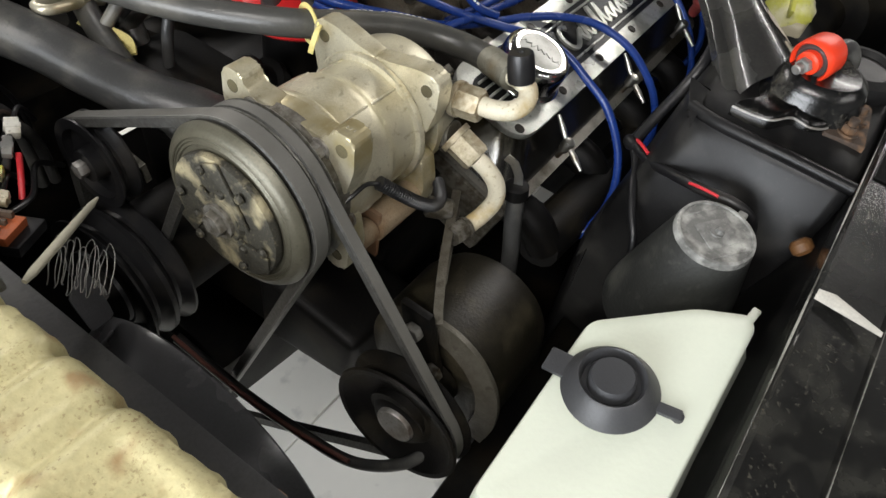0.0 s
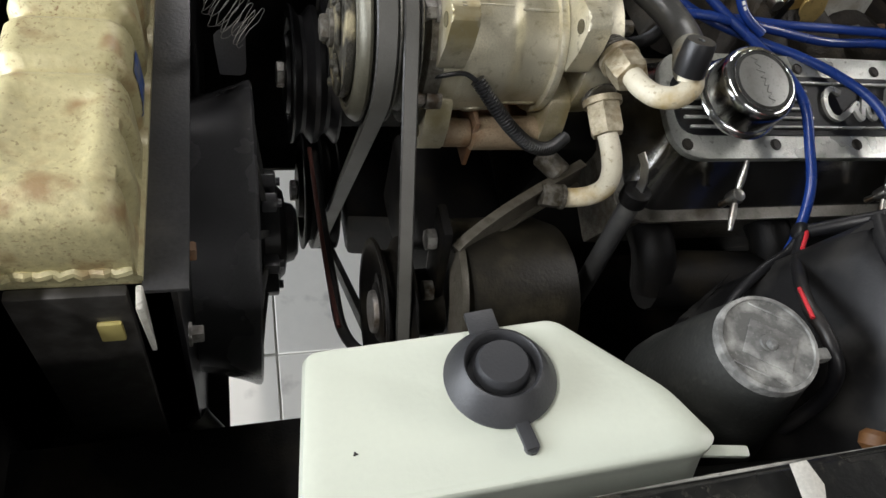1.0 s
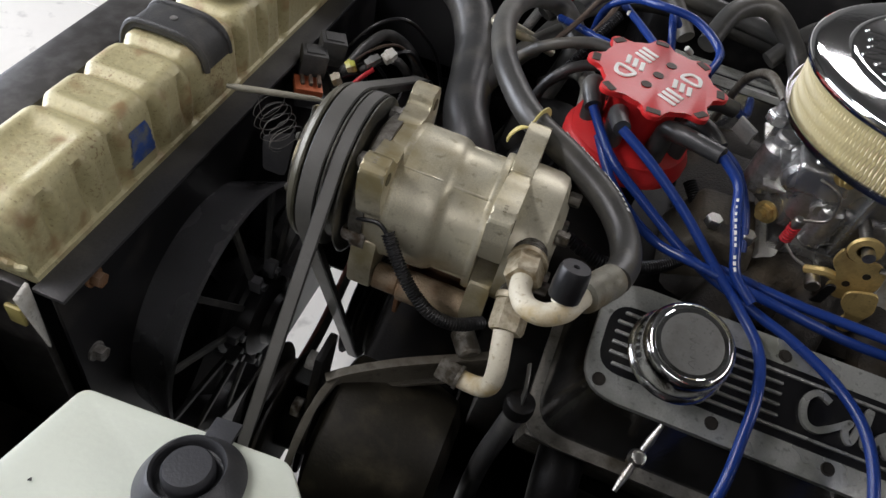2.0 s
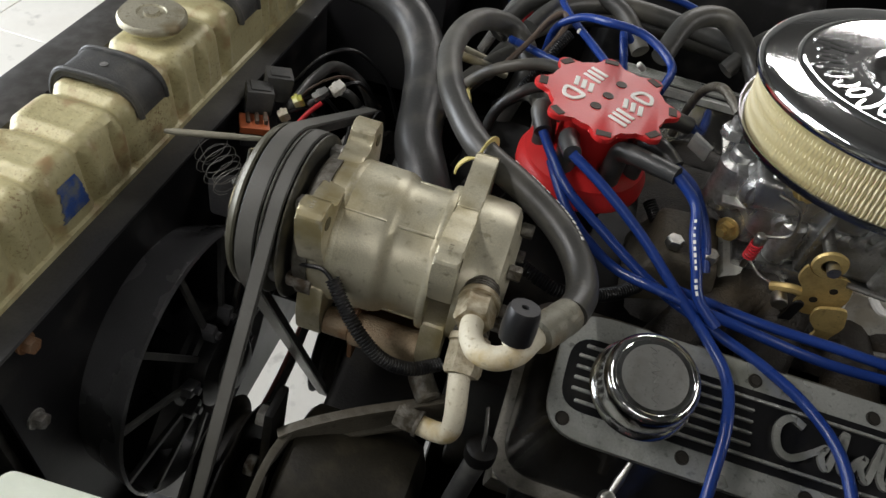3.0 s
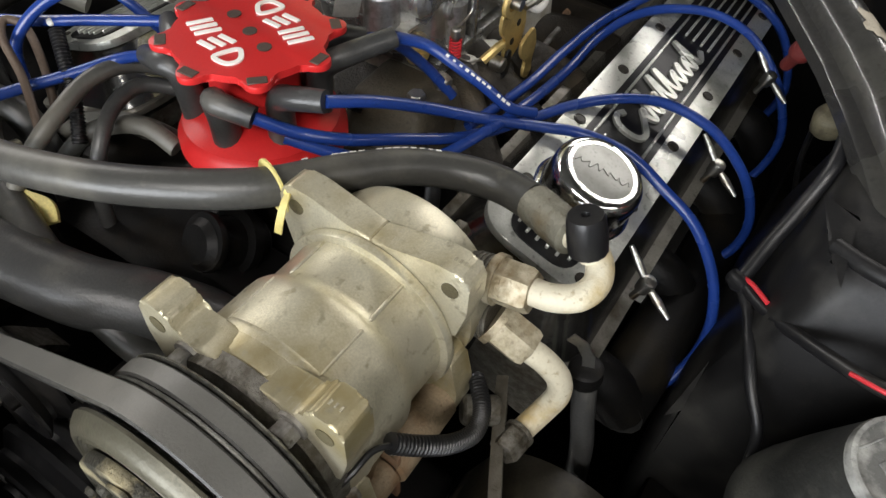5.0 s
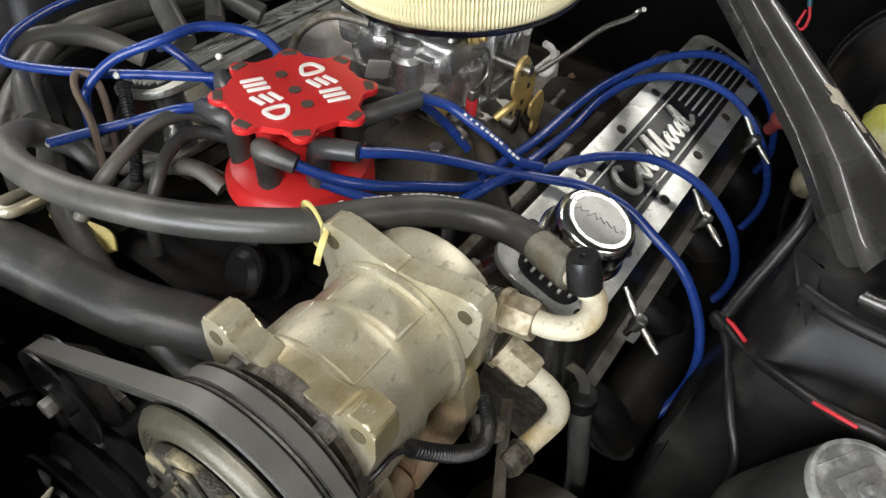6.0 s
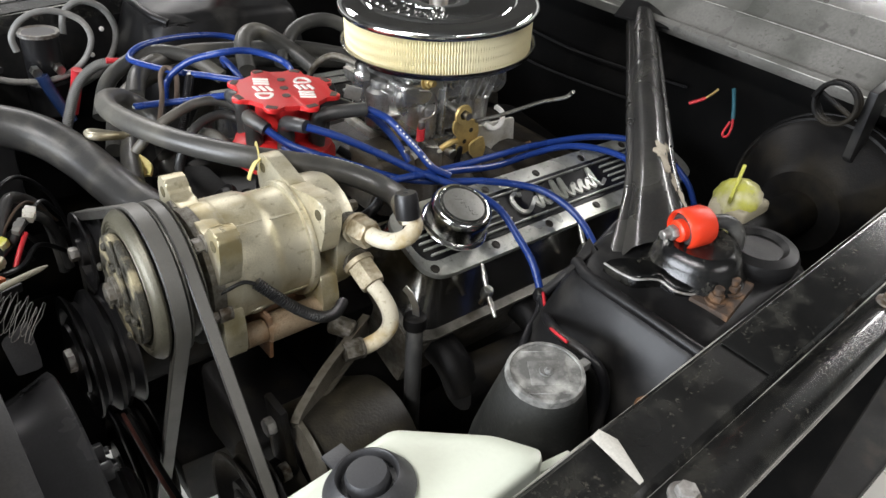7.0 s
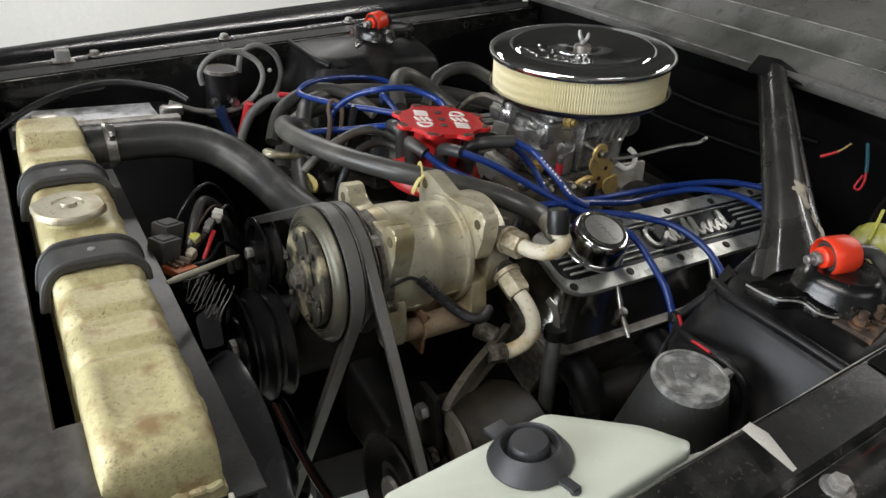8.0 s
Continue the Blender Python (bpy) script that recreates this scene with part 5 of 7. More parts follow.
lathe(bm, [(0, 0), (0.0152, 0), (0.0152, 0.005), (0, 0.005)], axis((0.2150, -0.004, 0.8888), (0.0, -1, 0.15)), 24)
part("upper_nut", bm, mat("stained_nut", (0.40, 0.35, 0.24), 0.5, 0.5, 0.25, 60, 0.25, (0.22, 0.16, 0.08), 0.5, 30), cp)
bm = B()
hexnut(bm, (0.2165, -0.010, 0.850), (0.218, -0.034, 0.839), 0.0140)
lathe(bm, [(0, 0), (0.0152, 0), (0.0152, 0.005), (0, 0.005)], axis((0.2165, -0.008, 0.851), (0.05, -1, -0.45)), 24)
part("lower_nut", bm, mat("stained_nut", (0.4, 0.35, 0.24)), cp)
# clutch and pulley
bm = B()
lathe(bm, [(0, 0.0665), (0.058, 0.0665), (0.0672, 0.0660), (0.0678, 0.0650), (0.0590, 0.0620), (0.0575, 0.0575), (0.0590, 0.0535), (0.0676, 0.0512), (0.0680, 0.0503), (0.0676, 0.0494), (0.0595, 0.0465), (0.0575, 0.0410), (0.0595, 0.0355), (0.0585, 0.031), (0.0, 0.031)], AX, 72)
pul = part("pulley", bm, mat("worn_pulley_steel", (0.10, 0.098, 0.085), 0.38, 0.5, 0.3, 90, 0.2, (0.22, 0.20, 0.14), 0.36, 26), cp, "worn black two-groove pulley")
bm = B()
lathe(bm, [(0, 0.034), (0.060, 0.034), (0.0672, 0.0315), (0.0678, 0.0295), (0.0662, 0.0268), (0.0645, 0.0248), (0.0615, 0.0228), (0.0590, 0.0222), (0.0582, 0.0226), (0.0578, 0.0236), (0.0570, 0.0232), (0.0562, 0.0226), (0.0556, 0.0236), (0.0545, 0.0234), (0.0535, 0.0226), (0.0528, 0.0240), (0.050, 0.0240), (0, 0.0240)], AX, 96)
part("front_lip", bm, mat("olive_lip_steel", (0.115, 0.108, 0.078), 0.40, 0.4, 0.3, 60, 0.08, (0.075, 0.070, 0.05), 0.42, 30), pul, "rolled lip worn to olive-bright metal")
bm = B()
lathe(bm, [(0, 0.0225), (0.0495, 0.0225), (0.050, 0.020), (0.049, 0.0165), (0.046, 0.016), (0.020, 0.0165), (0.018, 0.013), (0, 0.013)], AX, 60)
clu = part("clutch_plate", bm, mat("corroded_clutch", (0.050, 0.047, 0.036), 0.55, 0.3, 0.4, 70, 0.45, (0.40, 0.35, 0.22), 0.36, 42), cp, "corroded clutch plate")
for k in range(3):
    bm = B()
    box(bm, (0.052, 0.016, 0.002), AX @ pose(0, 0, 0.0145, 0, 0, 30 + 120 * k) @ pose(0.018, 0.018, 0), 0.0006)
    part("spring_plate", bm, mat("corroded_clutch", (0.16, 0.15, 0.11)), clu)
    for rr, aa in ((0.040, 8), (0.040, 62), (0.026, 36)):
        bm = B()
        lathe(bm, [(0, 0.003), (0.0025, 0.003), (0.0038, 0.0015), (0.0038, 0), (0, 0)], AX @ pose(0, 0, 0, 0, 0, aa + 120 * k + 30) @ pose(rr, 0, 0.0135, 180, 0, 0), 12)
        part("rivet", bm, mat("corroded_clutch", (0.16, 0.15, 0.11)), clu)
bm = B()
hexnut(bm, (0.014, CY, CZ), (0.004, CY, CZ), 0.010)
rod(bm, (0.016, CY, CZ), (0.010, CY, CZ), 0.014, 18)
part("hub_nut", bm, ALU_DARK, clu)
# coil wire in loom
loom = thing("wire_loom", (0.09, -0.02, 0.84), "black corrugated wire loom from the compressor clutch", "wire loom")
def corrugated(pts, r, m, parent, name="sleeve", pitch=0.0026):
    path = spline(pts, 16)
    dense = []
    step, left = pitch / 4, 0.0
    for a, b in zip(path, path[1:]):
        d = (b - a).length
        while left < d:
            dense.append(a.lerp(b, left / d))
            left += step
        left -= d
    bm = B()
    sweep(bm, dense, circle(r, 10), False, None, [1 + (0.10 if i % 4 < 2 else -0.10) for i in range(len(dense))])
    return part(name, bm, m, parent)
corrugated([(0.109, -0.010, 0.869), (0.124, -0.021, 0.854), (0.141, -0.029, 0.838), (0.160, -0.032, 0.824), (0.180, -0.026, 0.815), (0.20, -0.010, 0.81)], 0.0052, BLACK, loom)
bm = B()
tube(bm, [(0.070, 0.004, 0.855), (0.085, -0.003, 0.866), (0.10, -0.006, 0.871), (0.111, -0.012, 0.867)], 0.0018, 6, 8)
part("lead", bm, BLACK, loom)
rear_loom = thing("wire_loom", (0.279, 0.083, 0.83), "black corrugated wire loom under the distributor wires", "wire loom")
corrugated([(0.234, 0.09, 0.84), (0.255, 0.084, 0.835), (0.279, 0.083, 0.83), (0.317, 0.102, 0.825), (0.344, 0.129, 0.825), (0.352, 0.155, 0.83), (0.347, 0.185, 0.84), (0.333, 0.208, 0.85)], 0.0058, BLACK, rear_loom)
# mounting bracket
bk = thing("compressor_bracket", (0.14, 0.0, 0.77), "rusty and grey steel compressor mounting bracket", "bracket")
bm = B()
rod(bm, (0.10, 0.004, 0.800), (0.122, 0.004, 0.800), 0.0115, 18, 0.001)
rod(bm, (0.122, 0.004, 0.800), (0.180, 0.004, 0.800), 0.0140, 18, 0.002)
part("spacer", bm, mat("tan_corroded_sleeve", (0.36, 0.275, 0.18), 0.6, 0.2, 0.35, 60, 0.3, (0.22, 0.13, 0.065), 0.45, 45), bk, "tan corroded spacer sleeve")
bm = B()
hexnut(bm, (0.099, 0.004, 0.80), (0.090, 0.004, 0.80), 0.010)
part("bolt", bm, RUST, bk)
bm = B()
box(bm, (0.004, 0.05, 0.05), pose(0.124, 0.02, 0.795), 0.001)
box(bm, (0.09, 0.05, 0.005), pose(0.15, 0.045, 0.785), 0.001)
part("plate", bm, RUST, bk)
BRACKET = mat("dull_bracket", (0.115, 0.105, 0.082), 0.45, 0.3, 0.2, 60, 0.2, (0.070, 0.060, 0.044), 0.45, 14)
bm = B()
sweep(bm, spline([(0.224, -0.019, 0.776), (0.19, -0.036, 0.772), (0.15, -0.057, 0.768), (0.118, -0.076, 0.762), (0.104, -0.086, 0.757)], 8), [(-0.014, -0.003), (-0.014, 0.005), (-0.0115, 0.005), (-0.0105, 0.0012), (0.0105, 0.0012), (0.0115, 0.005), (0.014, 0.005), (0.014, -0.003)], False, (0.48, -0.87, 0.12))
part("arm", bm, BRACKET, bk, "bent cast steel arm over the pump")
bm = B()
sweep(bm, spline([(0.106, -0.078, 0.755), (0.101, -0.105, 0.760), (0.099, -0.128, 0.750), (0.098, -0.146, 0.727), (0.098, -0.152, 0.694), (0.098, -0.146, 0.658)], 8), [(-0.010, -0.003), (0.010, -0.003), (0.0105, 0.001), (0.010, 0.003), (-0.010, 0.003), (-0.0105, 0.001)], False, (-1.0, -0.1, 0.2))
part("arc_plate", bm, BRACKET, bk, "curved olive-grey plate round the pump")
bm = B()
hull(bm, [(0.088, -0.085, 0.785), (0.088, -0.055, 0.785), (0.096, -0.085, 0.785), (0.096, -0.055, 0.785), (0.088, -0.125, 0.66), (0.096, -0.125, 0.66), (0.088, -0.09, 0.66), (0.096, -0.09, 0.66)], 0.003)
part("support", bm, GREASE, bk)
for p in ((0.087, -0.075, 0.765), (0.087, -0.10, 0.73)):
    bm = B()
    hexnut(bm, p, (p[0] - 0.008, p[1], p[2]), 0.009)
    part("bolt", bm, DULL_STEEL, bk)

# upper line
ul = thing("suction_line", (0.22, -0.04, 0.89), "cream painted elbow line with black port cap and hose crimp", "pipe")
bm = B()
tube(bm, [(0.2155, -0.028, 0.8935), (0.217, -0.040, 0.895), (0.224, -0.052, 0.8975), (0.236, -0.056, 0.901), (0.248, -0.050, 0.905), (0.254, -0.038, 0.905), (0.2585, -0.028, 0.902)], 0.0080, 8, 18)
part("elbow", bm, CREAM, ul, "cream painted elbow with stains")
bm = B()
rod(bm, (0.2445, -0.0475, 0.908), (0.2445, -0.042, 0.916), 0.0075, 16)
part("service_port", bm, CREAM, ul)
bm = B()
lathe(bm, [(0, 0), (0.0112, 0), (0.0115, 0.009), (0.0108, 0.021), (0.0097, 0.024), (0.0025, 0.024), (0.0018, 0.022), (0, 0.022)], axis((0.2443, -0.044, 0.912), (0.0, 0.28, 0.96)), 14)
part("port_cap", bm, BLACK, ul, "black hexagonal plastic port cap")
bm = B()
a, b = Vector((0.257, -0.031, 0.9025)), Vector((0.281, 0.012, 0.892))
lathe(bm, [(0, 0), (0.0095, 0), (0.0122, 0.0015), (0.0128, 0.010), (0.0119, 0.013), (0.0128, 0.016), (0.0128, 0.024), (0.0119, 0.027), (0.0128, 0.030), (0.0126, 0.040), (0, 0.041)], axis(a, b - a), 20)
part("crimp_sleeve", bm, mat("stained_crimp", (0.25, 0.24, 0.19), 0.5, 0.4, 0.25, 60, 0.25, (0.18, 0.14, 0.08), 0.45, 30), ul, "stained crimped hose sleeve")
h1 = thing("suction_hose", (0.28, 0.012, 0.892), "thick grey-black rubber air-conditioning hose", "hose")
bm = B()
tube(bm, [(0.278, 0.006, 0.893), (0.283, 0.03, 0.890), (0.276, 0.058, 0.891), (0.255, 0.085, 0.896), (0.220, 0.110, 0.902), (0.182, 0.131, 0.908), (0.155, 0.165, 0.908), (0.130, 0.215, 0.905), (0.112, 0.28, 0.900), (0.110, 0.35, 0.890), (0.125, 0.395, 0.882), (0.155, 0.42, 0.865), (0.18, 0.40, 0.84), (0.17, 0.35, 0.80), (0.14, 0.30, 0.74)], 0.0120, 8, 20)
rb = part("rubber", bm, HOSE, h1)
printed(spline([(0.276, 0.058, 0.891), (0.255, 0.085, 0.896), (0.220, 0.110, 0.902), (0.182, 0.131, 0.908)], 16), 0.0121, 6, 40, 2, (-0.2, 0.75, 0.6), rb, (0.004, 0.003))
zt = thing("zip_tie", (0.18, 0.115, 0.915), "yellowed nylon zip tie round the hose", "zip tie")
bm = B()
sweep(bm, [Vector((0.184, 0.128, 0.908)) + Vector((0.0155 * math.cos(a) * 0.35, 0.0155 * math.cos(a) * 0.95, 0.0155 * math.sin(a))) for a in np.linspace(0, 2 * math.pi, 25)[:-1]], [(-0.0022, -0.0006), (0.0022, -0.0006), (0.0022, 0.0006), (-0.0022, 0.0006)], True, (1, -0.35, 0))
part("strap", bm, YELLOW, zt)
bm = B()
box(bm, (0.006, 0.006, 0.005), pose(0.181, 0.112, 0.917, 20, 10, 30), 0.001)
sweep(bm, spline([(0.181, 0.112, 0.917), (0.172, 0.108, 0.916), (0.166, 0.107, 0.908), (0.164, 0.108, 0.899)], 5), [(-0.0022, -0.0006), (0.0022, -0.0006), (0.0022, 0.0006), (-0.0022, 0.0006)], False, (-1, -0.3, 0.2))
part("head", bm, YELLOW, zt)
# lower line
ll = thing("discharge_line", (0.22, -0.05, 0.80), "cream painted lower elbow line with grimy end nut", "pipe")
bm = B()
tube(bm, [(0.217, -0.034, 0.840), (0.2195, -0.045, 0.833), (0.2225, -0.055, 0.820), (0.2225, -0.058, 0.804), (0.217, -0.054, 0.789), (0.206, -0.049, 0.780), (0.195, -0.047, 0.779)], 0.0080, 8, 18)
part("elbow", bm, CREAM, ll)
bm = B()
hexnut(bm, (0.197, -0.047, 0.779), (0.179, -0.045, 0.780), 0.0104)
part("end_nut", bm, ALU_DARK, ll, "grimy hexagonal end nut")
bm = B()
rod(bm, (0.199, -0.0475, 0.779), (0.196, -0.047, 0.779), 0.0105, 18)
part("collar", bm, ALU_DARK, ll)
bm = B()
rod(bm, (0.20, -0.03, 0.787), (0.185, -0.01, 0.79), 0.010, 16, 0.002)
part("valve_stub", bm, ALU_DARK, ll)

# ---- drive ----
IDL = (0.245, 0.778, 0.040)
CRK = (MID, 0.45, 0.075)
PSP = (-0.095, 0.691, 0.050)
WPP = (MID, 0.653, 0.070)
for nm, circ, x, hw, lab in (("drive_belt", [(CY, CZ, 0.0655), IDL, CRK], 0.0410, 0.0074, "dusty rubber drive belt round compressor and idler"),
                         ("drive_belt", [(CY, CZ, 0.0645), (PSP[0], PSP[1], 0.054), CRK], 0.0575, 0.0056, "dusty rubber drive belt round compressor, steering pump and crank")):
    bm = B()
    path = [Vector((x, y, z)) for y, z in belt_path(circ)]
    dense = []
    for a, b in zip(path, path[1:] + path[:1]):
        k = max(1, int((b - a).length / 0.03))
        dense += [a.lerp(b, i / k) for i in range(k)]
    t = bmesh.new()
    n = len(dense)
    rings = []
    for i in range(n):
        tg = (dense[(i + 1) % n] - dense[i - 1]).normalized()
        out = Vector((1, 0, 0)).cross(tg).normalized() * -1
        c = sum(dense, Vector()) / n
        if out.dot(dense[i] - c) < 0:
            out = -out
        rings.append([t.verts.new(dense[i] + Vector((u, 0, 0)) + out * w) for u, w in ((-hw, 0.0025), (-hw + 0.0010, 0.0035), (hw - 0.0010, 0.0035), (hw, 0.0025), (hw - 0.002, -0.006), (0.002 - hw, -0.006))])
    for i in range(n):
        p, q = rings[i], rings[(i + 1) % n]
        for j in range(6):
            t.faces.new((p[j], p[(j + 1) % 6], q[(j + 1) % 6], q[j]))
    add(bm, t)
    bt2 = thing(nm, dense[0], lab, "belt", "drive belts")
    part("carcass", bm, BELT, bt2)
    bm = B()
    line = []
    for i in range(n):
        tg = (dense[(i + 1) % n] - dense[i - 1]).normalized()
        out = Vector((1, 0, 0)).cross(tg).normalized()
        if out.dot(dense[i] - c) < 0:
            out = -out
        line.append(dense[i] + out * 0.0036)
    sweep(bm, line, [(-0.0003, 0.0012 - hw), (0.0003, 0.0012 - hw), (0.0003, hw - 0.0012), (-0.0003, hw - 0.0012)], True, (1, 0, 0))
    part("worn_back", bm, BELT_BACK, bt2, "worn lighter back of the belt")

def pulley(name, y, z, r, x0, x1, m, label, hub=0.4, grooves=1):
    th = thing(name, (x0, y, z), label, "pulley")
    prof = [(0, x1), (r * 0.9, x1)]
    w = (x1 - x0) / grooves
    for g in range(grooves):
        xb = x1 - g * w
        prof += [(r + 0.004, xb), (r + 0.004, xb - w * 0.1), (r * 0.9, xb - w * 0.42), (r * 0.9, xb - w * 0.58), (r + 0.004, xb - w * 0.9), (r + 0.004, xb - w)]
    prof += [(r * 0.86, x0), (r * 0.84, x0 + 0.008), (r * hub, x0 + 0.010), (r * hub * 0.95, x0 - 0.004), (0, x0 - 0.004)]
    bm = B()
    lathe(bm, prof, Matrix.Translation((0, y, z)) @ pose(0, 0, 0, 0, 90, 0), 48)
    part("sheave", bm, m, th)
    bm = B()
    hexnut(bm, (x0 - 0.004, y, z), (x0 - 0.013, y, z), r * 0.2)
    part("hub_bolt", bm, DULL_STEEL, th)
    return th


pulley("idler_pulley", IDL[0], IDL[1], IDL[2], 0.031, 0.051, BLACK, "black idler pulley under the belt")
pulley("crank_pulley", CRK[0], CRK[1], CRK[2], 0.022, 0.066, GREASE, "greasy black two-groove crankshaft pulley", 0.5, 2)
pp = thing("steering_pump_pulley", (0.03, PSP[0], PSP[1]), "black dished steering pump pulley", "pulley")
bm = B()
lathe(bm, [(0, 0.058), (0.050, 0.057), (0.060, 0.056), (0.0618, 0.0545), (0.0615, 0.053), (0.052, 0.0475), (0.0505, 0.0425), (0.052, 0.0375), (0.0605, 0.0335), (0.0618, 0.0320), (0.0605, 0.0300), (0.056, 0.0305), (0.050, 0.037), (0.040, 0.040), (0.030, 0.041), (0.024, 0.034), (0.020, 0.033), (0, 0.033)], Matrix.Translation((0.014, PSP[0], PSP[1])) @ pose(0, 0, 0, 0, 90, 0), 56)
part("sheave", bm, GREASE, pp)
bm = B()
lathe(bm, [(0.010, 0.029), (0.017, 0.029), (0.018, 0.031), (0.018, 0.036), (0.010, 0.036)], Matrix.Translation((0.014, PSP[0], PSP[1])) @ pose(0, 0, 0, 0, 90, 0), 32)
part("hub_ring", bm, DULL_STEEL, pp, "worn bare hub ring")
pulley("water_pump_pulley", WPP[0], WPP[1], WPP[2], 0.0, 0.05, BLACK, "black two-groove water pump pulley", 0.62, 2)
bm = B()
sweep(bm, spline([(0.058, 0.205, 0.775), (0.059, 0.245, 0.778), (0.062, 0.285, 0.765), (0.090, 0.30, 0.72)], 6), [(-0.012, -0.003), (0.012, -0.003), (0.012, 0.003), (-0.012, 0.003)], False, (1, 0, 0.2))
solo("idler_bracket", bm, ALU_DARK, "grimy grey steel idler bracket", "bracket")
# steering pump
ps = thing("steering_pump", (0.15, -0.09, 0.63), "oily brown power steering pump with round reservoir", "pump")
bm = B()
lathe(bm, [(0, 0.105), (0.053, 0.105), (0.066, 0.109), (0.069, 0.112), (0.069, 0.185), (0.062, 0.205), (0.045, 0.213), (0, 0.214)], Matrix.Translation((0, -0.088, 0.692)) @ pose(0, 0, 0, 0, 90, 0), 48)
part("reservoir", bm, DRUM, ps, "oily brown-black reservoir drum")
bm = B()
rod(bm, (0.05, -0.093, 0.695), (0.10, -0.093, 0.70), 0.028, 20)
part("pump_body", bm, GREASE, ps)
# dipstick
dp = thing("dipstick", (0.25, -0.07, 0.70), "black engine dipstick tube with steel pull loop", "dipstick")
bm = B()
tube(bm, [(0.248, -0.066, 0.798), (0.243, -0.074, 0.765), (0.238, -0.084, 0.72), (0.24, -0.09, 0.62)], 0.0085, 6, 14)
part("tube", bm, RUBBER, dp)
bm = B()
lathe(bm, [(0, 0), (0.0115, 0), (0.012, 0.004), (0.0115, 0.012), (0.009, 0.014), (0, 0.014)], axis((0.248, -0.066, 0.796), (-0.02, 0.1, 1)), 20)
part("cap", bm, GREASE, dp)
bm = B()
sweep(bm, [Vector((0.248, -0.066, 0.808)), Vector((0.2475, -0.064, 0.820)), Vector((0.245, -0.058, 0.832)), Vector((0.243, -0.05, 0.836))], [(-0.004, -0.0006), (0.004, -0.0006), (0.004, 0.0006), (-0.004, 0.0006)], False, (1, 0.3, 0))
part("blade", bm, STEEL, dp, "bare flat steel pull")

# ---- cooling ----
rad = thing("radiator", (-0.157, 0.17, 0.40), "brass radiator with aged cream top tank", "radiator")
bm = B()
t = bmesh.new()
sections = []
ys = np.linspace(-0.128, 0.475, 420)
grooves = (-0.017, 0.033, 0.086, 0.165, 0.25, 0.36)
flutes = (-0.097, -0.060, -0.020, 0.032, 0.070, 0.165, 0.205, 0.25, 0.345, 0.385)


def flute(y):
    """Depth of the pressed flutes in the tank's side, each with a raised bead behind it."""
    return sum(0.0026 * math.exp(-((y - q - 0.0105) / 0.0038) ** 2) - 0.0068 * math.exp(-((y - q) / 0.0046) ** 2) for q in flutes)


for y in ys:
    g = max(math.exp(-((y - q) / 0.0065) ** 2) for q in grooves)
    e = min(1.0, (y + 0.128) / 0.03, (0.475 - y) / 0.02)
    e = math.sqrt(max(0.0, 1 - (1 - max(0, e)) ** 2)) * 0.35 + 0.65
    dip = 0.0046 * (lambda q: q * q * (3 - 2 * q))(max(0.0, min(1.0, (y + 0.106) / 0.018, (-0.030 - y) / 0.016))) + 0.0014 * max(0.0, min(1.0, (y + 0.006) / 0.006, (0.022 - y) / 0.006)) + 0.0014 * max(0.0, min(1.0, (y - 0.044) / 0.006, (0.075 - y) / 0.006))
    rib = flute(y)
    hw = 0.0375 - 0.0045 * g
    zt = 0.815 + (0.064 - 0.0055 * g) * e
    cx = -0.157
    prof = [(cx - 0.042, 0.808), (cx - 0.042, 0.816), (cx - hw - 0.002, 0.818), (cx - hw - 0.001, zt - 0.030), (cx - hw, zt - 0.012), (cx - hw + 0.003, zt - 0.005), (cx - hw + 0.008, zt - 0.0012), (cx - hw + 0.012, zt), (cx - hw + 0.016, zt - 0.25 * dip), (cx - hw + 0.020, zt - 0.75 * dip), (cx - hw + 0.024, zt - dip), (cx, zt + 0.0004 - dip), (cx + hw - 0.024, zt - dip), (cx + hw - 0.020, zt - 0.75 * dip), (cx + hw - 0.016, zt - 0.25 * dip),
            (cx + hw - 0.012, zt), (cx + hw - 0.008, zt - 0.0012), (cx + hw - 0.003, zt - 0.005), (cx + hw + 0.55 * rib, zt - 0.012), (cx + hw + 0.001 + rib, zt - 0.022), (cx + hw + 0.0015 + rib, zt - 0.038), (cx + hw + 0.002 + 0.4 * rib, 0.826), (cx + hw + 0.002, 0.818), (cx + 0.042, 0.816), (cx + 0.042, 0.808)]
    sections.append([t.verts.new((x, y, z)) for x, z in prof])
for p, q in zip(sections, sections[1:]):
    for j in range(len(p)):
        t.faces.new((p[j], p[(j + 1) % len(p)], q[(j + 1) % len(p)], q[j]))
t.faces.new(sections[0])
t.faces.new(sections[-1])
add(bm, t)
tank = part("top_tank", bm, BRASS, rad, "cream top tank with brown stains and pressed ribs")
bm = B()
box(bm, (0.05, 0.60, 0.53), pose(-0.157, 0.17, 0.543), 0.003)
part("core", bm, mat("black_core", (0.03, 0.03, 0.032), 0.6, 0.3, 0.3, 200, 0.6), rad)
for y in (-0.133, 0.475):
    bm = B()
    box(bm, (0.066, 0.008, 0.42), pose(-0.157, y, 0.60), 0.002)
    part("side_strap", bm, SUPPORT, rad)
bm = B()
box(bm, (0.015, 0.004, 0.022), pose(-0.138, -0.139, 0.770), 0.002)
part("sticker", bm, YELLOW, rad, "small yellow sticker")
# blue paint smeared on the ribbed side of the tank


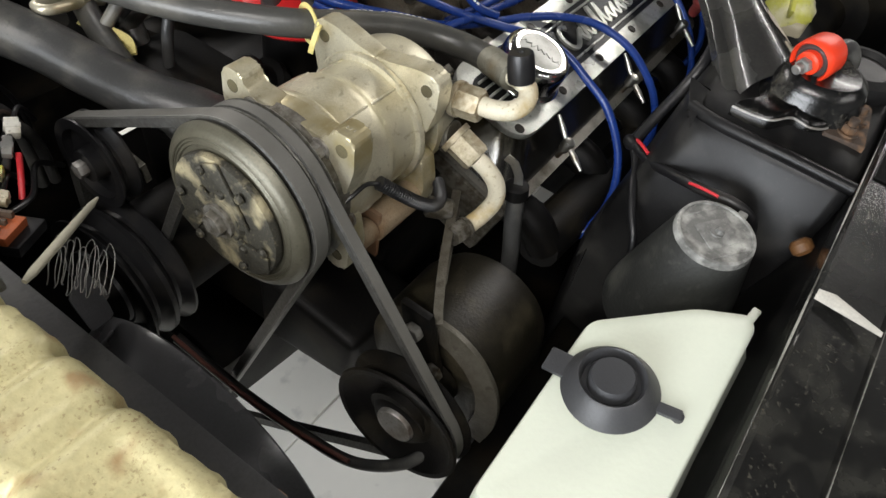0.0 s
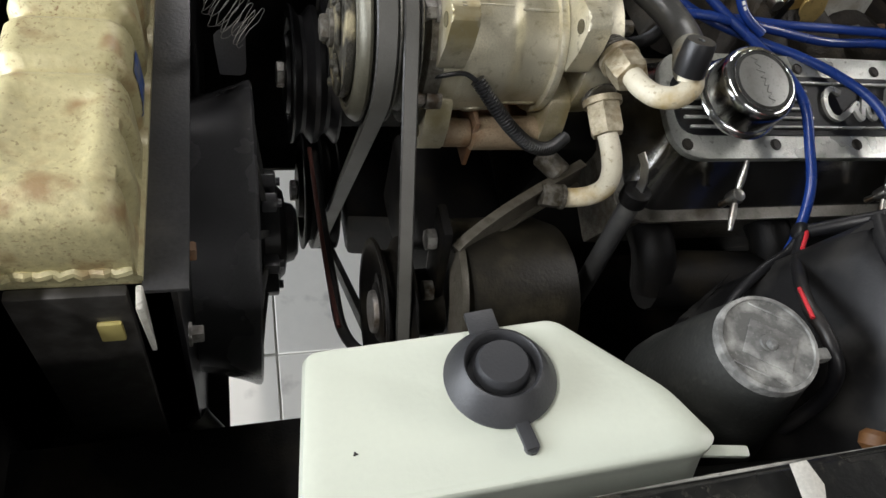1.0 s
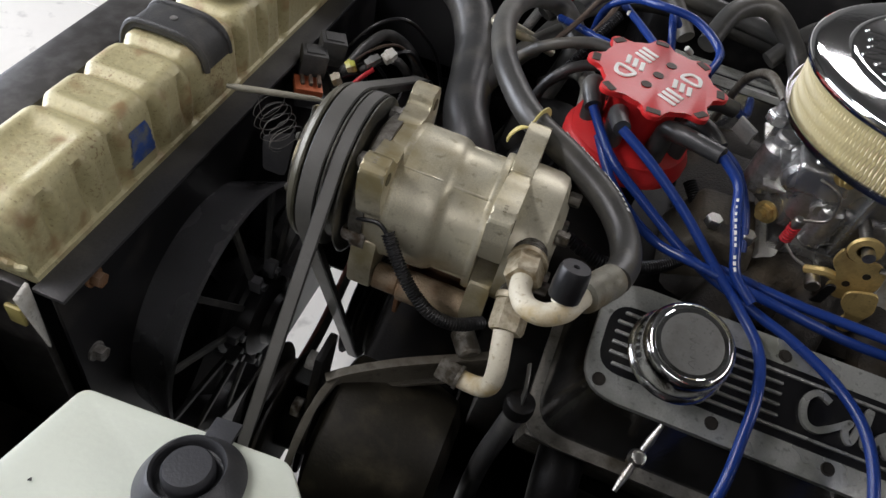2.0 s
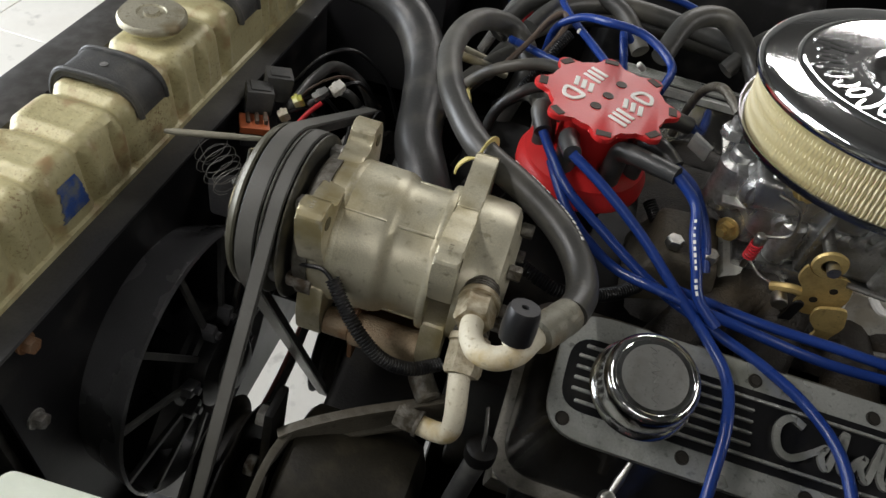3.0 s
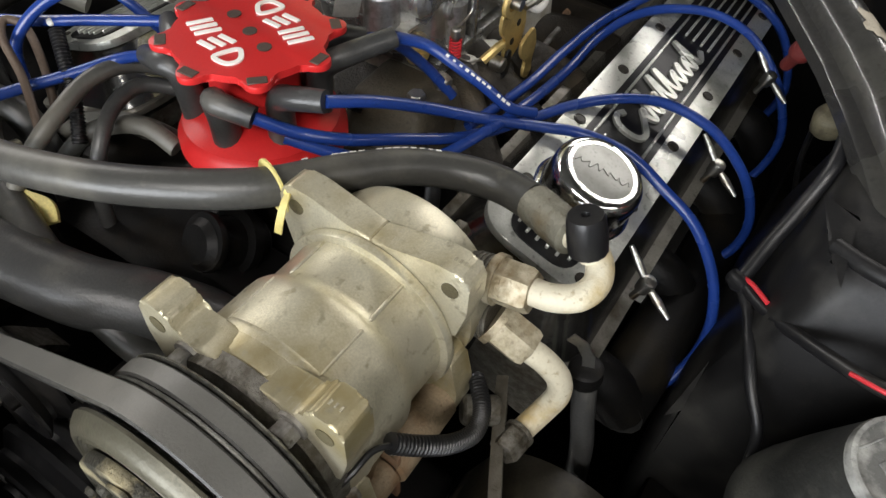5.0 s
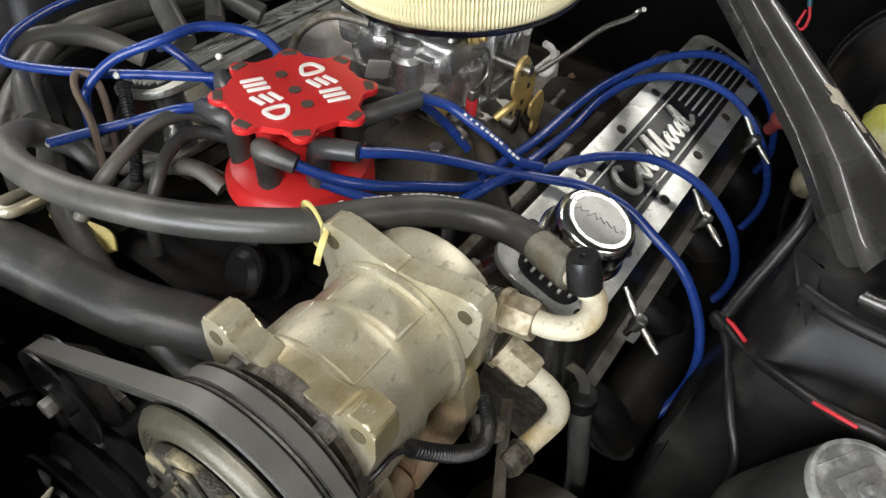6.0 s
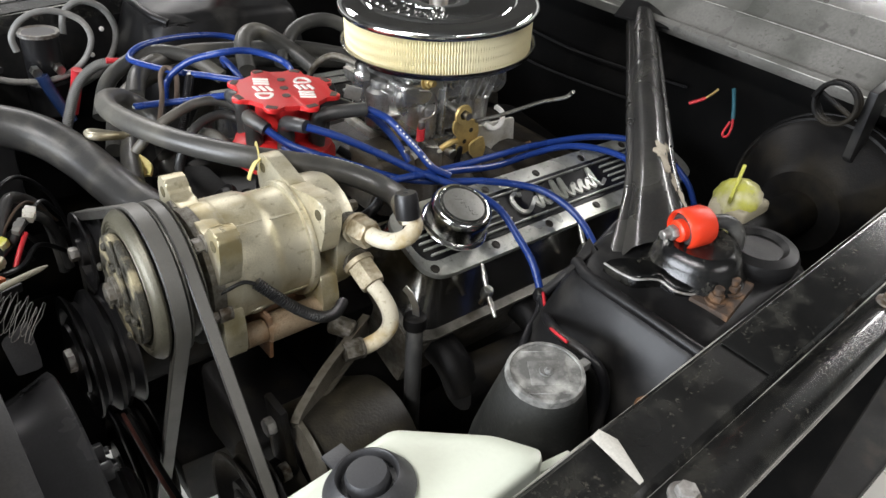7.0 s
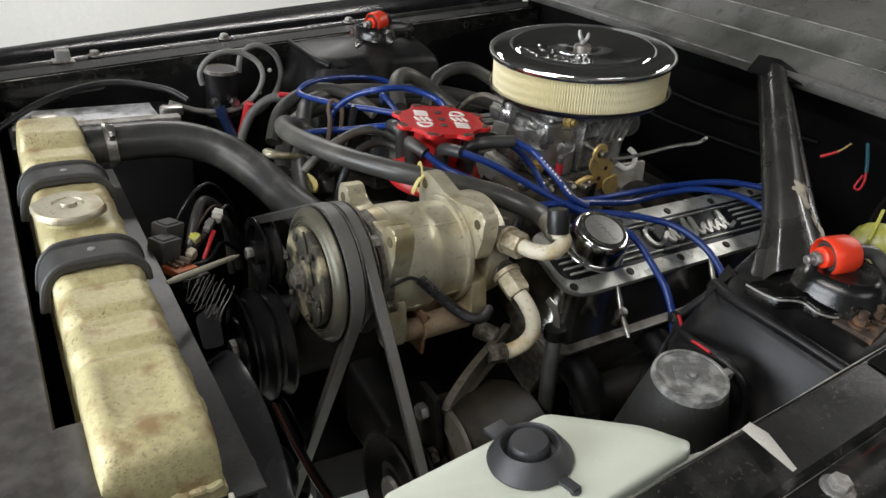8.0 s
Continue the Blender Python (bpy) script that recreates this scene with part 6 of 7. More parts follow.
def tank_side(y, z):
    g = max(math.exp(-((y - q) / 0.0065) ** 2) for q in grooves)
    rib = flute(y)
    hw, top = 0.0375 - 0.0045 * g, 0.815 + 0.064 - 0.0055 * g
    levels = [(0.818, hw + 0.002), (0.826, hw + 0.002 + 0.4 * rib), (top - 0.038, hw + 0.0015 + rib), (top - 0.022, hw + 0.001 + rib), (top - 0.012, hw + 0.55 * rib)]
    return -0.157 + float(np.interp(z, [q for q, w in levels], [w for q, w in levels])) + 0.0007


random.seed(21)
bm = B()
t = bmesh.new()
rows = []
for j in range(13):
    z = 0.829 + 0.0028 * j
    y0 = -0.010 + 0.0009 * j * 0.5 + random.uniform(-0.002, 0.002)
    y1 = 0.022 - (0.004 if j > 8 else 0.0) + random.uniform(-0.0025, 0.002)
    rows.append([t.verts.new((tank_side(y, z), y, z)) for y in np.linspace(y0, y1, 18)])
for p, q in zip(rows, rows[1:]):
    for k in range(17):
        t.faces.new((p[k], p[k + 1], q[k + 1], q[k]))
add(bm, t)
part("paint_mark", bm, BLUETAPE, tank, "smeared blue paint mark")
bm = B()
sweep(bm, [Vector((-0.194 + 0.0037 * k, -0.1285 + 0.0012 * math.sin(k * 2.3), 0.823 + 0.001 * math.sin(k * 1.7))) for k in range(21)], circle(0.0035, 8))
part("solder_seam", bm, BRASS, tank, "lumpy solder seam")
bm = B()
hull(bm, [(-0.118, -0.136, 0.82), (-0.114, -0.136, 0.82), (-0.118, -0.150, 0.815), (-0.114, -0.150, 0.815), (-0.118, -0.140, 0.74), (-0.114, -0.140, 0.74), (-0.118, -0.136, 0.74)], 0.0008, 1)
part("end_bracket", bm, PALE, rad, "pale bent end bracket")
# filler
bm = B()
rod(bm, (-0.165, 0.208, 0.872), (-0.165, 0.208, 0.886), 0.024, 28, 0.003)
part("filler_neck", bm, BRASS, rad)
bm = B()
lathe(bm, [(0, 0), (0.030, 0), (0.032, 0.002), (0.032, 0.006), (0.030, 0.0085), (0.014, 0.010), (0.013, 0.008), (0.008, 0.008), (0.007, 0.0115), (0, 0.012)], axis((-0.165, 0.208, 0.886), (0, 0, 1)), 40, lambda a: 1 + 0.08 * max(0, math.cos(2 * a + 0.7)) ** 12)
part("cap", bm, mat("worn_zinc", (0.5, 0.47, 0.36), 0.4, 0.6, 0.15, 60, 0.2, (0.3, 0.25, 0.15), 0.4, 30), rad, "pale metal pressure cap")
for y in (0.122, 0.305):
    sb = thing("radiator_bracket", (-0.158, y, 0.845), "black rubber saddle bracket over the radiator tank", "bracket", "radiator brackets")
    bm = B()
    sweep(bm, spline([(-0.203, y, 0.845), (-0.199, y, 0.868), (-0.190, y, 0.882), (-0.175, y, 0.886), (-0.140, y, 0.886), (-0.126, y, 0.881), (-0.118, y, 0.871), (-0.116, y, 0.860)], 6), [(-0.021, -0.004), (0.021, -0.004), (0.021, 0.002), (-0.021, 0.002)], False, (0.001, 0, 1))
    part("saddle", bm, MATTE, sb)
    for d in (-0.019, 0.019):
        bm = B()
        tube(bm, [(-0.204, y + d, 0.845), (-0.200, y + d, 0.869), (-0.190, y + d, 0.884), (-0.175, y + d, 0.8885), (-0.140, y + d, 0.8885), (-0.125, y + d, 0.883), (-0.117, y + d, 0.872), (-0.115, y + d, 0.859)], 0.003, 5, 8)
        part("rolled_edge", bm, MATTE, sb)
    bm = B()
    rod(bm, (-0.158, y, 0.886), (-0.158, y, 0.8895), 0.0035, 10)
    part("rivet", bm, DULL_STEEL, sb)
bm = B()
hull(bm, [(-0.195, 0.40, 0.86), (-0.12, 0.40, 0.86), (-0.195, 0.475, 0.86), (-0.12, 0.475, 0.86), (-0.19, 0.41, 0.893), (-0.125, 0.41, 0.893), (-0.19, 0.47, 0.893), (-0.125, 0.47, 0.893)], 0.008, 3)
rod(bm, (-0.125, 0.44, 0.858), (-0.10, 0.44, 0.858), 0.022, 24)
part("outlet", bm, BRASS, rad)
h2 = thing("radiator_hose", (0.0, 0.40, 0.83), "thick black upper radiator hose", "hose")
bm = B()
tube(bm, [(-0.118, 0.44, 0.858), (-0.07, 0.438, 0.862), (-0.01, 0.428, 0.862), (0.04, 0.402, 0.850), (0.072, 0.355, 0.832), (0.088, 0.30, 0.820), (0.102, 0.238, 0.815), (0.122, 0.197, 0.808), (0.142, 0.166, 0.788), (0.158, 0.148, 0.75)], 0.0245, 8, 24)
part("rubber", bm, RUBBER, h2)
bm = B()
tube(bm, [(-0.119, 0.44, 0.858), (-0.108, 0.44, 0.859)], 0.0262, 3, 24)
part("cuff", bm, RUBBER, h2, "thicker cut end of the hose")
hc = thing("hose_clamp", (-0.092, 0.438, 0.860), "bright steel worm-drive hose clamp", "hose clamp")
bm = B()
lathe(bm, [(0.0268, -0.006), (0.0278, -0.006), (0.0278, 0.006), (0.0268, 0.006)], axis((-0.092, 0.4385, 0.8605), (1, -0.03, 0.06)), 40)
part("band", bm, STEEL, hc)
for q in np.linspace(0.6, 2.6, 9):
    bm = B()
    box(bm, (0.007, 0.0014, 0.0012), Matrix.Translation((-0.092, 0.4385 + 0.0278 * math.cos(q), 0.8605 + 0.0278 * math.sin(q))) @ pose(0, 0, 0, math.degrees(q) - 90, 0, 0), 0)
    part("band_slot", bm, mat("dark_hole", (0.03, 0.027, 0.02), 0.8), hc)
bm = B()
box(bm, (0.011, 0.013, 0.008), pose(-0.092, 0.425, 0.885, 30, 0, 0), 0.002)
rod(bm, (-0.092, 0.415, 0.884), (-0.092, 0.409, 0.880), 0.004, 8)
part("screw_housing", bm, STEEL, hc)
h3 = thing("heater_hose", (0.12, 0.30, 0.80), "black rubber heater hose with dust", "hose", "heater hoses")
bm = B()
tube(bm, [(0.17, 0.43, 0.84), (0.14, 0.38, 0.835), (0.115, 0.31, 0.83), (0.10, 0.24, 0.815), (0.10, 0.17, 0.79), (0.12, 0.14, 0.76)], 0.0115, 8, 16)
part("rubber", bm, HOSE, h3)
for pts in ([(0.17, 0.44, 0.86), (0.20, 0.49, 0.875), (0.27, 0.53, 0.875), (0.36, 0.53, 0.87), (0.45, 0.50, 0.87), (0.55, 0.47, 0.85)], [(0.13, 0.42, 0.80), (0.17, 0.50, 0.83), (0.25, 0.56, 0.84), (0.38, 0.56, 0.84), (0.55, 0.52, 0.83)], [(0.32, 0.42, 0.88), (0.34, 0.47, 0.905), (0.38, 0.50, 0.905), (0.42, 0.48, 0.88), (0.44, 0.44, 0.86)]):
    h = thing("heater_hose", pts[0], "black rubber heater hose with dust", "hose", "heater hoses")
    bm = B()
    tube(bm, pts, 0.012, 8, 16)
    part("rubber", bm, HOSE, h)
# shroud and electric fan
sh = thing("fan_shroud", (-0.09, 0.17, 0.40), "black sheet fan shroud behind the radiator", "fan shroud")
bm = B()
box(bm, (0.027, 0.61, 0.004), pose(-0.1025, 0.17, 0.809), 0.001)
part("top_flange", bm, mat("dusty_shroud_flange", (0.055, 0.055, 0.058), 0.36, 0.0, 0.3, 40, 0.08, (0.10, 0.098, 0.095), 0.35, 14), sh, "dusty satin black flange under the tank")
bm = B()
box(bm, (0.004, 0.61, 0.53), pose(-0.098, 0.17, 0.543), 0.001)
part("panel", bm, BLACK, sh)
for y, z in ((-0.098, 0.796), (-0.118, 0.718)):
    bm = B()
    hexnut(bm, (-0.096, y, z), (-0.086, y, z), 0.007)
    lathe(bm, [(0, 0), (0.009, 0), (0.009, 0.002), (0, 0.002)], axis((-0.096, y, z), (1, 0, 0)), 16)
    part("bolt", bm, RUST if z > 0.75 else DULL_STEEL, sh, "corroded shroud bolt")
FY, FZ, FR = 0.038, 0.620, 0.146
fan = thing("electric_fan", (-0.06, FY, FZ), "black electric radiator fan with flared ring and thin spokes", "fan")
AF = Matrix.Translation((0, FY, FZ)) @ pose(0, 0, 0, 0, 90, 0)
bm = B()
lathe(bm, [(FR - 0.017, -0.097), (FR - 0.015, -0.088), (FR - 0.0125, -0.078), (FR - 0.0055, -0.058), (FR - 0.001, -0.048), (FR - 0.0005, -0.0445), (FR - 0.003, -0.0425), (FR - 0.005, -0.0445), (FR - 0.009, -0.058), (FR - 0.016, -0.078), (FR - 0.021, -0.097)], AF, 96)
part("ring", bm, SATIN, fan, "satin grey-black flared fan ring")
bm = B()
lathe(bm, [(0, -0.080), (0.054, -0.080), (0.057, -0.066), (0.055, -0.050), (0.050, -0.046), (0.050, -0.040), (0.046, -0.036), (0.046, -0.022), (0.041, -0.017), (0.030, -0.015), (0.028, -0.008), (0.022, -0.004), (0, -0.003)], AF, 48)
motor = part("motor", bm, BLACK, fan, "stepped black motor can")
c = Vector((0, FY, FZ))
for k in range(12):
    a = radians(6 + 30 * k)
    d, e = Vector((0, math.cos(a), math.sin(a))), Vector((0, -math.sin(a), math.cos(a)))
    bm = B()
    sweep(bm, [c + d * 0.050 + Vector((-0.034, 0, 0)), c + d * 0.09 + Vector((-0.040, 0, 0)), c + d * (FR - 0.003) + Vector((-0.047, 0, 0))], [(-0.003, -0.0022), (0.003, -0.0022), (0.0035, 0.0), (0.003, 0.0022), (-0.003, 0.0022)], False, (1, 0, 0))
    sk = part("spoke", bm, MATTE, fan)
    if k % 3 != 1:
        bm = B()
        box(bm, (0.014, 0.020, 0.010), Matrix.Translation(c + d * 0.056 + Vector((-0.031, 0, 0))) @ pose(0, 0, 0, math.degrees(a)), 0.0025)
        rod(bm, c + d * 0.056 + Vector((-0.024, 0, 0)), c + d * 0.056 + Vector((-0.020, 0, 0)), 0.004, 10)
        part("clip", bm, SATIN, sk, "satin mounting clip on the motor rim")
for k in range(8):
    a = 2 * math.pi * k / 8
    d, e = Vector((0, math.cos(a), math.sin(a))), Vector((0, -math.sin(a), math.cos(a)))
    bm = B()
    t = bmesh.new()
    rows = [[t.verts.new(c + d * r + e * (u * w + r * r * 2) + Vector((-0.072 + u * w * 0.5, 0, 0))) for u in (-1, 0, 1)] for r, w in ((0.050, 0.014), (0.08, 0.020), (0.105, 0.023), (0.121, 0.022))]
    for p, q in zip(rows, rows[1:]):
        for m in range(2):
            t.faces.new((p[m], p[m + 1], q[m + 1], q[m]))
    bmesh.ops.solidify(t, geom=t.faces[:], thickness=0.002)
    add(bm, t)
    part("blade", bm, BLACK, fan)
lp = thing("return_hose", (0.03, 0.0, 0.60), "black rubber return hose with a thin reddish strip along it", "hose")
path = [(0.024, 0.16, 0.60), (0.028, 0.075, 0.582), (0.030, 0.0, 0.586), (0.032, -0.065, 0.602), (0.045, -0.112, 0.640), (0.07, -0.13, 0.67)]
bm = B()
tube(bm, path, 0.0056, 8, 12)
part("rubber", bm, RUBBER, lp)
# reddish strip stands for the reddish highlight along the hose
bm = B()
tube(bm, [(x - 0.004, y + 0.001, z + 0.006) for x, y, z in path[:4]], 0.0024, 8, 8)
part("lead", bm, mat("copper_brown", (0.38, 0.16, 0.13), 0.45), lp, "thin reddish strip in place of the hose's highlight")

# ---- relay, stick and spring at the shroud ----
rl = thing("relay_box", (-0.07, 0.27, 0.79), "two black relays on an orange and black socket", "relay")
for q in ((-0.066, 0.266, 0.812), (-0.076, 0.240, 0.807)):
    bm = B()
    box(bm, (0.028, 0.024, 0.030), pose(*q, 0, 10, 32), 0.002)
    box(bm, (0.020, 0.016, 0.002), Matrix.Translation(q) @ pose(0, 0, 0, 0, 10, 32) @ pose(0, 0, 0.0155), 0.0008)
    part("relay", bm, MATTE, rl)
bm = B()
box(bm, (0.040, 0.085, 0.010), pose(-0.074, 0.232, 0.786, 0, 10, 30), 0.002)
part("socket", bm, BLACK, rl)
bm = B()
box(bm, (0.030, 0.026, 0.008), pose(-0.067, 0.211, 0.796, 0, 10, 30), 0.0015)
tray = part("fuse_tray", bm, ORANGE, rl, "orange-red fuse tray")
for k in range(3):
    bm = B()
    box(bm, (0.004, 0.016, 0.006), pose(-0.074 + 0.008 * k, 0.211 + 0.004 * k, 0.801, 0, 10, 30), 0.001)
    part("fuse", bm, BROWN, tray)
for pts, m, r, nm in (([(-0.050, 0.252, 0.790), (-0.043, 0.256, 0.802), (-0.029, 0.278, 0.824), (-0.013, 0.302, 0.830), (0.011, 0.321, 0.802), (0.022, 0.330, 0.76), (0.026, 0.335, 0.70)], RUBBER, 0.0062, "thick black wiring loom by the relays"),
                      ([(-0.030, 0.262, 0.800), (-0.012, 0.278, 0.812), (0.006, 0.292, 0.806), (0.022, 0.305, 0.77), (0.028, 0.31, 0.72)], RUBBER, 0.0052, "thick black wiring loom by the relays"),
                      ([(-0.034, 0.238, 0.786), (-0.024, 0.248, 0.800), (-0.014, 0.262, 0.808)], REDWIRE, 0.0026, "short red relay lead"),
                      ([(-0.060, 0.285, 0.80), (-0.03, 0.300, 0.838), (0.0, 0.322, 0.842), (0.03, 0.345, 0.80), (0.045, 0.36, 0.74)], BLACK, 0.0022, "thin black relay lead"),
                      ([(-0.052, 0.236, 0.782), (-0.028, 0.232, 0.790), (-0.004, 0.262, 0.790), (0.03, 0.29, 0.75)], BLACK, 0.0026, "thin black relay lead"),
                      ([(-0.05, 0.246, 0.790), (-0.03, 0.266, 0.818), (0.0, 0.300, 0.822), (0.03, 0.335, 0.77)], BROWN, 0.0016, "thin brown relay lead")):
    wire(pts, r, m, nm, "relay_lead", False, "relay leads")
st = thing("thin_stick", (-0.06, 0.128, 0.84), "thin pale pointed stick across the shroud", "stick")
bm = B()
sweep(bm, [Vector((-0.100, 0.109, 0.8465)).lerp(Vector((-0.019, 0.148, 0.838)), s) for s in (0, 0.1, 0.5, 0.9, 1)], circle(0.0032, 10), False, None, [0.6, 1, 1, 0.8, 0.3])
part("shaft", bm, mat("pale_wood", (0.45, 0.43, 0.34), 0.5, 0.2), st)
sp = thing("wire_coil", (-0.058, 0.130, 0.80), "loose coil of thin bare wire hanging from the stick", "wire")
random.seed(5)
turns = []
for k in range(9 * 14 + 1):
    a, f = 2 * math.pi * k / 14, k / (9 * 14)
    r = 0.0165 + 0.0035 * math.sin(2.3 * a / 6.28 + 1) - 0.004 * abs(f - 0.5)
    q = Vector((-0.072, 0.132, 0.822)).lerp(Vector((-0.042, 0.116, 0.800)), f)
    turns.append(q + Vector((-0.35, 0.12, -0.93)).normalized() * 1.2 * r * math.cos(a) + Vector((0.54, 0.84, -0.10)).normalized() * r * math.sin(a) + Vector((random.uniform(-1, 1), random.uniform(-1, 1), random.uniform(-1, 1))) * 0.0008)
bm = B()
tube(bm, turns, 0.00036, 2, 5)
part("coil", bm, GREY_CABLE, sp)
bm = B()
tube(bm, [(-0.070, 0.122, 0.842), (-0.076, 0.124, 0.834), (-0.078, 0.130, 0.815), turns[0]], 0.00048, 6, 5)
part("hook", bm, GREY_CABLE, sp)
bm = B()
hull(bm, [(-0.075, 0.125, 0.79), (-0.045, 0.145, 0.79), (-0.07, 0.115, 0.75), (-0.045, 0.12, 0.745), (-0.06, 0.15, 0.755)], 0.004)
part("holder", bm, mat("cloudy_grey_plastic", (0.10, 0.10, 0.105), 0.3), sp)

# ---- white tank ----
wt = thing("coolant_tank", (0.08, -0.245, 0.64), "translucent white plastic coolant tank with black cap", "tank")
plan_top = round_poly([(-0.027, -0.190), (0.124, -0.190), (0.174, -0.248), (0.188, -0.281), (0.178, -0.288), (-0.038, -0.288)], 0.008, 5)
plan = round_poly([(-0.027, -0.190), (0.124, -0.190), (0.174, -0.248), (0.189, -0.290), (0.180, -0.299), (-0.039, -0.299)], 0.008, 5)


def tank_z(x, y):
    return 0.829 + 0.13 * (x + 0.02) - 0.15 * (y + 0.196)


bm = B()
t = bmesh.new()
cx, cy = 0.07, -0.25
lev = []
# the front wall leans in under the top
for ins, dz, lean in ((0.16, 0.0, 0.0), (0.06, -0.0004, 0.0), (0.022, -0.002, 0.0), (0.006, -0.007, 0.0), (0.0, -0.018, 0.001), (0.0, -0.042, 0.010), (0.02, -0.19, 0.085), (0.06, -0.2, 0.09)):
    lev.append([t.verts.new((cx + (x - cx) * (1 - ins) + lean * max(0.0, min(1.0, (0.06 - x) / 0.085)), cy + (y - cy) * (1 - ins), tank_z(x, y) + dz)) for x, y in (plan_top if dz > -0.02 else plan)])
for p, q in zip(lev, lev[1:]):
    for j in range(len(p)):
        t.faces.new((p[j], p[(j + 1) % len(p)], q[(j + 1) % len(p)], q[j]))
t.faces.new(lev[0])
t.faces.new(lev[-1])
add(bm, t)
part("body", bm, WHITE_PL, wt, "milky white moulded tank")
NC = Vector((-0.13, 0.15, 1)).normalized()
c0 = Vector((0.0785, -0.227, tank_z(0.0785, -0.227)))
bm = B()
lathe(bm, [(0, -0.006), (0.024, -0.006), (0.026, 0.004), (0, 0.004)], axis(c0, NC), 32)
part("neck", bm, WHITE_PL, wt)
bm = B()
lathe(bm, [(0.0, 0.002), (0.0315, 0.002), (0.032, 0.004), (0.0235, 0.0165), (0.0215, 0.018), (0.020, 0.016), (0.019, 0.010), (0.0155, 0.0095), (0.0150, 0.017), (0.0135, 0.0195), (0.0, 0.020)], axis(c0, NC), 48)
part("cap", bm, mat("charcoal_cap_plastic", (0.045, 0.046, 0.049), 0.45, 0.0, 0.2, 60, 0.1), wt, "charcoal flared cap with centre button")
for d, L in ((Vector((0.13, -0.99, 0)), 0.037), (Vector((-0.05, 1.0, 0)), 0.036)):
    bm = B()
    d = (d - NC * d.dot(NC)).normalized()
    q = c0 + d * (L - 0.002)
    box(bm, (0.022, 0.008 if d.y < 0 else 0.018, 0.0035), Matrix.Translation(q + NC * 0.004) @ Matrix((d, NC.cross(d), NC)).transposed().to_4x4(), 0.001)
    if d.y < 0:
        rod(bm, q + d.normalized() * 0.009 + NC * 0.004, q + d.normalized() * 0.009 - NC * 0.006, 0.004, 10)
    part("cap_strap", bm, mat("charcoal_cap_plastic", (0.045, 0.046, 0.049)), wt)
bm = B()
box(bm, (0.040, 0.007, 0.005), pose(0.196, -0.283, 0.847, 0, 0, -8), 0.002)
part("mounting_tab", bm, WHITE_PL, wt)

bm = B()
lathe(bm, [(0, 0.0005), (0.0009, 0.0004), (0.0012, 0.0), (0, -0.0004)], axis((-0.006, -0.257, tank_z(-0.006, -0.257)), (-0.13, 0.15, 1)), 12, lambda a: 1 + 0.3 * math.cos(3 * a))
part("ink_dot", bm, BLACK, wt, "small black speck on the tank")

# ---- canister ----
cn = thing("vapor_canister", (0.235, -0.235, 0.76), "black flared plastic canister with grey scuffed lid", "canister")
NCN = Vector((-0.10, -0.05, 1)).normalized()
ct = Vector((0.239, -0.232, 0.875))
bm = B()
lathe(bm, [(0, -0.115), (0.050, -0.115), (0.054, -0.11), (0.052, -0.095), (0.0425, -0.05), (0.0330, -0.010), (0.0318, -0.006), (0, -0.006)], axis(ct, NCN), 44)
part("body", bm, CANISTER, cn)
bm = B()
lathe(bm, [(0, -0.008), (0.0315, -0.008), (0.0319, -0.004), (0.0308, 0.0), (0.0284, 0.0005), (0.028, -0.001), (0.006, -0.001), (0.005, 0.0008), (0, 0.001)], axis(ct, NCN), 40)
box(bm, (0.012, 0.008, 0.008), Matrix.Translation(ct + Vector((0.0335, -0.01, -0.004))), 0.002)
clid = part("lid", bm, LID, cn, "grey lid with worn streaks")
ML = axis(ct, NCN)
bm = B()
box(bm, (0.030, 0.024, 0.0012), ML @ pose(0.002, 0.0, -0.0008, 0, 0, 28), 0.0005, 2)
part("raised_panel", bm, LID, clid)
bm = B()
lathe(bm, [(0, 0.0035), (0.002, 0.0033), (0.0034, 0.0015), (0.0036, 0), (0, 0)], ML @ pose(0.002, 0.0, 0.0006), 14)
part("centre_pip", bm, LID, clid)
for q in (-0.021, 0.021):
    bm = B()
    box(bm, (0.034, 0.0012, 0.0010), ML @ pose(0, 0, -0.0008, 0, 0, 28) @ pose(0, q, 0), 0.0004, 1)
    part("ridge", bm, LID, clid)
for pts, r in (([(0.362, -0.124, 0.828), (0.340, -0.147, 0.832), (0.310, -0.176, 0.852), (0.288, -0.206, 0.868), (0.284, -0.232, 0.873), (0.289, -0.250, 0.862), (0.294, -0.258, 0.835), (0.285, -0.264, 0.80)], 0.0046),
               ([(0.362, -0.124, 0.826), (0.345, -0.137, 0.820), (0.322, -0.147, 0.815), (0.300, -0.160, 0.802), (0.284, -0.176, 0.783), (0.276, -0.184, 0.74)], 0.0038),
               ([(0.358, -0.124, 0.826), (0.385, -0.130, 0.846), (0.41, -0.138, 0.870), (0.43, -0.143, 0.894), (0.47, -0.140, 0.912)], 0.0056)):
    wire(pts, r, BLACK, "black taped wiring harness by the tower", "harness", False, "harnesses")
bm = B()
lathe(bm, [(0, -0.010), (0.005, -0.008), (0.0078, 0.0), (0.006, 0.007), (0, 0.010)], axis((0.360, -0.124, 0.827), (0.5, 0.6, -0.2)), 16)
solo("tape_wrap", bm, BLACK, "black tape wrapped round the harness joint", "tape")
wire([(0.368, -0.119, 0.826), (0.355, -0.131, 0.835), (0.341, -0.145, 0.838)], 0.0017, REDWIRE, "short red wire beside the harness", "red_lead", False, "red leads")
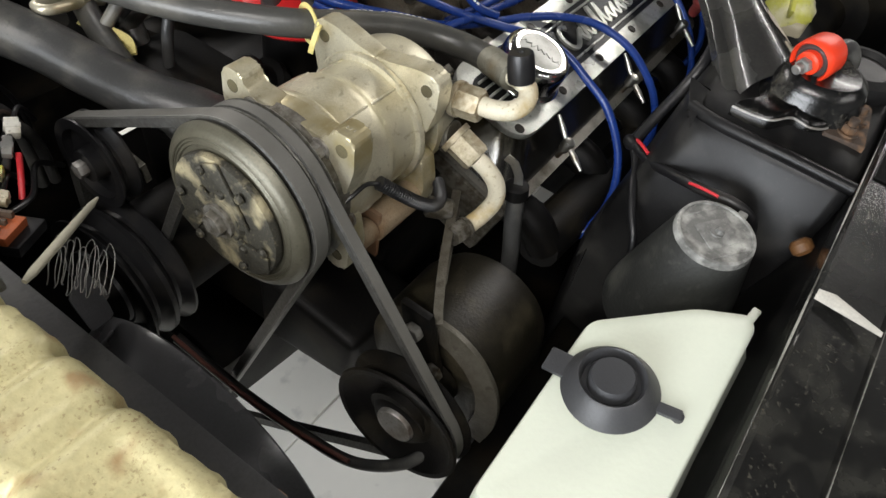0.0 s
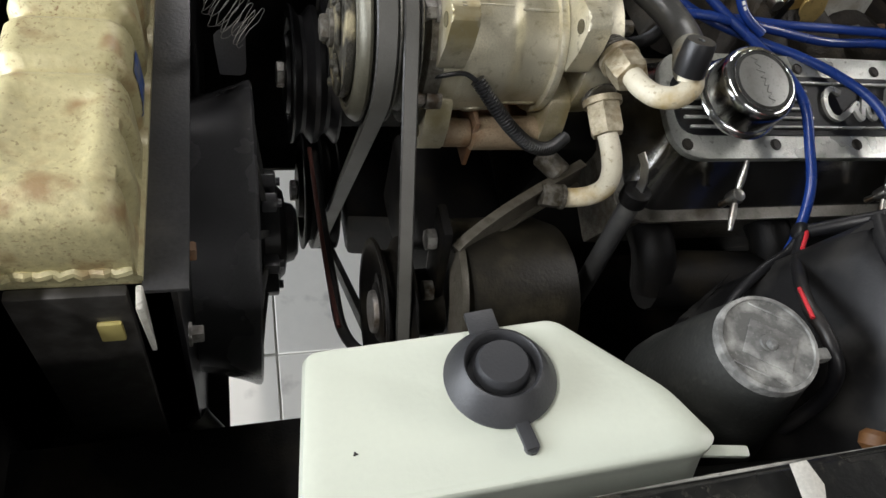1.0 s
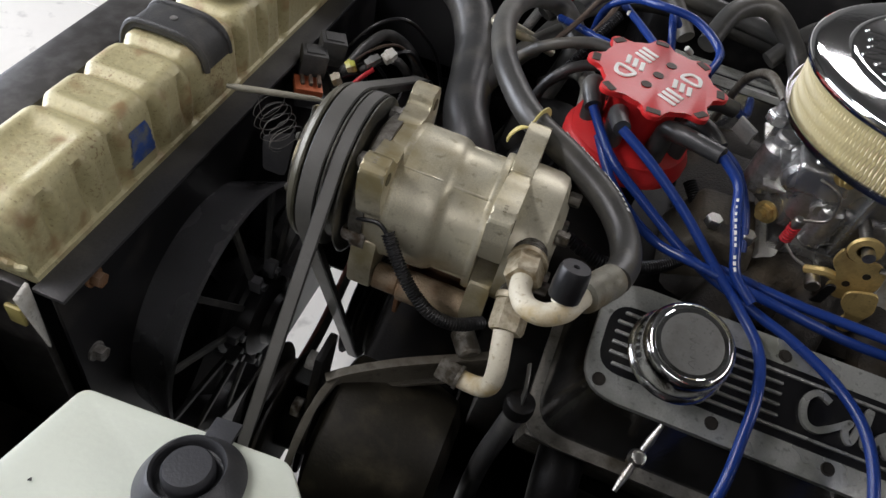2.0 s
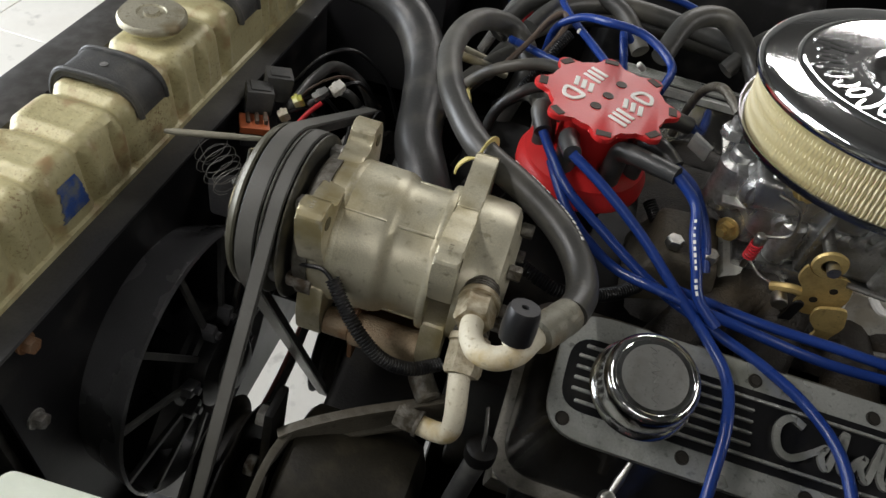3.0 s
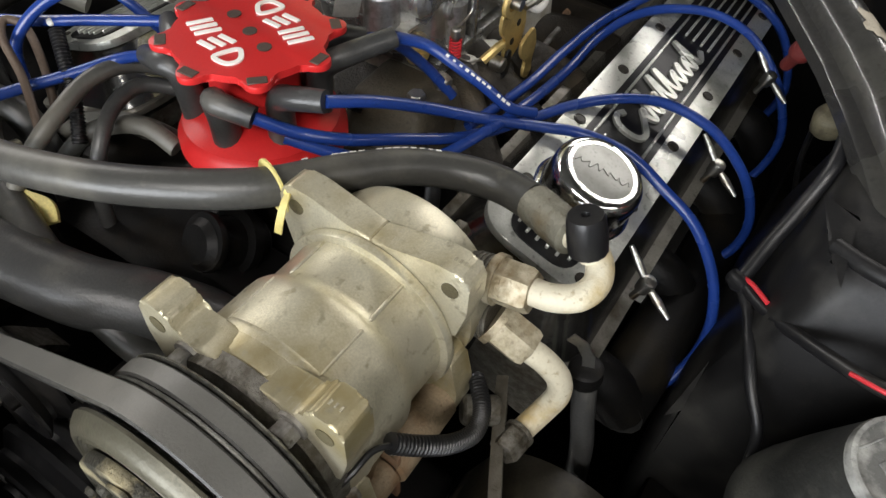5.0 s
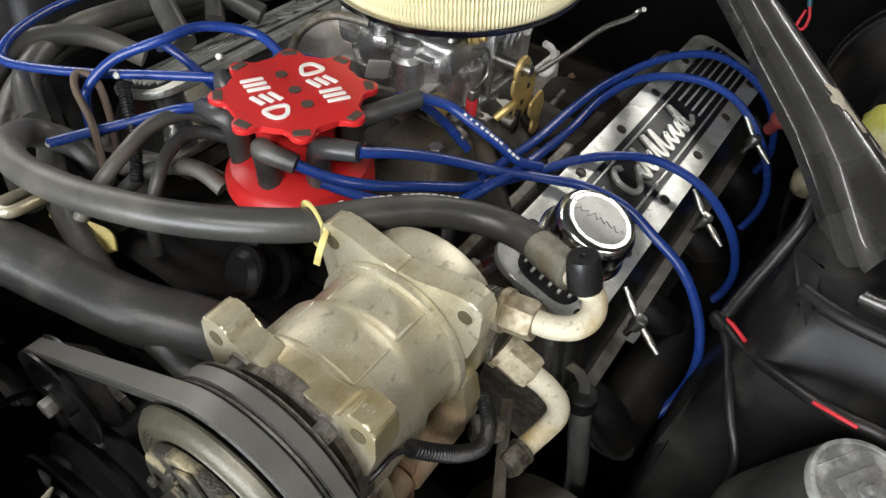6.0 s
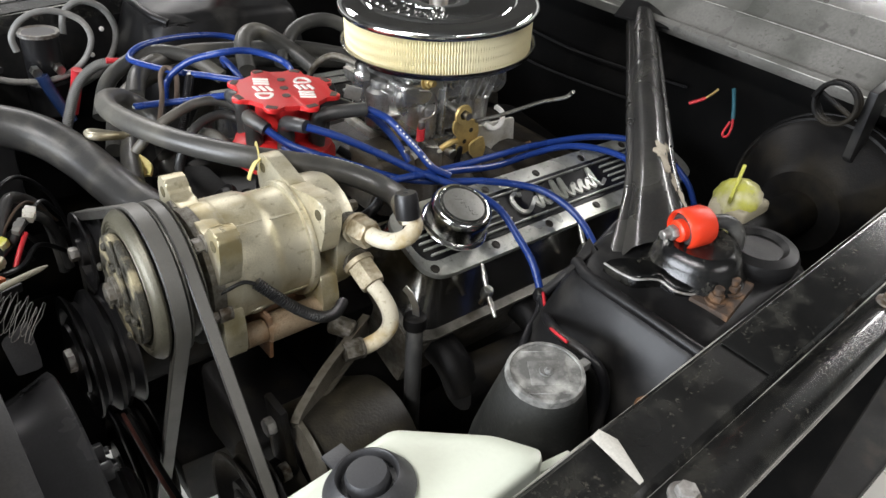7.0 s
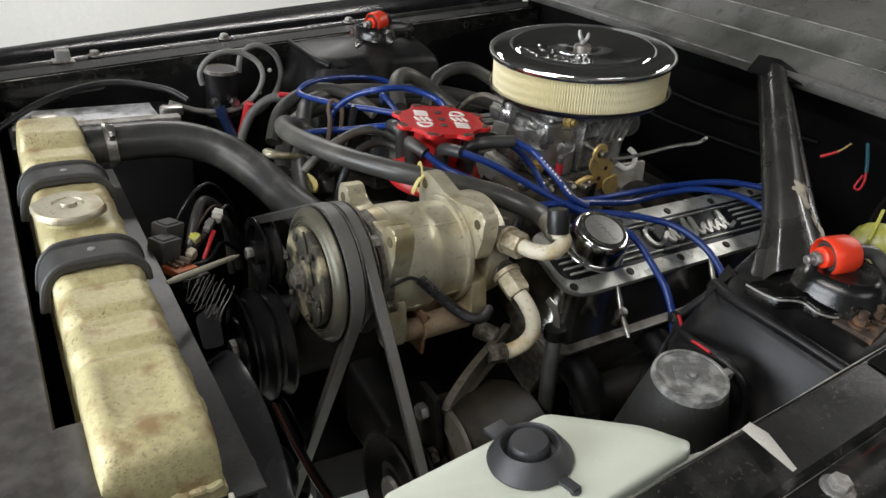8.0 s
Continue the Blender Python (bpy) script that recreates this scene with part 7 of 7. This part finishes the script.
wire([(0.288, -0.194, 0.868), (0.281, -0.206, 0.874), (0.278, -0.219, 0.876)], 0.0014, REDWIRE, "short red wire beside the harness", "red_lead", False, "red leads")
bm = B()
rod(bm, (0.296, -0.288, 0.862), (0.292, -0.298, 0.856), 0.009, 16, 0.003)
solo("marker_lens", bm, mat("dull_orange", (0.16, 0.07, 0.02), 0.6, 0.0, 0.4), "small orange rusty fitting on the apron", "fitting")

# ---- brakes and firewall ----
bo = thing("brake_booster", (0.76, -0.20, 0.78), "black round brake booster on the firewall", "brake booster")
bm = B()
lathe(bm, [(0, 0.0), (0.05, 0.0), (0.06, 0.012), (0.095, 0.03), (0.105, 0.045), (0.108, 0.06), (0.105, 0.075), (0.09, 0.11), (0.0, 0.115)], Matrix.Translation((0.72, -0.205, 0.86)) @ pose(0, 0, 0, 0, 90, 0), 48)
shell = part("shell", bm, GREASE, bo, "greasy black pressed booster shell")
for rr, xx in ((0.1055, 0.045), (0.1085, 0.060), (0.1055, 0.075)):
    bm = B()
    lathe(bm, [(rr - 0.003, xx - 0.003), (rr + 0.0005, xx - 0.002), (rr + 0.0012, xx), (rr + 0.0005, xx + 0.002), (rr - 0.003, xx + 0.003)], Matrix.Translation((0.72, -0.205, 0.86)) @ pose(0, 0, 0, 0, 90, 0), 64)
    part("rim_band", bm, GREASE, shell)
bm = B()
rod(bm, (0.58, -0.195, 0.855), (0.725, -0.205, 0.86), 0.026, 22, 0.004)
part("master_cylinder", bm, GREASE, bo)
bm = B()
box(bm, (0.06, 0.045, 0.035), pose(0.615, -0.178, 0.878), 0.008, 3)
rs = part("reservoir", bm, mat("pale_reservoir", (0.55, 0.5, 0.36), 0.4), bo, "pale brake fluid reservoir")
bm = B()
lathe(bm, [(0, 0), (0.025, 0), (0.0265, 0.002), (0.026, 0.006), (0.022, 0.013), (0.013, 0.021), (0.008, 0.023), (0, 0.0235)], axis((0.610, -0.176, 0.894), (-0.45, 0.1, 0.88)), 42, lambda a: 1 + 0.03 * math.cos(14 * a))
box(bm, (0.050, 0.004, 0.012), Matrix.Translation((0.598, -0.174, 0.916)) @ pose(0, 0, 0, 0, -27, 20), 0.0015)
part("reservoir_cap", bm, YEL_CAP, bo, "yellow-green screw cap")
wire([(0.816, -0.013, 0.930), (0.811, -0.009, 0.922), (0.806, -0.004, 0.915)], 0.0016, GOLD, "thin yellow lead at the firewall", "firewall_lead", False, "firewall leads")
wire([(0.806, -0.004, 0.915), (0.80, 0.006, 0.907), (0.798, 0.013, 0.902)], 0.0024, REDWIRE, "short red crimped lead at the firewall", "firewall_lead", False, "firewall leads")
wire([(0.825, -0.03, 0.935), (0.812, -0.045, 0.915), (0.806, -0.052, 0.902)], 0.0026, mat("teal_crimp", (0.03, 0.13, 0.17), 0.5), "dark teal crimped lead at the firewall", "firewall_lead", False, "firewall leads")
wire([(0.806, -0.052, 0.902), (0.80, -0.057, 0.892), (0.797, -0.056, 0.880), (0.799, -0.048, 0.880), (0.805, -0.050, 0.898)], 0.0017, REDWIRE, "looped red lead end at the firewall", "firewall_lead", False, "firewall leads")
bm = B()
tube(bm, [(0.70 + 0.0007 * k, -0.200 + 0.023 * math.cos(k * 0.8), 1.000 + 0.023 * math.sin(k * 0.8)) for k in range(24)], 0.0026, 4, 8)
rod(bm, (0.705, -0.222, 0.992), (0.715, -0.178, 1.004), 0.003, 8)
solo("hinge_spring", bm, GREASE, "coiled dark steel hood hinge spring", "spring")
bm = B()
hull(bm, [(0.72, -0.222, 1.02), (0.72, -0.232, 1.02), (0.73, -0.222, 0.94), (0.73, -0.232, 0.94), (0.76, -0.222, 1.03), (0.76, -0.232, 1.03), (0.76, -0.222, 0.92), (0.76, -0.232, 0.92)], 0.002)
solo("hood_hinge", bm, PAINT, "black painted hood hinge plate by the cowl", "hinge")

# ---- far side ----
bt = thing("battery", (-0.07, 0.64, 0.62), "grey battery with white label and steel clamp", "battery")
bm = B()
box(bm, (0.24, 0.16, 0.18), pose(-0.08, 0.65, 0.725), 0.006)
part("case", bm, mat("black_case", (0.02, 0.02, 0.022), 0.4), bt)
bm = B()
box(bm, (0.20, 0.085, 0.003), pose(-0.09, 0.672, 0.8165), 0.001)
part("label", bm, mat("grey_white_label", (0.80, 0.81, 0.82), 0.35, 0.0, 0.2, 20, 0.05, (0.22, 0.22, 0.22), 0.4, 25), bt, "grey-white battery top label")
bm = B()
box(bm, (0.23, 0.02, 0.012), pose(-0.08, 0.615, 0.823), 0.003)
part("hold_down", bm, DULL_STEEL, bt)
for x in (-0.16, 0.02):
    bm = B()
    rod(bm, (x, 0.64, 0.815), (x, 0.64, 0.835), 0.010, 16, 0.002)
    box(bm, (0.03, 0.02, 0.014), pose(x + 0.01, 0.64, 0.828), 0.003)
    part("terminal", bm, STEEL, bt)
co = thing("ignition_coil", (0.126, 0.700, 0.75), "black starter relay and coil on the far apron", "ignition coil")
bm = B()
rod(bm, (0.126, 0.700, 0.745), (0.126, 0.700, 0.80), 0.03, 28, 0.004)
part("lower_body", bm, BLACK, co)
bm = B()
rod(bm, (0.126, 0.700, 0.80), (0.126, 0.700, 0.872), 0.026, 28, 0.004)
part("can", bm, BLACK, co)
bm = B()
lathe(bm, [(0.022, 0.0), (0.0285, 0), (0.0285, 0.005), (0.026, 0.006), (0.022, 0.003)], axis((0.126, 0.700, 0.868), (0, 0, 1)), 28)
part("rim", bm, DULL_STEEL, co)
for d in (-0.02, 0.012):
    bm = B()
    hexnut(bm, (0.125 + d, 0.674, 0.825), (0.125 + d, 0.658, 0.825), 0.008)
    part("stud", bm, STEEL, co)
wire([(0.03, 0.655, 0.835), (0.08, 0.66, 0.815), (0.135, 0.664, 0.812), (0.172, 0.668, 0.830), (0.190, 0.672, 0.860), (0.184, 0.676, 0.886), (0.160, 0.680, 0.902), (0.130, 0.682, 0.906), (0.102, 0.680, 0.896), (0.086, 0.676, 0.876), (0.088, 0.674, 0.855)], 0.0046, GREY_CABLE, "thick grey battery cable loop", "battery_cable", False, "battery cables")
wire([(-0.25, 0.62, 0.80), (-0.15, 0.70, 0.835), (-0.05, 0.73, 0.85), (0.03, 0.70, 0.845), (0.06, 0.66, 0.835)], 0.005, BLACK, "black battery cable along the apron", "battery_cable", False, "battery cables")
lo2 = thing("wire_loom", (0.22, 0.76, 0.80), "grey corrugated wire loom loop on the far apron", "wire loom")
corrugated([(0.172, 0.715, 0.775), (0.210, 0.728, 0.788), (0.238, 0.733, 0.820), (0.246, 0.735, 0.855), (0.230, 0.736, 0.888), (0.200, 0.737, 0.900), (0.174, 0.735, 0.886), (0.166, 0.730, 0.855)], 0.0048, GREY_CABLE, lo2)
lo3 = thing("wire_loom", (0.15, 0.60, 0.80), "grey corrugated wire loom by the battery", "wire loom")
corrugated([(0.20, 0.56, 0.86), (0.17, 0.58, 0.855), (0.14, 0.585, 0.83), (0.12, 0.58, 0.79), (0.10, 0.57, 0.74)], 0.007, GREY_CABLE, lo3)
wire([(0.155, 0.64, 0.83), (0.15, 0.645, 0.80), (0.14, 0.65, 0.76)], 0.008, REDWIRE, "red battery terminal boot and lead", "red_lead", False, "red leads")
wire([(0.11, 0.66, 0.82), (0.12, 0.655, 0.79), (0.135, 0.64, 0.75)], 0.009, DARKBLUE, "dark blue taped lead by the battery", "blue_lead", False, "blue leads")
wire([(0.17, 0.54, 0.875), (0.20, 0.535, 0.872), (0.235, 0.53, 0.868)], 0.004, REDWIRE, "thin red leads by the hoses", "red_lead", False, "red leads")
bm = B()
tube(bm, [(0.13, 0.40, 0.83), (0.095, 0.375, 0.852), (0.088, 0.365, 0.855), (0.095, 0.355, 0.855), (0.13, 0.365, 0.845), (0.16, 0.38, 0.83)], 0.005, 6, 12)
solo("metal_pipe", bm, ALU, "bent bare aluminium coolant pipe", "pipe")
bm = B()
sweep(bm, spline([(0.128, 0.368, 0.826), (0.124, 0.355, 0.832), (0.128, 0.340, 0.830), (0.126, 0.322, 0.834), (0.132, 0.308, 0.828), (0.126, 0.298, 0.822)], 6), [(-0.006, -0.002), (0.006, -0.002), (0.006, 0.002), (-0.006, 0.002)], False, (-0.5, -0.3, 0.8))
solo("yellow_clip", bm, YELLOW, "small yellow plastic hose clip", "clip")
for pts, r in (([(0.16, 0.36, 0.80), (0.19, 0.33, 0.845), (0.21, 0.29, 0.86), (0.215, 0.26, 0.85)], 0.007), ([(0.19, 0.40, 0.80), (0.205, 0.35, 0.84), (0.22, 0.30, 0.85), (0.23, 0.26, 0.84)], 0.006)):
    wire(pts, r, HOSE, "black vacuum hose near the distributor", "vacuum_hose", False, "vacuum hoses")

for pts, r, m in (([(0.258, 0.285, 0.880), (0.235, 0.312, 0.890), (0.205, 0.322, 0.890), (0.172, 0.320, 0.880), (0.145, 0.322, 0.862), (0.12, 0.33, 0.83)], 0.0062, HOSE),
                  ([(0.255, 0.282, 0.868), (0.232, 0.306, 0.876), (0.205, 0.305, 0.874), (0.182, 0.296, 0.862), (0.165, 0.29, 0.835), (0.16, 0.29, 0.79)], 0.0058, RUBBER)):
    wire(pts, r, m, "black vacuum hose near the distributor", "vacuum_hose", False, "vacuum hoses")
wire([(0.160, 0.330, 0.870), (0.178, 0.362, 0.888), (0.192, 0.398, 0.900), (0.203, 0.408, 0.905), (0.210, 0.396, 0.900), (0.200, 0.372, 0.882), (0.185, 0.350, 0.862)], 0.0032, BROWN, "brown looped strap end by the hoses", "strap_loop", False, "strap loops")
lo4 = thing("wire_loom", (0.20, 0.35, 0.84), "short black corrugated wire loom", "wire loom")
corrugated([(0.217, 0.368, 0.905), (0.208, 0.355, 0.893), (0.196, 0.338, 0.872), (0.180, 0.325, 0.845)], 0.0052, BLACK, lo4)
for p, d in (((0.232, 0.392, 0.897), (-0.6, -0.3, 0.3)), ((0.298, 0.338, 0.905), (-0.5, -0.2, 0.4)), ((0.160, 0.390, 0.868), (-0.6, 0.5, -0.2))):
    bm = B()
    p, d = Vector(p), Vector(d).normalized()
    lathe(bm, [(0, 0), (0.0028, 0), (0.0032, 0.003), (0.0030, 0.009), (0.002, 0.010), (0, 0.010)], axis(p, d), 12)
    solo("wire_tip", bm, PALE, "small white wire end sleeve", "sleeve", "wire tips")
for pts in ([(0.40, 0.47, 0.86), (0.44, 0.50, 0.90), (0.50, 0.50, 0.91), (0.56, 0.48, 0.88)], [(0.13, 0.46, 0.83), (0.16, 0.50, 0.865), (0.22, 0.52, 0.885), (0.27, 0.50, 0.88), (0.30, 0.46, 0.86)]):
    h = thing("heater_hose", pts[0], "black rubber heater hose with dust", "hose", "heater hoses")
    bm = B()
    tube(bm, pts, 0.0105, 8, 16)
    part("rubber", bm, HOSE, h)
# rubber stop on the far rail
rs2 = thing("rubber_stop", (-0.10, 0.812, rail_z(-0.10)), "grey rubber hood stop on the far rail", "hood stop")
bm = B()
box(bm, (0.022, 0.018, 0.020), pose(-0.10, 0.812, rail_z(-0.10) + 0.010), 0.003)
part("block", bm, GREY_CABLE, rs2)
bm = B()
box(bm, (0.034, 0.024, 0.003), pose(-0.10, 0.812, rail_z(-0.10) + 0.0015), 0.001)
part("foot", bm, DULL_STEEL, rs2)
# studs on the relay and plugs in the far apron
for x, z in ((0.225, 0.855), (0.205, 0.815), (0.30, 0.86)):
    bm = B()
    lathe(bm, [(0, 0.002), (0.003, 0.002), (0.004, 0.0), (0, 0.0)], axis((x, 0.735, z), (0, -1, 0.1)), 12)
    solo("apron_plug", bm, WHITE, "tiny white plug in the far apron", "plug", "apron plugs")
# brake line block under the brace
bl = thing("brake_line_block", (0.575, -0.13, 0.60), "cream brake line block with a white wire clip", "brake block")
bm = B()
lathe(bm, [(0, -0.014), (0.012, -0.014), (0.0145, -0.011), (0.0145, 0.004), (0.013, 0.007), (0.009, 0.010), (0, 0.011)], axis((0.585, -0.134, 0.832), (-0.3, 0.1, 0.9)), 24)
part("block", bm, mat("grimy_cream", (0.30, 0.265, 0.17), 0.5, 0.0, 0.3, 60, 0.2, (0.10, 0.08, 0.05), 0.5, 40), bl)
bm = B()
tube(bm, [(0.562, -0.140, 0.852), (0.552, -0.146, 0.846), (0.548, -0.148, 0.830), (0.552, -0.150, 0.815), (0.558, -0.152, 0.806)], 0.0022, 6, 8)
part("wire_clip", bm, PALE, bl, "white bent wire clip")
bm = B()
tube(bm, [(0.585, -0.125, 0.83), (0.60, -0.13, 0.77), (0.60, -0.15, 0.70), (0.595, -0.17, 0.60)], 0.0028, 6, 8)
part("brake_pipe", bm, BLACK, bl)
bm = B()
lathe(bm, [(0, -0.03), (0.006, -0.03), (0.006, 0), (0.008, 0), (0.010, 0.003), (0.010, 0.010), (0.008, 0.013), (0, 0.014)], axis((0.606, -0.086, 0.868), (-0.6, -0.2, 0.75)), 22)
part("red_cap", bm, mat("faded_red", (0.16, 0.025, 0.022), 0.5, 0.0, 0.2), bl, "faded red round cap")
# connectors by the relays
for p, m, nm, sz, turn in (((-0.004, 0.281, 0.818), PALE, "white", (0.016, 0.011, 0.010), 60), ((-0.038, 0.256, 0.806), YEL_CAP, "dull yellow", (0.011, 0.010, 0.012), 35), ((-0.047, 0.239, 0.796), CREAM, "cream", (0.011, 0.009, 0.012), 35), ((-0.018, 0.268, 0.814), GREY_CABLE, "grey", (0.018, 0.008, 0.008), 50)):
    cnn = thing("connector", p, "small " + nm + " plastic wire connector by the relays", "connector", "connectors")
    bm = B()
    box(bm, sz, pose(*p, 15, -20, turn), 0.0015)
    box(bm, (sz[0] * 0.3, sz[1] * 1.15, sz[2] * 1.15), pose(*p, 15, -20, turn), 0.001)
    part("shell", bm, m, cnn)
    bm = B()
    tube(bm, [p, (p[0] + 0.018, p[1] + 0.018, p[2] + 0.002), (p[0] + 0.035, p[1] + 0.035, p[2] - 0.03)], 0.0022, 5, 8)
    part("lead", bm, BLACK, cnn)
# faint lines along the firewall
for z, y0, y1 in ((0.905, 0.05, 0.52), (0.855, 0.10, 0.60)):
    wire([(0.845, y0, z), (0.84, (y0 + y1) / 2, z - 0.012), (0.845, y1, z + 0.004)], 0.0018, BLACK, "black wire strung along the firewall", "firewall_wire", False, "firewall wires")

lh = thing("lower_hose", (-0.06, -0.17, 0.60), "dusty black rubber hose low beside the radiator", "hose")
bm = B()
tube(bm, [(-0.10, -0.13, 0.585), (-0.063, -0.165, 0.555), (-0.036, -0.180, 0.540), (-0.004, -0.200, 0.525), (0.03, -0.225, 0.51)], 0.011, 8, 16)
part("rubber", bm, HOSE, lh)

# ---- floor tiles ----
tile = B()
box(tile, (0.497, 0.497, 0.006), pose(0, 0, -0.003), 0.0015, 1)
tile_mesh = finish(tile, FLOOR)
for i in range(16):
    for j in range(16):
        o = new("floor_tile", tile_mesh)
        o.parent = floor
        o.location = Vector((-3.25 + 0.5 * i, -3.55 + 0.5 * j, 0.0)) - TOP[floor]
